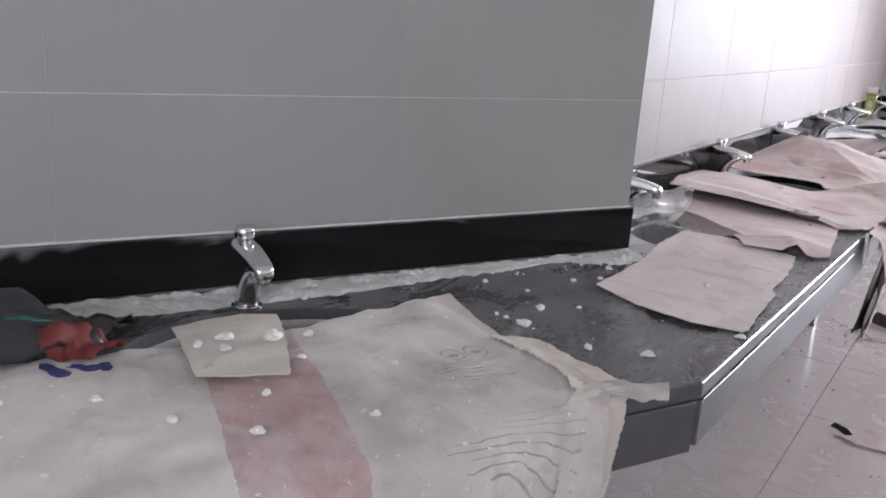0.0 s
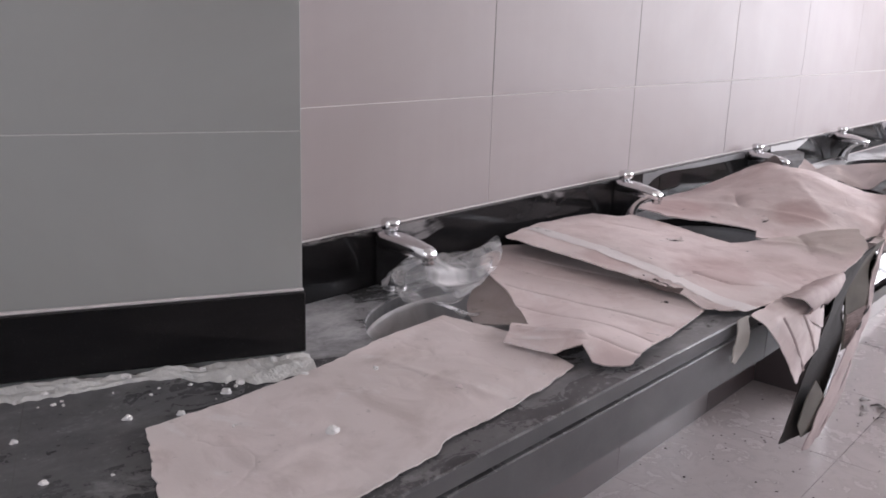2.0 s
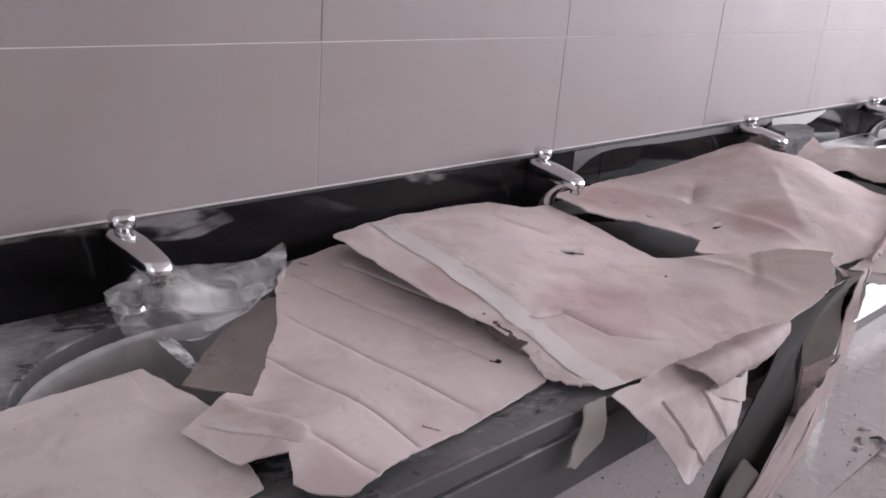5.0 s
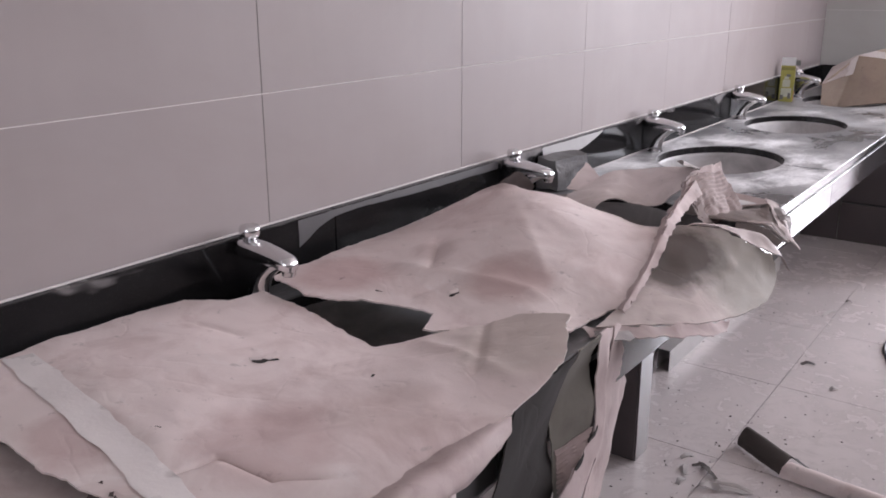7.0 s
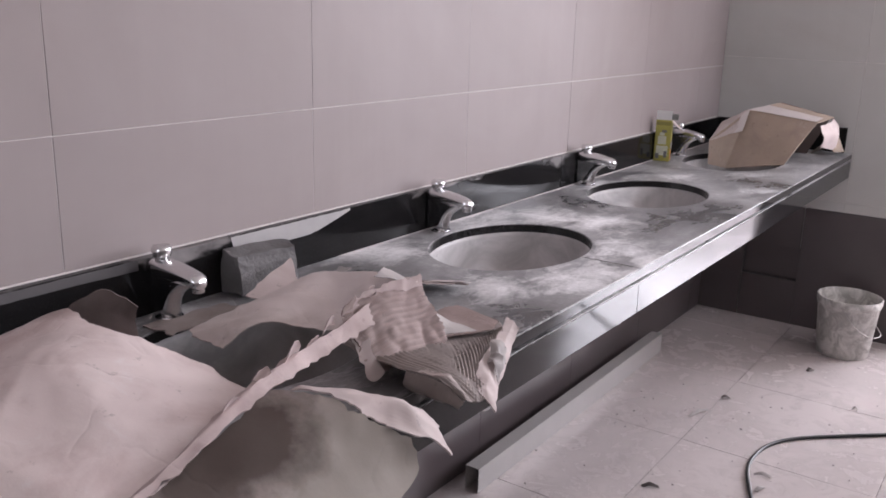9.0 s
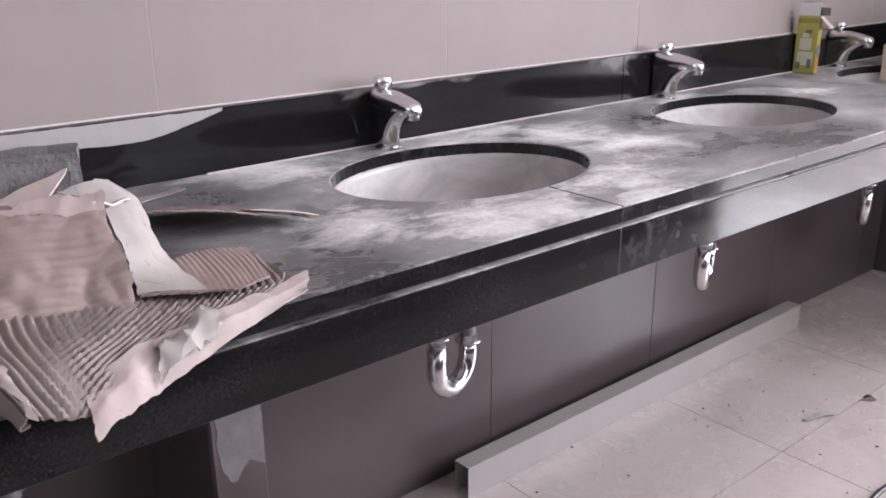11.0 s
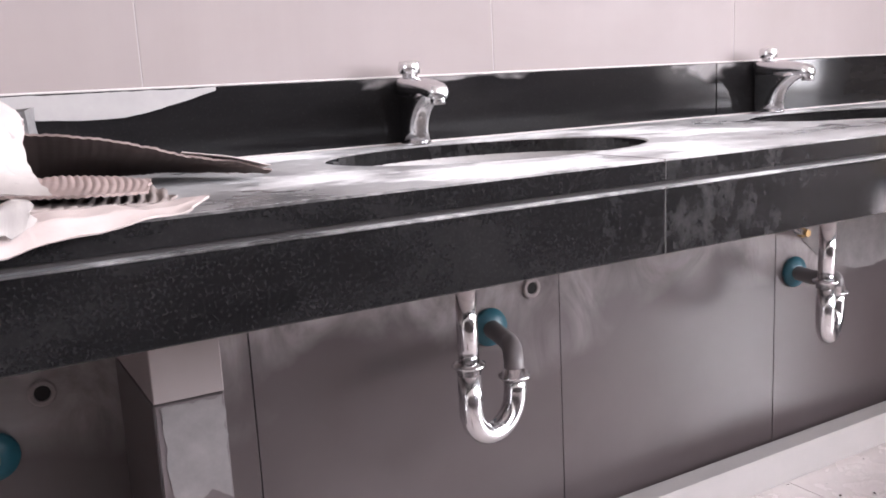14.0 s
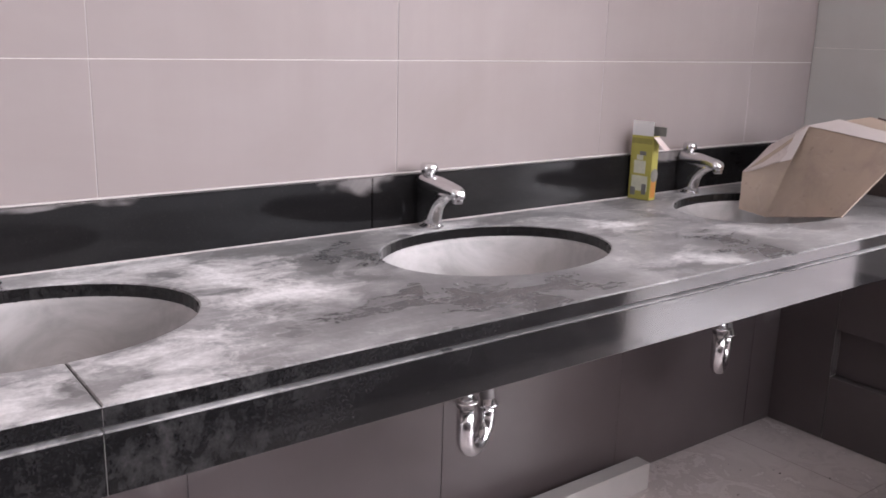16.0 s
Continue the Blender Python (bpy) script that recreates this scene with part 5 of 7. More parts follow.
for k, (y, h) in enumerate(((1.06, 0.010), (1.13, 0.016), (1.20, 0.022), (1.25, 0.014), (1.30, 0.020), (1.36, 0.024), (1.43, 0.018))):
    x, z = 0.534 - 0.24 * (y - 1.12), 0.894 + 0.07 * (y - 1.10)
    loft("torn_tuft", [[(x, y, z), (x - 0.004, y + 0.018, z + 0.002), (x - 0.008, y + 0.036, z + 0.004)], [(x + 0.008, y + 0.004, z + h), (x + 0.004, y + 0.020, z + h * 1.25), (x - 0.001, y + 0.030, z + h * 0.8)]], (CARD_TORN, CARD_BARE)[k % 2], None, "small torn tuft of cardboard on the ragged ridge", (4, 4), wrinkle=0.007, jag=0.006, seed=k + 0.6, thick=0.0012, category="cardboard", group="torn scraps")

# heap of torn pieces past the third basin
panel = loft("corrugated_panel", [[(0.462, 1.375, 0.912), (0.472, 1.440, 0.928), (0.484, 1.500, 0.926), (0.494, 1.533, 0.930)],
                          [(0.500, 1.368, 0.868), (0.508, 1.435, 0.880), (0.515, 1.500, 0.876), (0.522, 1.540, 0.880)],
                          [(0.534, 1.362, 0.826), (0.542, 1.430, 0.834), (0.548, 1.500, 0.832), (0.548, 1.538, 0.838)]],
     CARD_BARE, None, "pink corrugated cardboard panel with bare flutes, leaning", (14, 36), sharp=False, wrinkle=0.006, flute=(0.0095, 0.0006, "v"), jag=0.008, seed=2.2, category="cardboard", group="torn scraps")
loft("torn_facing", [[(0.466, 1.372, 0.908), (0.475, 1.440, 0.924), (0.487, 1.500, 0.923), (0.497, 1.536, 0.927)], [(0.461, 1.378, 0.922), (0.468, 1.442, 0.936), (0.480, 1.503, 0.940), (0.490, 1.538, 0.944)]], CARD_TORN, panel, "ragged torn facing along the top", (9, 4), wrinkle=0.005, jag=0.008, seed=7.9, thick=0.0012)
loft("torn_facing", [[(0.468, 1.368, 0.906), (0.490, 1.364, 0.884), (0.536, 1.358, 0.824)], [(0.471, 1.392, 0.914), (0.496, 1.386, 0.888), (0.541, 1.380, 0.832)]], CARD_FADED, panel, "strip of facing left on the near side", (9, 4), wrinkle=0.004, jag=0.007, seed=2.9, thick=0.0012)
lower = loft("corrugated_panel", [[(0.430, 1.400, 0.852), (0.435, 1.500, 0.846), (0.440, 1.620, 0.832), (0.430, 1.715, 0.824)],
                          [(0.505, 1.385, 0.850), (0.510, 1.490, 0.842), (0.510, 1.610, 0.830), (0.500, 1.715, 0.823)],
                          [(0.585, 1.375, 0.854), (0.595, 1.450, 0.842), (0.590, 1.560, 0.829), (0.565, 1.690, 0.823)],
                          [(0.642, 1.380, 0.850), (0.650, 1.425, 0.836), (0.645, 1.480, 0.826), (0.620, 1.570, 0.821)],
                          [(0.680, 1.396, 0.822), (0.686, 1.420, 0.812), (0.684, 1.442, 0.808), (0.666, 1.490, 0.810)]],
     CARD_FLUTE, None, "torn corrugated board with bare dark flutes on the counter edge", (64, 7), sharp=False, wrinkle=0.003, flute=(0.0105, 0.0023, "u"), jag=0.004, seed=6.1, category="cardboard", group="torn scraps")
loft("curled_end", [[(0.590, 1.375, 0.851), (0.642, 1.381, 0.848), (0.681, 1.394, 0.820)], [(0.587, 1.370, 0.832), (0.640, 1.377, 0.826), (0.676, 1.390, 0.808)], [(0.588, 1.378, 0.822), (0.638, 1.386, 0.814), (0.670, 1.398, 0.806)]], CARD_FLUTE, lower, "underside curling down", (6, 6), sharp=False, wrinkle=0.006, jag=0.004, seed=2.5)
loft("torn_paper", [[(0.612, 1.375, 0.858), (0.646, 1.379, 0.858), (0.672, 1.388, 0.842), (0.684, 1.395, 0.822)], [(0.618, 1.383, 0.861), (0.650, 1.388, 0.859), (0.677, 1.396, 0.840), (0.688, 1.402, 0.819)]], CARD_FADED, lower, "pale torn paper facing", (8, 5), sharp=False, wrinkle=0.010, jag=0.007, seed=6.3, thick=0.0012)
scrap = loft("cardboard_scrap", [[(0.545, 1.735, 0.824), (0.585, 1.640, 0.828), (0.618, 1.545, 0.831), (0.645, 1.480, 0.831), (0.668, 1.445, 0.818)],
                         [(0.566, 1.724, 0.824), (0.608, 1.625, 0.826), (0.644, 1.530, 0.824), (0.672, 1.470, 0.818), (0.690, 1.442, 0.806)],
                         [(0.584, 1.712, 0.821), (0.630, 1.606, 0.813), (0.666, 1.518, 0.803), (0.692, 1.462, 0.798), (0.708, 1.438, 0.795)]],
     CARD_FADED, None, "torn pinkish cardboard tongue lying over the counter edge", (12, 8), wrinkle=0.0045, jag=0.004, seed=1.7, category="cardboard", group="torn scraps")
loft("crumpled_paper", [[(0.606, 1.580, 0.836), (0.624, 1.552, 0.838), (0.640, 1.520, 0.836)],
                        [(0.622, 1.584, 0.836), (0.640, 1.548, 0.838), (0.654, 1.514, 0.832)],
                        [(0.636, 1.582, 0.824), (0.654, 1.546, 0.822), (0.668, 1.510, 0.812)]],
     PAPER, scrap, "crumpled pale paper", (16, 12), sharp=False, wrinkle=0.019, jag=0.009, seed=4.4, thick=0.001, smooth=False)
# loose arched strip over the third basin and the standing flap beside it
arch = loft("cardboard_sheet", [[(0.136, 1.34, 0.8195), (0.142, 1.43, 0.830), (0.156, 1.52, 0.845), (0.195, 1.585, 0.873), (0.236, 1.61, 0.880), (0.290, 1.615, 0.891), (0.382, 1.60, 0.905), (0.468, 1.57, 0.922)],
                         [(0.186, 1.31, 0.828), (0.225, 1.37, 0.849), (0.250, 1.44, 0.860), (0.259, 1.51, 0.862), (0.299, 1.545, 0.850), (0.355, 1.55, 0.875), (0.407, 1.545, 0.898), (0.480, 1.55, 0.925)],
                         [(0.283, 1.29, 0.835), (0.293, 1.33, 0.859), (0.312, 1.38, 0.862), (0.339, 1.43, 0.846), (0.376, 1.47, 0.837), (0.414, 1.475, 0.870), (0.452, 1.475, 0.896), (0.492, 1.53, 0.930)]],
     CARD_PALE, None, "pale arched strip of cardboard bridging a basin", (7, 7), wrinkle=0.005, jag=0.004, seed=2.9, category="cardboard", group="cardboard sheets")
loft("torn_end", [[(0.060, 1.300, 0.8195), (0.080, 1.360, 0.822), (0.090, 1.450, 0.824)], [(0.140, 1.300, 0.8205), (0.150, 1.360, 0.826), (0.165, 1.440, 0.838)]], CARD_FLUTE, arch, "dusty flattened end", (7, 6), wrinkle=0.004, jag=0.008, seed=3.7)
loft("cardboard_scrap", [[(0.128, 1.480, 0.842), (0.122, 1.550, 0.868), (0.112, 1.615, 0.884)], [(0.160, 1.490, 0.838), (0.172, 1.530, 0.850), (0.180, 1.565, 0.862)]], CARD, None, "small pink cardboard corner standing by the block", (6, 5), wrinkle=0.002, jag=0.004, category="cardboard", group="torn scraps")
loft("paper_tape", [[(0.410, 1.515, 0.930), (0.438, 1.547, 0.915), (0.492, 1.548, 0.885), (0.518, 1.547, 0.858), (0.538, 1.545, 0.842)],
                    [(0.395, 1.555, 0.930), (0.425, 1.580, 0.912), (0.470, 1.578, 0.884), (0.505, 1.578, 0.858), (0.550, 1.580, 0.842)],
                    [(0.368, 1.584, 0.922), (0.405, 1.604, 0.900), (0.445, 1.601, 0.876), (0.490, 1.604, 0.852), (0.564, 1.609, 0.838)]], PAPER, None, "white torn paper tape curving off the heap", (9, 6), sharp=False, wrinkle=0.003, jag=0.003, seed=7.7, thick=0.0015, category="tape", group="torn scraps")
loft("corrugated_panel", [[(0.480, 1.560, 0.846), (0.470, 1.610, 0.846), (0.455, 1.660, 0.842), (0.455, 1.705, 0.836)],
                          [(0.540, 1.545, 0.842), (0.566, 1.605, 0.838), (0.574, 1.640, 0.837), (0.556, 1.682, 0.835)]], CARD_BARE, None, "small torn fluted layer under the paper tape", (30, 8), wrinkle=0.002, flute=(0.0070, 0.0006, "u"), jag=0.003, seed=1.1, category="cardboard", group="torn scraps")
tongue = loft("corrugated_panel", [[(0.165, 1.610, 0.824), (0.180, 1.690, 0.823), (0.235, 1.785, 0.8225), (0.355, 1.852, 0.8225)],
                          [(0.390, 1.590, 0.884), (0.396, 1.664, 0.877), (0.386, 1.754, 0.853), (0.384, 1.850, 0.829)]], CARD_UMBER, None, "brown fluted cardboard tongue curling up from the counter", (40, 8), wrinkle=0.003, flute=(0.0095, 0.00045, "u"), jag=0.002, seed=3.9, category="cardboard", group="torn scraps")
loft("pink_tip", [[(0.335, 1.758, 0.845), (0.345, 1.800, 0.840), (0.372, 1.846, 0.832)], [(0.376, 1.756, 0.855), (0.388, 1.795, 0.848), (0.394, 1.846, 0.834)]], CARD, tongue, "pink inner face at the tip", (6, 3), wrinkle=0.001, jag=0.002, seed=4, thick=0.001)
loft("paper_scrap", [[(0.088, 1.700, 0.819), (0.100, 1.735, 0.822), (0.098, 1.778, 0.828)], [(0.126, 1.698, 0.819), (0.124, 1.735, 0.822), (0.130, 1.775, 0.830)]], PAPER, None, "white curled paper scrap on the dusty counter", (6, 5), wrinkle=0.003, jag=0.005, seed=2.4, thick=0.001, category="paper", group="torn scraps")
loft("cardboard_scrap", [[(0.150, 1.120, 0.824), (0.170, 1.160, 0.824), (0.190, 1.205, 0.824)], [(0.150, 1.112, 0.900), (0.172, 1.160, 0.905), (0.186, 1.200, 0.880)], [(0.168, 1.108, 0.936), (0.185, 1.155, 0.946), (0.196, 1.200, 0.908)]], CARD_BROWN, None, "small brown scrap behind the crumpled sheet", (7, 5), wrinkle=0.004, jag=0.004, category="cardboard", group="torn scraps")

# pieces hanging from the counter's front
flap = loft("cardboard_flap", [[(0.604, -0.012, 0.824), (0.606, 0.060, 0.826), (0.606, 0.150, 0.826), (0.608, 0.300, 0.826)],
                        [(0.630, 0.000, 0.806), (0.636, 0.060, 0.812), (0.640, 0.140, 0.806), (0.634, 0.262, 0.796)],
                        [(0.640, 0.046, 0.764), (0.646, 0.095, 0.768), (0.650, 0.165, 0.764), (0.640, 0.268, 0.744)],
                        [(0.648, 0.090, 0.712), (0.651, 0.118, 0.716), (0.650, 0.175, 0.716), (0.640, 0.268, 0.698)],
                        [(0.652, 0.118, 0.674), (0.650, 0.138, 0.664), (0.646, 0.160, 0.668), (0.641, 0.182, 0.678)]],
     CARD, None, "pinkish creased cardboard flap hanging down the front", (8, 5), wrinkle=0.002, jag=0.0025, seed=5.5, category="cardboard", group="hanging cardboard")
for k, (a, b) in enumerate((((0.641, 0.035, 0.818), (0.6475, 0.165, 0.682)), ((0.6445, 0.128, 0.803), (0.6450, 0.222, 0.704)))):
    a, b = Vector(a), Vector(b)
    loft("crease", [[tuple(a.lerp(b, i / 4) + Vector((0.0035 + 0.004 * math.sin(i / 4 * math.pi), -0.002, 0))) for i in range(5)], [tuple(a.lerp(b, i / 4) + Vector((0.005 + 0.004 * math.sin(i / 4 * math.pi), 0.002, 0.002))) for i in range(5)]], CARD_TORN, flap, "pressed fold line", (6, 2), wrinkle=0.001, jag=0.0008, seed=k + 2, thick=0.0012)
loft("turned_edge", [[(0.643, 0.150, 0.792), (0.646, 0.205, 0.768), (0.643, 0.268, 0.742)], [(0.645, 0.190, 0.806), (0.647, 0.235, 0.790), (0.642, 0.262, 0.795)]], CARD, flap, "turned-up corner", (6, 5), wrinkle=0.003, jag=0.003, seed=8.1)
loft("cardboard_strip", [[(0.603, -0.060, 0.826), (0.606, -0.062, 0.805), (0.608, -0.078, 0.785), (0.609, -0.088, 0.758)], [(0.604, -0.022, 0.826), (0.611, -0.026, 0.800), (0.612, -0.030, 0.772), (0.610, -0.076, 0.752)]], CARD_OLIVE, None, "narrow olive strip of cardboard on the black apron", (6, 4), wrinkle=0.003, jag=0.003, category="cardboard", group="hanging cardboard")
loft("cardboard_scrap", [[(0.604, 0.120, 0.826), (0.612, 0.215, 0.830), (0.622, 0.320, 0.832), (0.630, 0.400, 0.830)], [(0.640, 0.112, 0.837), (0.645, 0.205, 0.838), (0.646, 0.305, 0.834), (0.638, 0.385, 0.826)], [(0.656, 0.140, 0.816), (0.660, 0.215, 0.818), (0.655, 0.300, 0.812), (0.640, 0.384, 0.816)], [(0.645, 0.172, 0.794), (0.648, 0.235, 0.798), (0.643, 0.292, 0.788), (0.634, 0.390, 0.806)]], CARD_TORN, None, "rolled cardboard edge along the front of the counter", (7, 5), sharp=False, wrinkle=0.004, jag=0.004, category="cardboard", group="torn scraps")
strip = thing("folded_cardboard", "long folded cardboard strip hanging off the counter, dark inside", "cardboard", None, "hanging cardboard")
# shade on the strip's inner face is put into its near-black board
loft("shaded_face", [[(0.632, 0.405, 0.832), (0.612, 0.386, 0.705), (0.594, 0.350, 0.580), (0.584, 0.326, 0.498), (0.572, 0.332, 0.440)],
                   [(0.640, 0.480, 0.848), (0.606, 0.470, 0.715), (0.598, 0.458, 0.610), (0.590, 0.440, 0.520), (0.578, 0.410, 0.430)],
                   [(0.646, 0.545, 0.862), (0.601, 0.550, 0.745), (0.600, 0.566, 0.650), (0.600, 0.560, 0.590), (0.592, 0.470, 0.430)]], CARD_DARK, strip, "inner face with its shade in the colour", (7, 6), wrinkle=0.002, jag=0.003, seed=1.2)
# light on the lower corner of the face, added as a paler sheet
loft("lit_patch", [[(0.598, 0.352, 0.486), (0.604, 0.366, 0.545), (0.610, 0.390, 0.583)], [(0.594, 0.400, 0.440), (0.604, 0.420, 0.500), (0.610, 0.394, 0.580)], [(0.594, 0.440, 0.436), (0.606, 0.486, 0.500), (0.611, 0.400, 0.578)]], CARD_MOSS, strip, "lit lower corner of the inner face, as paler olive board", (5, 5), wrinkle=0.001, jag=0.001, seed=4.6)
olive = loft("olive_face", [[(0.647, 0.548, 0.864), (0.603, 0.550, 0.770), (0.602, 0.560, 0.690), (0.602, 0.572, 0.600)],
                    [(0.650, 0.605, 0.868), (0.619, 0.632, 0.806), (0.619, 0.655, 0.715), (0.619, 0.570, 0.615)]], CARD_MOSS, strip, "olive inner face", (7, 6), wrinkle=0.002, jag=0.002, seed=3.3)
loft("fluted_layer", [[(0.606, 0.566, 0.690), (0.606, 0.572, 0.645), (0.606, 0.574, 0.605)], [(0.623, 0.652, 0.697), (0.623, 0.605, 0.655), (0.621, 0.560, 0.622)]], CARD_BARE, olive, "bare fluted layer where the facing tore", (14, 14), wrinkle=0.002, flute=(0.008, 0.0012, "u"), jag=0.003, seed=5.2, thick=0.0012)
loft("side_face", [[(0.646, 0.612, 0.866), (0.622, 0.655, 0.765), (0.622, 0.656, 0.693), (0.622, 0.605, 0.655), (0.620, 0.530, 0.600), (0.610, 0.450, 0.490), (0.598, 0.410, 0.405)],
                   [(0.640, 0.655, 0.858), (0.622, 0.690, 0.750), (0.620, 0.694, 0.670), (0.618, 0.655, 0.620), (0.614, 0.590, 0.555), (0.606, 0.520, 0.465), (0.594, 0.465, 0.392)],
                   [(0.628, 0.690, 0.846), (0.604, 0.722, 0.730), (0.598, 0.724, 0.640), (0.598, 0.690, 0.580), (0.598, 0.640, 0.510), (0.594, 0.585, 0.440), (0.584, 0.520, 0.380)]], CARD_TORN, strip, "torn pink face", (7, 6), wrinkle=0.004, jag=0.004, seed=2.7)
loft("outer_fold", [[(0.630, 0.690, 0.848), (0.607, 0.722, 0.730), (0.601, 0.724, 0.640), (0.601, 0.690, 0.580), (0.601, 0.640, 0.510), (0.597, 0.585, 0.440), (0.586, 0.520, 0.380)],
                    [(0.622, 0.722, 0.838), (0.596, 0.790, 0.715), (0.588, 0.800, 0.630), (0.586, 0.768, 0.560), (0.586, 0.720, 0.480), (0.580, 0.660, 0.415), (0.572, 0.600, 0.366)],
                    [(0.612, 0.752, 0.826), (0.576, 0.868, 0.686), (0.570, 0.862, 0.620), (0.570, 0.832, 0.545), (0.570, 0.790, 0.460), (0.566, 0.740, 0.400), (0.560, 0.680, 0.355)]], CARD_TORN, strip, "second pink fold with a torn outer edge", (7, 6), wrinkle=0.005, jag=0.007, seed=6.6)
for y, z in ((0.652, 0.690), (0.612, 0.662)):
    loft("tear", [[(0.6255, y - 0.018, z - 0.010), (0.6265, y - 0.004, z - 0.001), (0.6255, y + 0.008, z + 0.006)], [(0.6255, y - 0.014, z - 0.014), (0.6265, y, z - 0.008), (0.6255, y + 0.010, z + 0.002)]], CARD_DARK, strip, "dark hole along the fold", (4, 3), wrinkle=0.002, jag=0.003, seed=y, thick=0.001)


# crumpled polythene bag at the first tap
bag = loft("plastic_bag", [[(0.044, -0.370, 0.824), (0.067, -0.321, 0.830), (0.099, -0.267, 0.839), (0.138, -0.217, 0.846), (0.169, -0.195, 0.857)],
                     [(0.067, -0.384, 0.849), (0.087, -0.330, 0.875), (0.110, -0.272, 0.882), (0.138, -0.217, 0.887), (0.155, -0.172, 0.899)],
                     [(0.099, -0.393, 0.860), (0.114, -0.339, 0.877), (0.134, -0.280, 0.869), (0.157, -0.227, 0.882), (0.173, -0.177, 0.905)],
                     [(0.114, -0.389, 0.828), (0.134, -0.343, 0.839), (0.155, -0.294, 0.837), (0.177, -0.240, 0.851), (0.186, -0.191, 0.869)],
                     [(0.130, -0.380, 0.810), (0.149, -0.352, 0.815), (0.173, -0.321, 0.810), (0.188, -0.285, 0.823), (0.194, -0.235, 0.846)]],
           FILM, None, "crumpled clear polythene bag stuffed around the tap", (9, 9), sharp=False, wrinkle=0.007, flute=(0.034, 0.003, "v"), jag=0.003, seed=9.9, thick=0, category="plastic bag", uv=ALONG_BAG)
loft("tail", [[(0.150, -0.372, 0.822), (0.185, -0.372, 0.826), (0.230, -0.368, 0.822), (0.275, -0.372, 0.826)], [(0.165, -0.345, 0.818), (0.195, -0.340, 0.816), (0.232, -0.340, 0.812), (0.272, -0.350, 0.824)]], FILM, bag, "trailing end of film", (7, 6), sharp=False, wrinkle=0.008, flute=(0.012, 0.003, "v"), jag=0.004, seed=3.1, thick=0, uv=ALONG_BAG)


# ---- things on the angled counter (wing frame) ----
def wing_line(*pts):
    return [tuple(WING @ (Vector(p) + Vector((-0.02, 0.055, 0)))) for p in pts]


def edge_line(*pts):
    return wing_line(*[(u + 0.02, v + 0.012, z) for u, v, z in pts])


D = WING_DEPTH
sack = loft("printed_carton", [wing_line((0.30, -1.75, T + 0.02), (0.31, -1.45, T + 0.03), (0.31, -1.18, T + 0.03), (0.320, -1.02, T + 0.026), (0.262, -0.84, T + 0.022), (0.195, -0.605, T + 0.012)),
                           wing_line((0.36, -1.75, T + 0.03), (0.37, -1.45, T + 0.034), (0.385, -1.20, T + 0.030), (0.390, -1.00, T + 0.024), (0.385, -0.80, T + 0.016), (0.378, -0.622, T + 0.010)),
                           wing_line((0.52, -1.75, T + 0.03), (0.525, -1.45, T + 0.028), (0.53, -1.20, T + 0.022), (0.535, -1.00, T + 0.020), (0.530, -0.82, T + 0.018), (0.510, -0.608, T + 0.014)),
                           wing_line((D - 0.01, -1.75, T + 0.016), (D - 0.01, -1.45, T + 0.016), (D - 0.008, -1.20, T + 0.014), (D - 0.006, -1.00, T + 0.014), (D - 0.006, -0.82, T + 0.014), (D + 0.004, -0.600, T + 0.012)),
                           wing_line((D + 0.05, -1.75, T - 0.03), (D + 0.055, -1.45, T - 0.02), (D + 0.065, -1.20, T - 0.012), (D + 0.07, -1.00, T - 0.008), (D + 0.07, -0.82, T - 0.010), (D + 0.05, -0.630, T - 0.020)),
                           wing_line((D + 0.06, -1.75, T - 0.20), (D + 0.07, -1.45, T - 0.19), (D + 0.09, -1.20, T - 0.17), (D + 0.11, -1.00, T - 0.15), (D + 0.115, -0.82, T - 0.15), (D + 0.08, -0.660, T - 0.17))],
            SACK, None, "flattened printed carton with faded red band, dusty, draped over counter", (12, 7), sharp=False, wrinkle=0.006, jag=0.006, seed=4.2, thick=0.002, category="carton", uv=WING @ Matrix.Translation((-0.02, 0.055, 0)))
loft("torn_edge", [edge_line((0.375, -0.66, T + 0.014), (0.47, -0.645, T + 0.020), (0.58, -0.66, T + 0.018), (D + 0.01, -0.70, T + 0.004), (D + 0.06, -0.74, T - 0.06), (D + 0.09, -0.78, T - 0.18)),
               edge_line((0.385, -0.61, T + 0.010), (0.47, -0.60, T + 0.010), (0.57, -0.605, T + 0.012), (D - 0.005, -0.64, T + 0.010), (D + 0.03, -0.66, T - 0.04), (D + 0.05, -0.68, T - 0.17)),
               edge_line((0.395, -0.585, T + 0.006), (0.48, -0.575, T + 0.006), (0.57, -0.57, T + 0.008), (D - 0.004, -0.585, T + 0.010), (D + 0.016, -0.60, T - 0.02), (D + 0.026, -0.63, T - 0.13))],
     CARD_EDGE, sack, "torn edge with bare flutes", (30, 6), sharp=False, wrinkle=0.004, flute=(0.011, 0.0012, "u"), jag=0.006, seed=1.9, thick=0.002)
loft("torn_corner", [edge_line((D - 0.05, -0.615, T + 0.008), (D - 0.02, -0.56, T + 0.010), (D - 0.005, -0.505, T + 0.006)), edge_line((D - 0.005, -0.62, T + 0.010), (D + 0.016, -0.575, T + 0.002), (D + 0.018, -0.525, T - 0.008))], PAPER, sack, "torn pale paper corner", (6, 5), wrinkle=0.004, jag=0.006, seed=8.2)
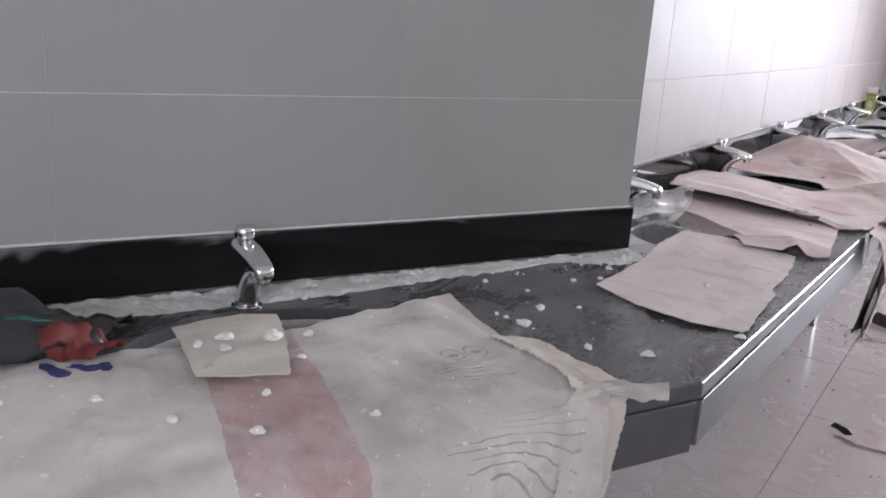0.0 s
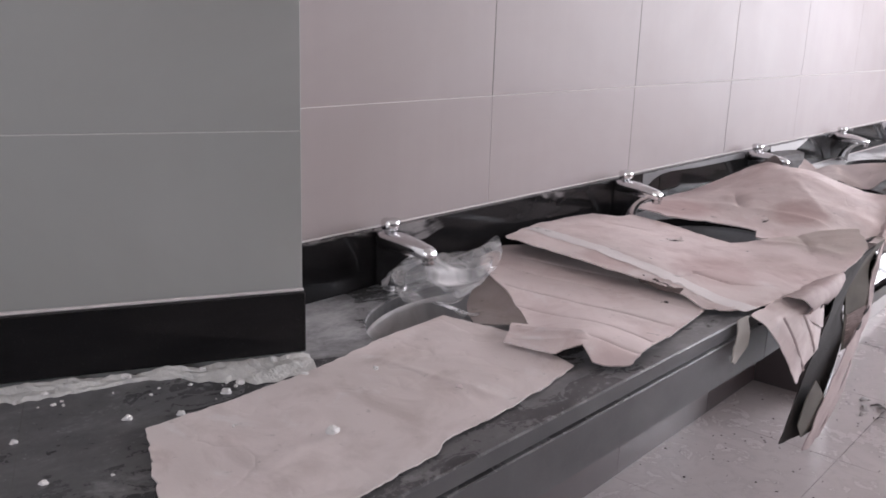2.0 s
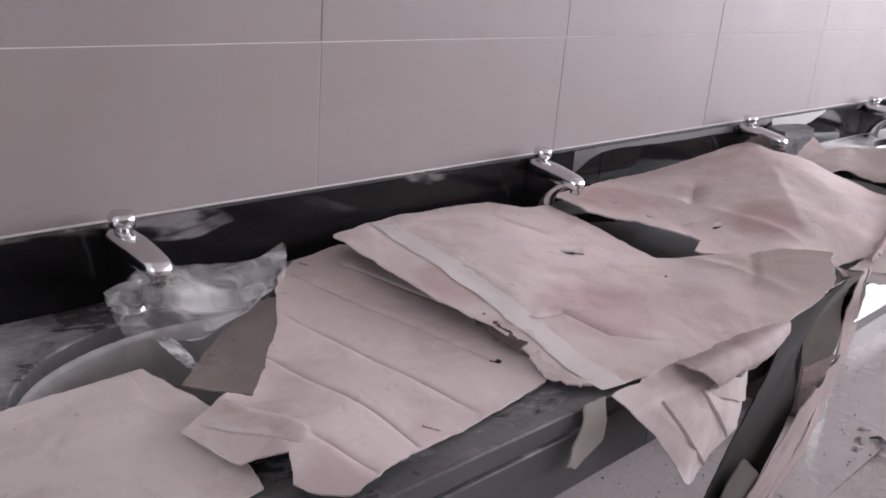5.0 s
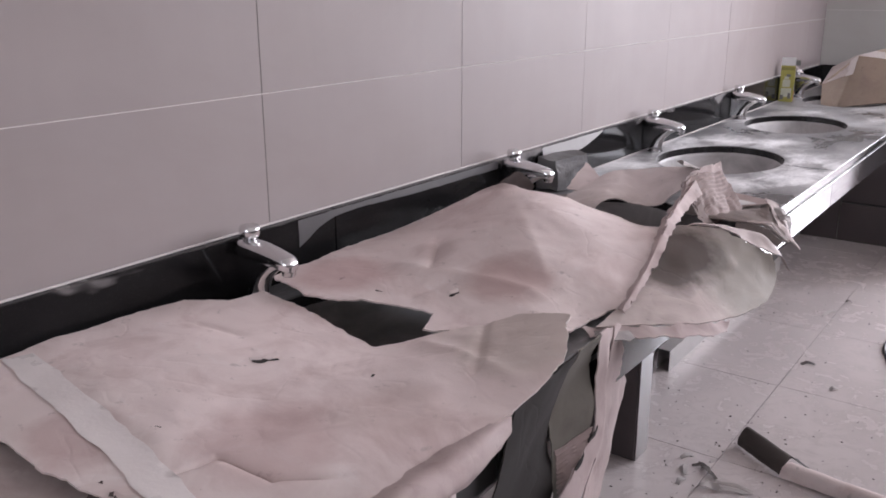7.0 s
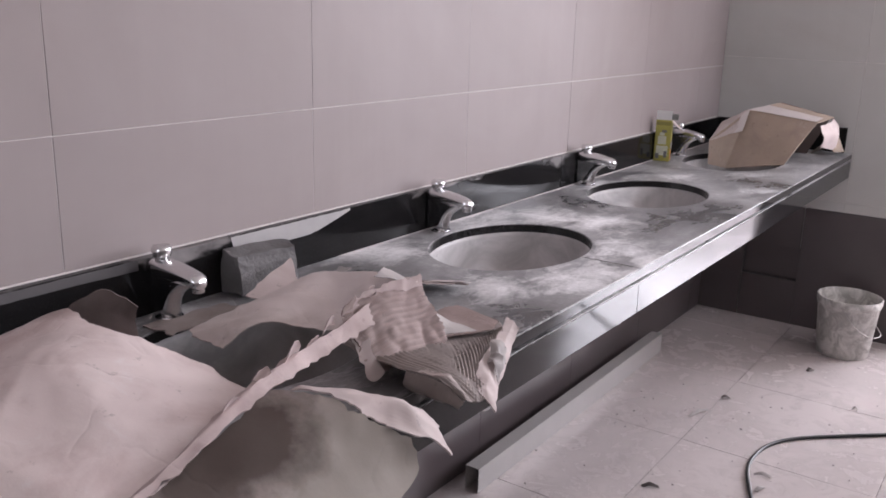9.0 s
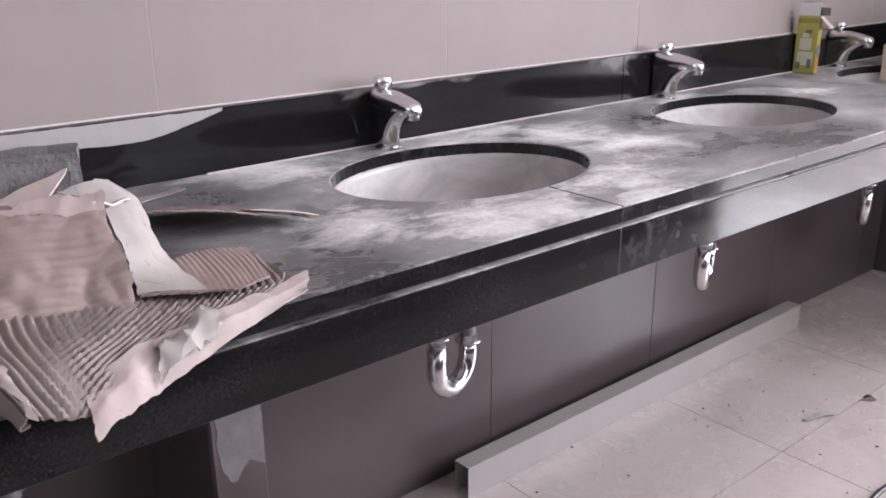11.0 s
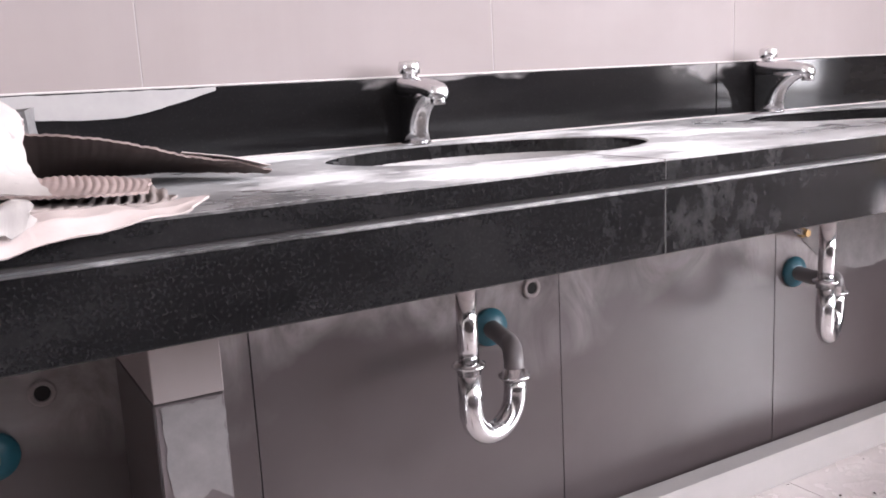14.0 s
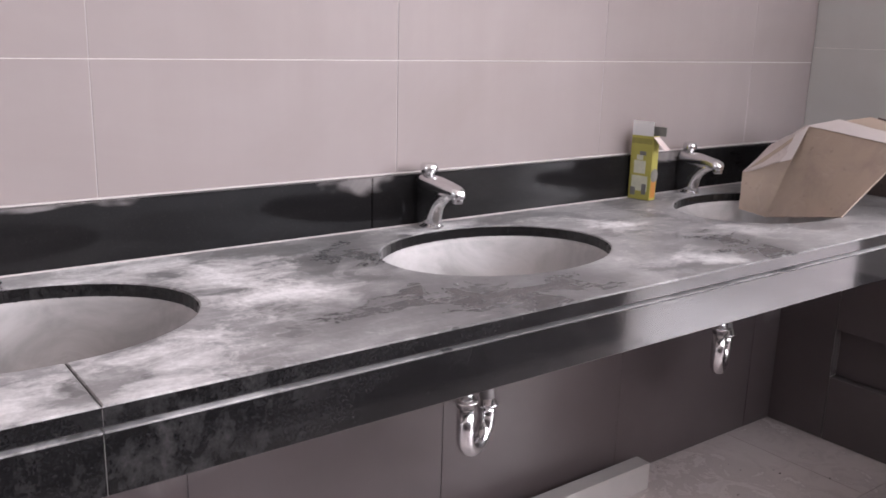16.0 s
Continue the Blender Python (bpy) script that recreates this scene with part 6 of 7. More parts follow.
s7 = Sheet([(-0.050, -1.722, T + 0.040), (-0.036, -1.606, T + 0.036), (0.004, -1.570, T + 0.036), (0.101, -1.649, T + 0.038), (0.170, -1.720, T + 0.040), (0.096, -1.806, T + 0.040)], [(0.05, -1.68, T + 0.048)], jag=0.003, wrinkle=0.003, seed=6.4)
s7.build("cardboard_sheet", CARD_EDGE, "small dusty cardboard piece lying on the printed carton")

def rag_line(*pts):
    return wing_line(*[(u + 0.040, v - 0.055, z - 0.012) for u, v, z in pts])


rag = thing("rag_bundle", "dark bundle of black plastic and coloured rags", "rags")
loft("black_plastic", [wing_line((0.09, -1.75, T + 0.01), (0.10, -1.50, T + 0.02), (0.12, -1.25, T + 0.02), (0.15, -1.12, T + 0.01)), wing_line((0.16, -1.75, T + 0.13), (0.17, -1.52, T + 0.12), (0.20, -1.32, T + 0.085), (0.22, -1.14, T + 0.03)), wing_line((0.25, -1.75, T + 0.13), (0.27, -1.52, T + 0.11), (0.28, -1.36, T + 0.090), (0.27, -1.18, T + 0.045)), wing_line((0.34, -1.75, T + 0.06), (0.35, -1.54, T + 0.055), (0.345, -1.36, T + 0.05), (0.31, -1.20, T + 0.03))], DARK_PLASTIC, rag, "crumpled black plastic", (9, 7), sharp=False, wrinkle=0.022, jag=0.01, seed=3.3, thick=0)
loft("red_rag", [rag_line((0.232, -1.235, T + 0.076), (0.240, -1.19, T + 0.070), (0.232, -1.13, T + 0.048)), rag_line((0.262, -1.225, T + 0.074), (0.272, -1.185, T + 0.066), (0.255, -1.13, T + 0.044)), rag_line((0.295, -1.20, T + 0.052), (0.298, -1.165, T + 0.046), (0.278, -1.125, T + 0.034))], RED_CLOTH, rag, "red rag", (12, 10), sharp=False, wrinkle=0.024, jag=0.010, seed=5.2, thick=0.0015)
loft("blue_rag", [rag_line((0.300, -1.215, T + 0.058), (0.306, -1.18, T + 0.054), (0.306, -1.14, T + 0.046)), rag_line((0.335, -1.205, T + 0.044), (0.338, -1.175, T + 0.042), (0.330, -1.135, T + 0.036))], BLUE_CLOTH, rag, "blue rag", (12, 10), sharp=False, wrinkle=0.020, jag=0.008, seed=7.1, thick=0.0015)
loft("green_rag", [rag_line((0.215, -1.30, T + 0.100), (0.225, -1.24, T + 0.092), (0.225, -1.19, T + 0.080)), rag_line((0.232, -1.30, T + 0.098), (0.238, -1.24, T + 0.092), (0.238, -1.19, T + 0.080))], GREEN_CLOTH, rag, "green rag", (6, 4), sharp=False, wrinkle=0.008, jag=0.006, seed=2.1, thick=0.0015)

# crust of mortar along the foot of the angled wall's upstand
bm = bmesh.new()
rows = []
rnd = random.Random(5)
steps = 330
for i in range(steps + 1):
    v = -1.45 + 1.455 * i / steps
    w = 0.022 + 0.050 * min(1.0, max(0.0, (-v - 0.25) / 0.5)) + 0.05 * max(0.0, 1 - abs(v + 0.06) / 0.15) + 0.022 * noise.noise(Vector((v * 7, 1, 0))) + 0.012 * noise.noise(Vector((v * 41, 7, 0)))
    row = []
    for j in range(7):
        s = j / 6
        z = (0.007 * (1 - s) ** 0.7 + 0.0015) * (1 + 0.9 * noise.noise(Vector((v * 23, s * 3, 2))) + 0.4 * noise.noise(Vector((v * 90, s * 9, 2)))) if j < 6 else 0.0005
        row.append(WING @ Vector((0.0135 + w * s + 0.003 * noise.noise(Vector((v * 80, s * 9, 4))), v, T + z)))
    rows.append(row)
vs = [[bm.verts.new(p) for p in r] for r in rows]
for a, b in zip(vs, vs[1:]):
    for k in range(6):
        bm.faces.new((a[k], b[k], b[k + 1], a[k + 1]))
tagged(part("mortar_crust", bm, CEMENT, None, smooth=False), "rough pale mortar crust along the foot of the upstand", "mortar", kind="stuff")


# ---- loose plaster chips ----
def chip_mesh(seed):
    r = random.Random(seed)
    bm = bmesh.new()
    bmesh.ops.create_icosphere(bm, subdivisions=2, radius=1.0)
    for v in bm.verts:
        v.co *= 1 + 0.30 * noise.noise(v.co * 4.5 + Vector((0, seed, 0))) + 0.55 * noise.noise(v.co * 1.6 + Vector((seed * 3.1, 0, 0)))
        v.co.z = max(v.co.z * 0.62, -0.35)
        v.co.x *= 1.25
    return mesh("plaster_chip", bm, CHIP)


chips = [chip_mesh(k) for k in range(5)]


def chip(x, y, z, size, k):
    ob = new("plaster_chip", chips[k % 5])
    size *= 0.68
    ob.matrix_world = pose(x, y, z + size * 0.33, 0, 0, k * 67) @ Matrix.Diagonal((size, size, size, 1))
    tagged(ob, "white broken plaster chip in the dust", "plaster chip", "plaster chips")


rnd = random.Random(11)
for k in range(26):
    u, v = rnd.uniform(0.06, 0.55), rnd.uniform(-0.60, -0.02)
    p = WING @ Vector((u, v, 0))
    if p.x > FRONT - 0.03 or (u > 0.2 and v > -0.3 and k % 3):
        continue
    chip(p.x, p.y, T, rnd.choice((0.0018, 0.002, 0.0025, 0.003)), k)
for k, (u, v, s) in enumerate([(0.33, -0.99, 0.014), (0.345, -0.93, 0.017), (0.365, -1.0, 0.010), (0.39, -0.955, 0.011), (0.34, -1.03, 0.010), (0.38, -0.90, 0.007), (0.42, -1.17, 0.011), (0.36, -1.36, 0.016), (0.40, -1.27, 0.012), (0.47, -0.98, 0.008), (0.50, -1.10, 0.009), (0.56, -1.02, 0.010), (0.57, -0.88, 0.008), (0.44, -0.79, 0.006), (0.35, -0.88, 0.009)]):
    p = WING @ Vector((u, v, 0))
    chip(p.x, p.y, T + (0.046 if u < 0.37 and -1.06 < v < -0.86 else 0.026), s, k + 3)
for k in range(14):
    v = -1.35 + 0.1 * k
    p = WING @ Vector((rnd.uniform(0.02, 0.055), v, 0))
    chip(p.x, p.y, T + 0.008, rnd.uniform(0.005, 0.010), k + 40)
for k in range(34):
    v = rnd.uniform(-0.9, 0.02)
    p = WING @ Vector((0.02 + abs(rnd.gauss(0, 0.045)), v, 0))
    chip(p.x, p.y, T + 0.001, rnd.choice((0.002, 0.003, 0.004, 0.009)), k + 60)
for k in range(26):
    p = WING @ Vector((rnd.uniform(0.03, 0.22), rnd.uniform(-0.16, 0.06), 0))
    if p.x > 0.03:
        chip(p.x, p.y, T, rnd.choice((0.0015, 0.002, 0.003, 0.004, 0.009)), k + 7)
for k, (u, v, size) in enumerate([(0.318, -0.489, 0.016), (0.259, -0.415, 0.011), (0.437, -0.452, 0.010), (0.496, -0.381, 0.013), (0.095, -0.426, 0.008), (0.169, -0.379, 0.006), (0.276, -0.498, 0.006), (0.257, -0.505, 0.006), (0.491, -0.172, 0.010), (0.277, -0.344, 0.006), (0.144, -0.254, 0.008), (0.149, -0.191, 0.007)]):
    p = WING @ Vector((u, v, 0))
    chip(p.x, p.y, T, size, k)
chip(0.43, -0.83, T + 0.010, 0.011, 4)
chip(0.33, -0.66, T + 0.012, 0.006, 2)

# ---- block, cartons, bucket, channel, hose ----
bm = bmesh.new()
bmesh.ops.create_cube(bm, size=1.0, matrix=Matrix.Diagonal((0.075, 0.135, 0.085, 1)))
bmesh.ops.subdivide_edges(bm, edges=bm.edges, cuts=6, use_grid_fill=True)
for v in bm.verts:
    e = max(abs(v.co.x) / 0.0375, 0) + abs(v.co.y) / 0.0675 + abs(v.co.z) / 0.0425
    v.co *= 1 - 0.05 * max(0, e - 2.2)
    v.co += Vector((noise.noise(v.co * 22), noise.noise(v.co * 22 + Vector((5, 0, 0))), noise.noise(v.co * 22 + Vector((0, 5, 0))))) * 0.007
    if v.co.z > 0.02:
        v.co.x *= 0.86
low = min(v.co.z for v in bm.verts)
block = part("concrete_block", bm, BLOCK, None, smooth=False)
block.matrix_world = pose(0.060, 1.578, T - low + 0.0005, 0, 0, -10)
tagged(block, "broken grey concrete block against the black upstand", "block")

# upright printed carton with open flaps
YELLOW = plain("yellow_print", (0.42, 0.385, 0.085), 0.5, vary=0.12, scale=30)
PALE_PRINT = plain("pale_print", (0.62, 0.63, 0.50), 0.5, vary=0.25, scale=60)
GREY_PRINT = plain("grey_print", (0.17, 0.17, 0.16), 0.5, vary=0.4, scale=60)
ORANGE_PRINT = plain("orange_print", (0.50, 0.22, 0.05), 0.5, vary=0.2)
OLIVE_PRINT = plain("olive_print", (0.27, 0.25, 0.06), 0.5, vary=0.3, scale=80)
WHITE_CARD = plain("white_card", (0.74, 0.74, 0.73), 0.55, vary=0.05)
cx, cy = 0.050, 3.715
carton = thing("product_carton", "tall yellow printed carton with open white and brown flaps", "carton", pose(cx, cy, T + 0.001, 0, 0, 10))
hx, hy, H = 0.030, 0.015, 0.160
bm = bmesh.new()
for a in ((-hx, hx, -hy, -hy + 0.0012), (-hx, hx, hy - 0.0012, hy), (-hx, -hx + 0.0012, -hy, hy), (hx - 0.0012, hx, -hy, hy)):
    box(bm, a[0], a[1], a[2], a[3], 0, H)
box(bm, -hx, hx, -hy, hy, 0, 0.0012)
part("body", bm, YELLOW, carton)
part("front_flap", boxed(-hx + 0.001, hx - 0.001, -hy, -hy + 0.0012, H + 0.0005, H + 0.036), WHITE_CARD, carton, "white flap standing up")
bm = boxed(0, 0.045, -hy + 0.002, hy - 0.002, -0.0006, 0.0006)
bmesh.ops.transform(bm, matrix=Matrix.Translation((hx, 0, H - 0.002)) @ pose(0, 0, 0, 0, 42, 0), verts=bm.verts)
part("side_flap", bm, CARD, carton, "bent brown flap")
bm = boxed(-hx + 0.002, hx + 0.018, hy - 0.001, hy + 0.0002, H, H + 0.022)
part("back_flap", bm, GREY_PRINT, carton, "grey flap")
part("title_band", boxed(-hx + 0.001, hx - 0.001, -hy - 0.0009, -hy - 0.0001, H - 0.020, H - 0.006), OLIVE_PRINT, carton, "dull lettering band, illegible")
for x0, x1, z0, z1 in ((-0.018, 0.014, 0.066, 0.098), (-0.022, 0.022, 0.022, 0.060), (-0.012, 0.006, 0.100, 0.112)):
    part("picture", boxed(x0, x1, -hy - 0.0009, -hy - 0.0001, z0, z1), PALE_PRINT, carton, "pale printed picture")
for x0, x1, z0, z1 in ((-0.004, 0.014, 0.112, 0.122), (-0.024, -0.010, 0.010, 0.030), (0.008, 0.020, 0.014, 0.040)):
    part("print_bar", boxed(x0, x1, -hy - 0.0016, -hy - 0.0010, z0, z1), GREY_PRINT, carton)
part("side_print", boxed(hx + 0.0001, hx + 0.0008, -hy + 0.004, hy - 0.004, 0.006, 0.05), ORANGE_PRINT, carton, "orange corner print")
bm = lathe(bmesh.new(), [(0.017, 0), (0.017, 0.0006)], 20)
bmesh.ops.transform(bm, matrix=Matrix.Translation((hx + 0.0004, 0.002, 0.062)) @ pose(0, 0, 0, 0, 90, 0), verts=bm.verts)
part("side_badge", bm, GREY_PRINT, carton, "dark oval badge")

# opened box collapsed at the far end
A0, A1, B0 = (0.138, 4.010, 0.778), (0.205, 4.030, 0.766), (0.456, 3.945, T + 0.003)
C1, D1, E1, NOTCH = (0.257, 4.093, 1.005), (0.131, 4.018, 0.875), (0.536, 4.058, 0.982), (0.233, 4.042, 0.920)
carton_box = thing("cardboard_box", "opened tan cardboard box with taped flaps, slumped into a basin", "box")


def quad(name, a, b, c, d, material, label="", wrinkle=0.002, seed=1.0, thick=0.004, jag=0.001):
    return loft(name, [[a, tuple((np.array(a) + b) / 2), b], [d, tuple((np.array(d) + c) / 2), c]], material, carton_box, label, (6, 8), wrinkle=wrinkle, jag=jag, seed=seed, thick=thick)


quad("front_panel", A1, B0, E1, C1, CARD_TAN, seed=2)
quad("side_panel", A0, A1, C1, D1, CARD_TAN, seed=3)
quad("top_flap", (0.257, 4.096, 1.003), (0.536, 4.061, 0.980), (0.560, 4.230, 0.990), (0.340, 4.240, 1.030), CARD_TAN, seed=4)
# shade inside the box is put into the brown of these two panels
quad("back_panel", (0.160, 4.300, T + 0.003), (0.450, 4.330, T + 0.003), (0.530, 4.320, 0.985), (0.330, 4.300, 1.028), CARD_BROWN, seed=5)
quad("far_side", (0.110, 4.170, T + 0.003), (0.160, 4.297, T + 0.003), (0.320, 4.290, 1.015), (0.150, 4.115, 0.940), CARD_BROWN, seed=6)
quad("left_flap", D1, NOTCH, (0.257, 4.090, 1.007), (0.149, 4.112, 0.946), CARD_PALE, "pale folded flap", seed=7, wrinkle=0.004)
quad("tape", (0.257, 4.091, 1.008), (0.532, 4.054, 0.985), (0.548, 4.085, 0.999), (0.330, 4.107, 1.030), TAPE, "pale packing tape", seed=4, thick=0.001)
quad("tape", (0.224, 4.038, 0.912), (0.258, 4.032, 0.925), (0.264, 4.088, 1.009), (0.233, 4.080, 0.985), TAPE, "pale packing tape", seed=8, thick=0.001)
loft("inner_flap", [[(0.545, 4.055, 0.968), (0.560, 4.140, 0.975), (0.555, 4.230, 0.982)], [(0.565, 4.070, 0.925), (0.590, 4.150, 0.930), (0.585, 4.240, 0.928)], [(0.545, 4.100, 0.885), (0.570, 4.180, 0.868), (0.575, 4.260, 0.868)]], CARD, carton_box, "crumpled pink inner flap", (6, 5), sharp=False, wrinkle=0.010, jag=0.004, seed=5)
loft("cardboard_scrap", [[(0.46, 4.36, T + 0.004), (0.52, 4.34, T + 0.05), (0.56, 4.33, T + 0.02)], [(0.47, 4.46, T + 0.004), (0.535, 4.45, T + 0.075), (0.575, 4.44, T + 0.012)]], CARD_TAN, None, "tan cardboard offcut bent against the end upstand", (7, 4), wrinkle=0.003, jag=0.003, category="cardboard", group="torn scraps")

# plaster bucket on the floor by the end wall
bx, by = 0.712, 4.275
bucket = thing("plaster_bucket", "white plastic bucket caked with dried plaster", "bucket", pose(bx, by, 0.001))
BUCKET = Nodes("plaster_caked_plastic")
_c = BUCKET.mix(BUCKET.ramp(BUCKET.noise(16, 6, 0.7, warp=1.0), [(0.42, 0.0), (0.6, 1.0)]), (0.40, 0.385, 0.36), (0.66, 0.64, 0.61))
BUCKET.bump(BUCKET.noise(30, 6, 0.7), 0.9, 0.006)
BUCKET = BUCKET.done(_c, 0.75)
bm = bmesh.new()
lathe(bm, [(0.100, 0.0), (0.104, 0.003), (0.121, 0.215), (0.1235, 0.216), (0.126, 0.222), (0.1285, 0.232), (0.1285, 0.252), (0.125, 0.254), (0.1215, 0.252), (0.118, 0.215), (0.099, 0.03), (0.06, 0.028), (0.01, 0.028)], 40)
part("shell", bm, BUCKET, bucket, smooth=True)
part("handle", tube(bmesh.new(), curve_points([(0.0, -0.130, 0.225), (0.05, -0.128, 0.165), (0.105, -0.085, 0.118), (0.138, 0.0, 0.105), (0.105, 0.085, 0.118), (0.05, 0.128, 0.165), (0.0, 0.130, 0.225)]), 0.0018, 8), ZINC, bucket, "thin wire handle", smooth=True)
bm = lathe(bmesh.new(), [(0.112, 0.135), (0.111, 0.139), (0.06, 0.142), (0.005, 0.145)], 32)
part("dried_plaster", bm, CEMENT, bucket, "dried plaster in the bucket")

# zinc channel lying along the wall
ch = thing("metal_channel", "grey galvanised metal channel lying along the wall foot", "metal channel", pose(0.058, 2.365, 0.0008, 0, 0, 0.4))
part("top_web", boxed(0.0, 0.046, 0.0, 1.425, 0.0768, 0.0782), ZINC, ch)
part("front_flange", boxed(0.0446, 0.046, 0.0, 1.425, 0.0, 0.0766), ZINC, ch)
part("back_flange", boxed(0.0, 0.0014, 0.0, 1.425, 0.0, 0.0766), ZINC, ch)

# black cable on the floor
cable_line = curve_points([(2.6, 4.55, 0.006), (1.8, 4.22, 0.006), (1.40, 3.93, 0.006), (1.211, 3.758, 0.006), (1.078, 3.600, 0.006), (0.885, 3.425, 0.006), (0.760, 3.300, 0.006), (0.704, 3.194, 0.006), (0.690, 3.080, 0.006), (0.703, 2.985, 0.006), (0.740, 2.880, 0.006), (0.790, 2.760, 0.006), (0.888, 2.537, 0.006), (0.985, 2.320, 0.006), (1.13, 2.05, 0.006), (1.45, 1.80, 0.006), (2.0, 1.62, 0.006)], 8)
cable = part("cable", tube(bmesh.new(), cable_line, 0.0060, 10), RUBBER, None, smooth=True)
tagged(cable, "black rubber cable lying in a loop on the floor", "cable")

# rolled offcut and litter on the floor
roll = thing("cardboard_roll", "split rolled cardboard offcut lying on the floor", "cardboard")
# the roll's shaded side is put into the dark brown of this half
loft("curled_half", [[(0.476, 1.985, 0.004), (0.553, 1.930, 0.004), (0.632, 1.880, 0.004)], [(0.474, 1.992, 0.026), (0.552, 1.940, 0.026), (0.630, 1.892, 0.024)], [(0.486, 2.020, 0.050), (0.562, 1.972, 0.048), (0.642, 1.928, 0.042)], [(0.500, 2.032, 0.040), (0.575, 1.985, 0.038), (0.652, 1.940, 0.034)]], CARD_SHADE_BROWN, roll, "", (7, 6), sharp=False, wrinkle=0.0015, jag=0.002, thick=0.004)
loft("tube_half", [[(0.628, 1.872, 0.004), (0.750, 1.856, 0.004), (0.930, 1.835, 0.004)], [(0.632, 1.886, 0.030), (0.752, 1.870, 0.030), (0.930, 1.850, 0.030)], [(0.648, 1.912, 0.036), (0.765, 1.896, 0.036), (0.940, 1.876, 0.034)], [(0.668, 1.940, 0.004), (0.780, 1.924, 0.004), (0.950, 1.900, 0.004)]], CARD, roll, "paler tube end", (7, 6), sharp=False, wrinkle=0.002, jag=0.002, thick=0.004)
loft("torn_lip", [[(0.640, 1.930, 0.043), (0.664, 1.922, 0.040), (0.690, 1.912, 0.037)], [(0.652, 1.944, 0.036), (0.676, 1.936, 0.030), (0.700, 1.924, 0.028)]], CARD_DARK, roll, "dark torn lip", (6, 4), wrinkle=0.003, jag=0.004, seed=2.2, thick=0.0015)
loft("cardboard_scrap", [[(0.560, 0.560, 0.004), (0.640, 0.530, 0.008), (0.760, 0.540, 0.004)], [(0.600, 0.640, 0.006), (0.670, 0.625, 0.030), (0.770, 0.625, 0.010)]], CARD, None, "torn pink cardboard piece on the floor", (7, 5), wrinkle=0.004, jag=0.006, category="cardboard", group="torn scraps")
loft("cardboard_scrap", [[(0.535, 0.625, 0.003), (0.575, 0.585, 0.010), (0.612, 0.560, 0.004)], [(0.548, 0.632, 0.018), (0.590, 0.595, 0.022), (0.622, 0.572, 0.010)]], CARD_DARK, None, "small dark scrap on the floor", (5, 4), wrinkle=0.003, jag=0.004, category="cardboard", group="torn scraps")
loft("wrapper", [[(0.455, 1.690, 0.003), (0.480, 1.685, 0.016), (0.515, 1.700, 0.004)], [(0.460, 1.715, 0.004), (0.485, 1.712, 0.022), (0.520, 1.722, 0.006)]], PAPER, None, "crumpled white wrapper on the floor", (6, 5), wrinkle=0.010, jag=0.006, category="litter", group="floor litter")
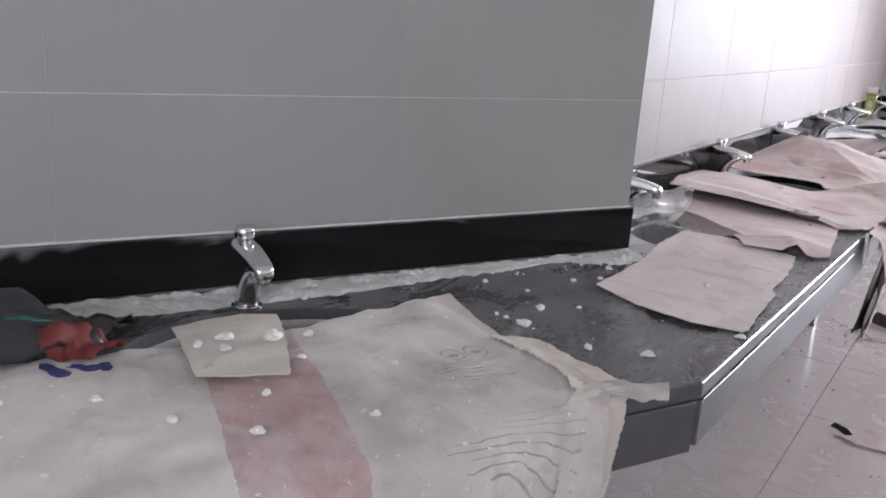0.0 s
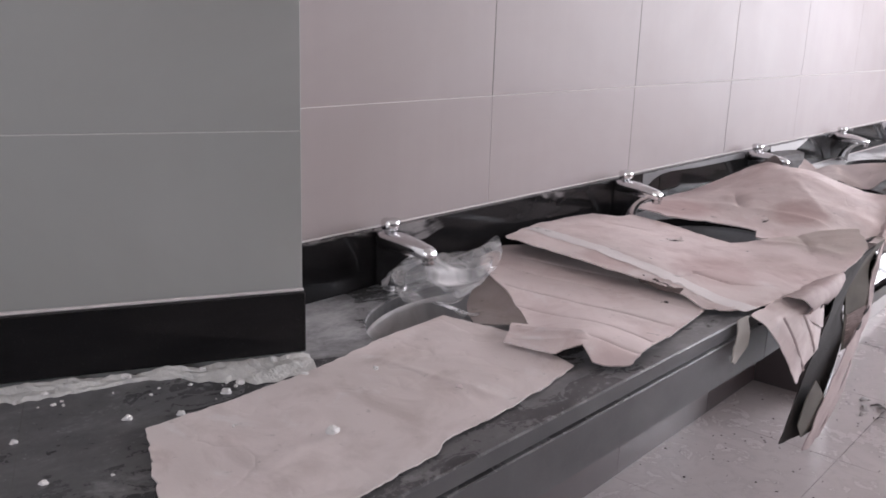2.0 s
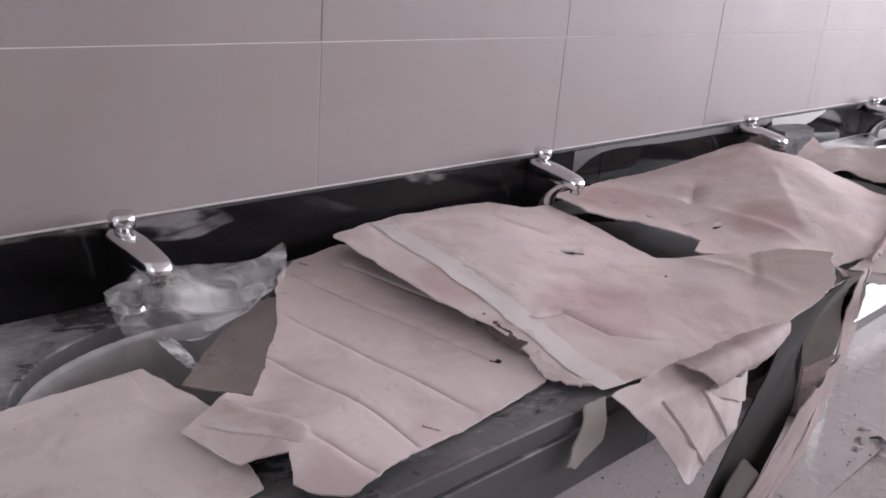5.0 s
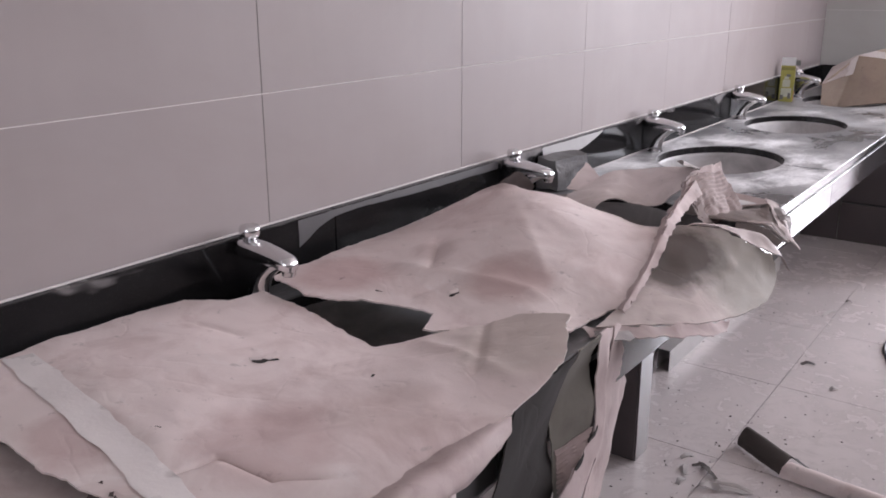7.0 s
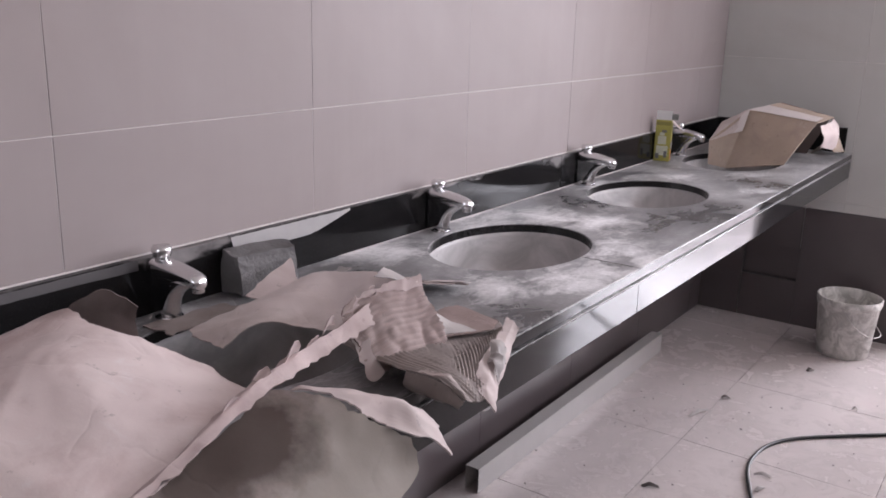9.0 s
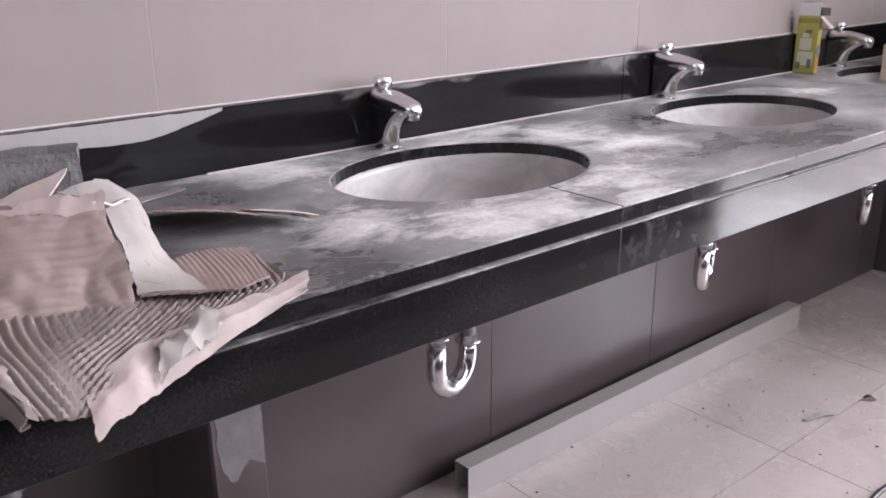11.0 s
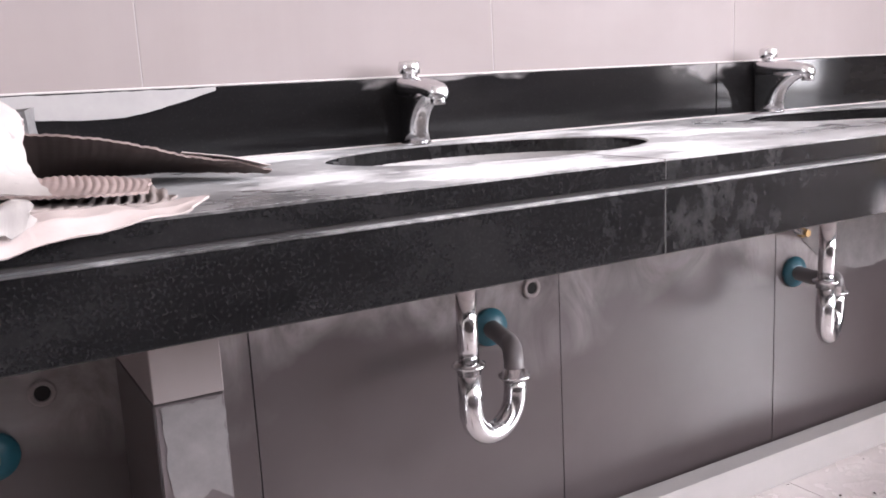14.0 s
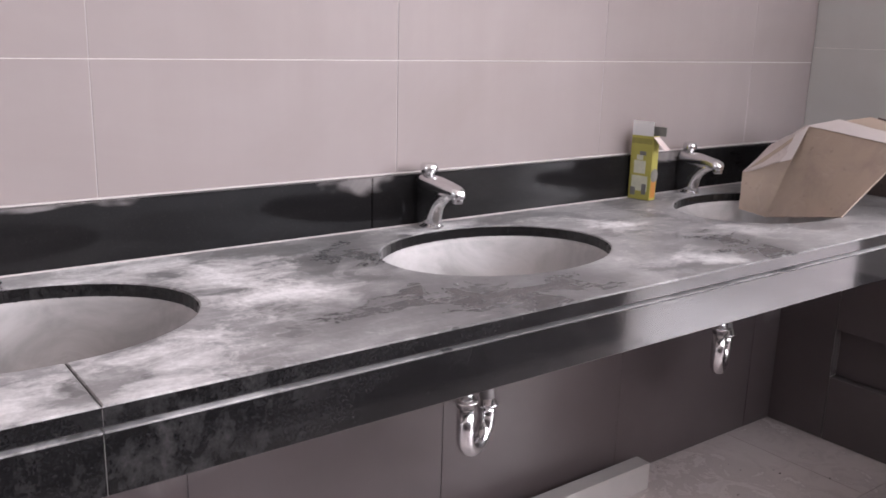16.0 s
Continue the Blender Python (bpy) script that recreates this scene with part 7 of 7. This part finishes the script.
for k, (x, y, a, l) in enumerate([(0.434, 3.30, 70, 0.10), (0.494, 2.715, 30, 0.05), (0.747, 2.99, 15, 0.05), (0.765, 2.90, 80, 0.045), (0.655, 3.97, 60, 0.03), (0.878, 3.69, 10, 0.02), (0.535, 1.72, 20, 0.09), (0.47, 3.49, 40, 0.03), (0.62, 2.55, 55, 0.03), (0.400, 1.76, 110, 0.06), (0.43, 1.80, 20, 0.05), (0.375, 1.83, 60, 0.045), (0.545, 1.745, 5, 0.10), (0.46, 1.78, 145, 0.07), (0.41, 1.69, 80, 0.035)]):
    m = pose(x, y, 0, 0, 0, a)
    loft("paper_shred", [[tuple(m @ Vector((-l / 2, -0.006, 0.003))), tuple(m @ Vector((0, -0.004, 0.008))), tuple(m @ Vector((l / 2, -0.007, 0.003)))], [tuple(m @ Vector((-l / 2, 0.006, 0.004))), tuple(m @ Vector((0, 0.008, 0.012))), tuple(m @ Vector((l / 2, 0.004, 0.004)))]], (PAPER, CARD_SHADE_BROWN, PAPER)[k % 3], None, "small torn shred lying on the dusty floor", (4, 3), wrinkle=0.004, jag=0.003, seed=k, thick=0.001, category="litter", group="floor litter")
GRIT = plain("dark_grit", (0.10, 0.085, 0.08), 0.95, vary=0.5, scale=30)
bm = bmesh.new()
rnd = random.Random(21)
for k in range(520):
    c = rnd.choice([(0.50, 1.75, 0.22), (0.48, 1.95, 0.30), (0.75, 0.62, 0.30), (0.6, 3.3, 0.5), (0.9, 2.9, 0.5), (0.25, 3.4, 0.35), (0.15, 1.05, 0.16), (1.0, 1.6, 0.5)])
    x, y = rnd.gauss(c[0], c[2]), rnd.gauss(c[1], c[2])
    if x < 0.02 or (y > END - 0.02 and x < END_X + 0.02) or y < -0.3:
        continue
    s = rnd.uniform(0.0012, 0.0045)
    a, b = rnd.uniform(0, 6.28), rnd.uniform(0.5, 1.4)
    base = [bm.verts.new((x + s * b * math.cos(a + t), y + s * math.sin(a + t) / b, 0.0003)) for t in (0, 1.6, 3.1, 4.6)]
    top = bm.verts.new((x + s * 0.2, y - s * 0.1, s * rnd.uniform(0.5, 1.1)))
    for i in range(4):
        bm.faces.new((base[i], base[(i + 1) % 4], top))
tagged(part("floor_grit", bm, GRIT, None), "dark grit and crumbs strewn over the floor", "grit", kind="stuff")

# recessed electrical box high on the end wall
eb = thing("electrical_box", "open metal electrical box set in the end wall", "electrical box", pose(0.845, END - 0.004, 1.342))
bm = bmesh.new()
for a in ((-0.042, 0.042, 0.036, 0.042), (-0.042, 0.042, -0.042, -0.036), (-0.042, -0.036, -0.036, 0.036), (0.036, 0.042, -0.036, 0.036)):
    box(bm, a[0], a[1], -0.004, 0.0, a[2], a[3], bevel=0.001)
part("rim", bm, DARK, eb, "dark metal rim")
part("back", boxed(-0.036, 0.036, -0.001, 0.0, -0.036, 0.036), GREY_PRINT, eb)
bm = lathe(bmesh.new(), [(0.020, 0), (0.020, 0.010), (0.012, 0.014)], 18)
bmesh.ops.transform(bm, matrix=pose(0.006, -0.001, -0.004, 90, 0, 0), verts=bm.verts)
part("knockout", bm, WHITE_CARD, eb, "pale plastic plug")
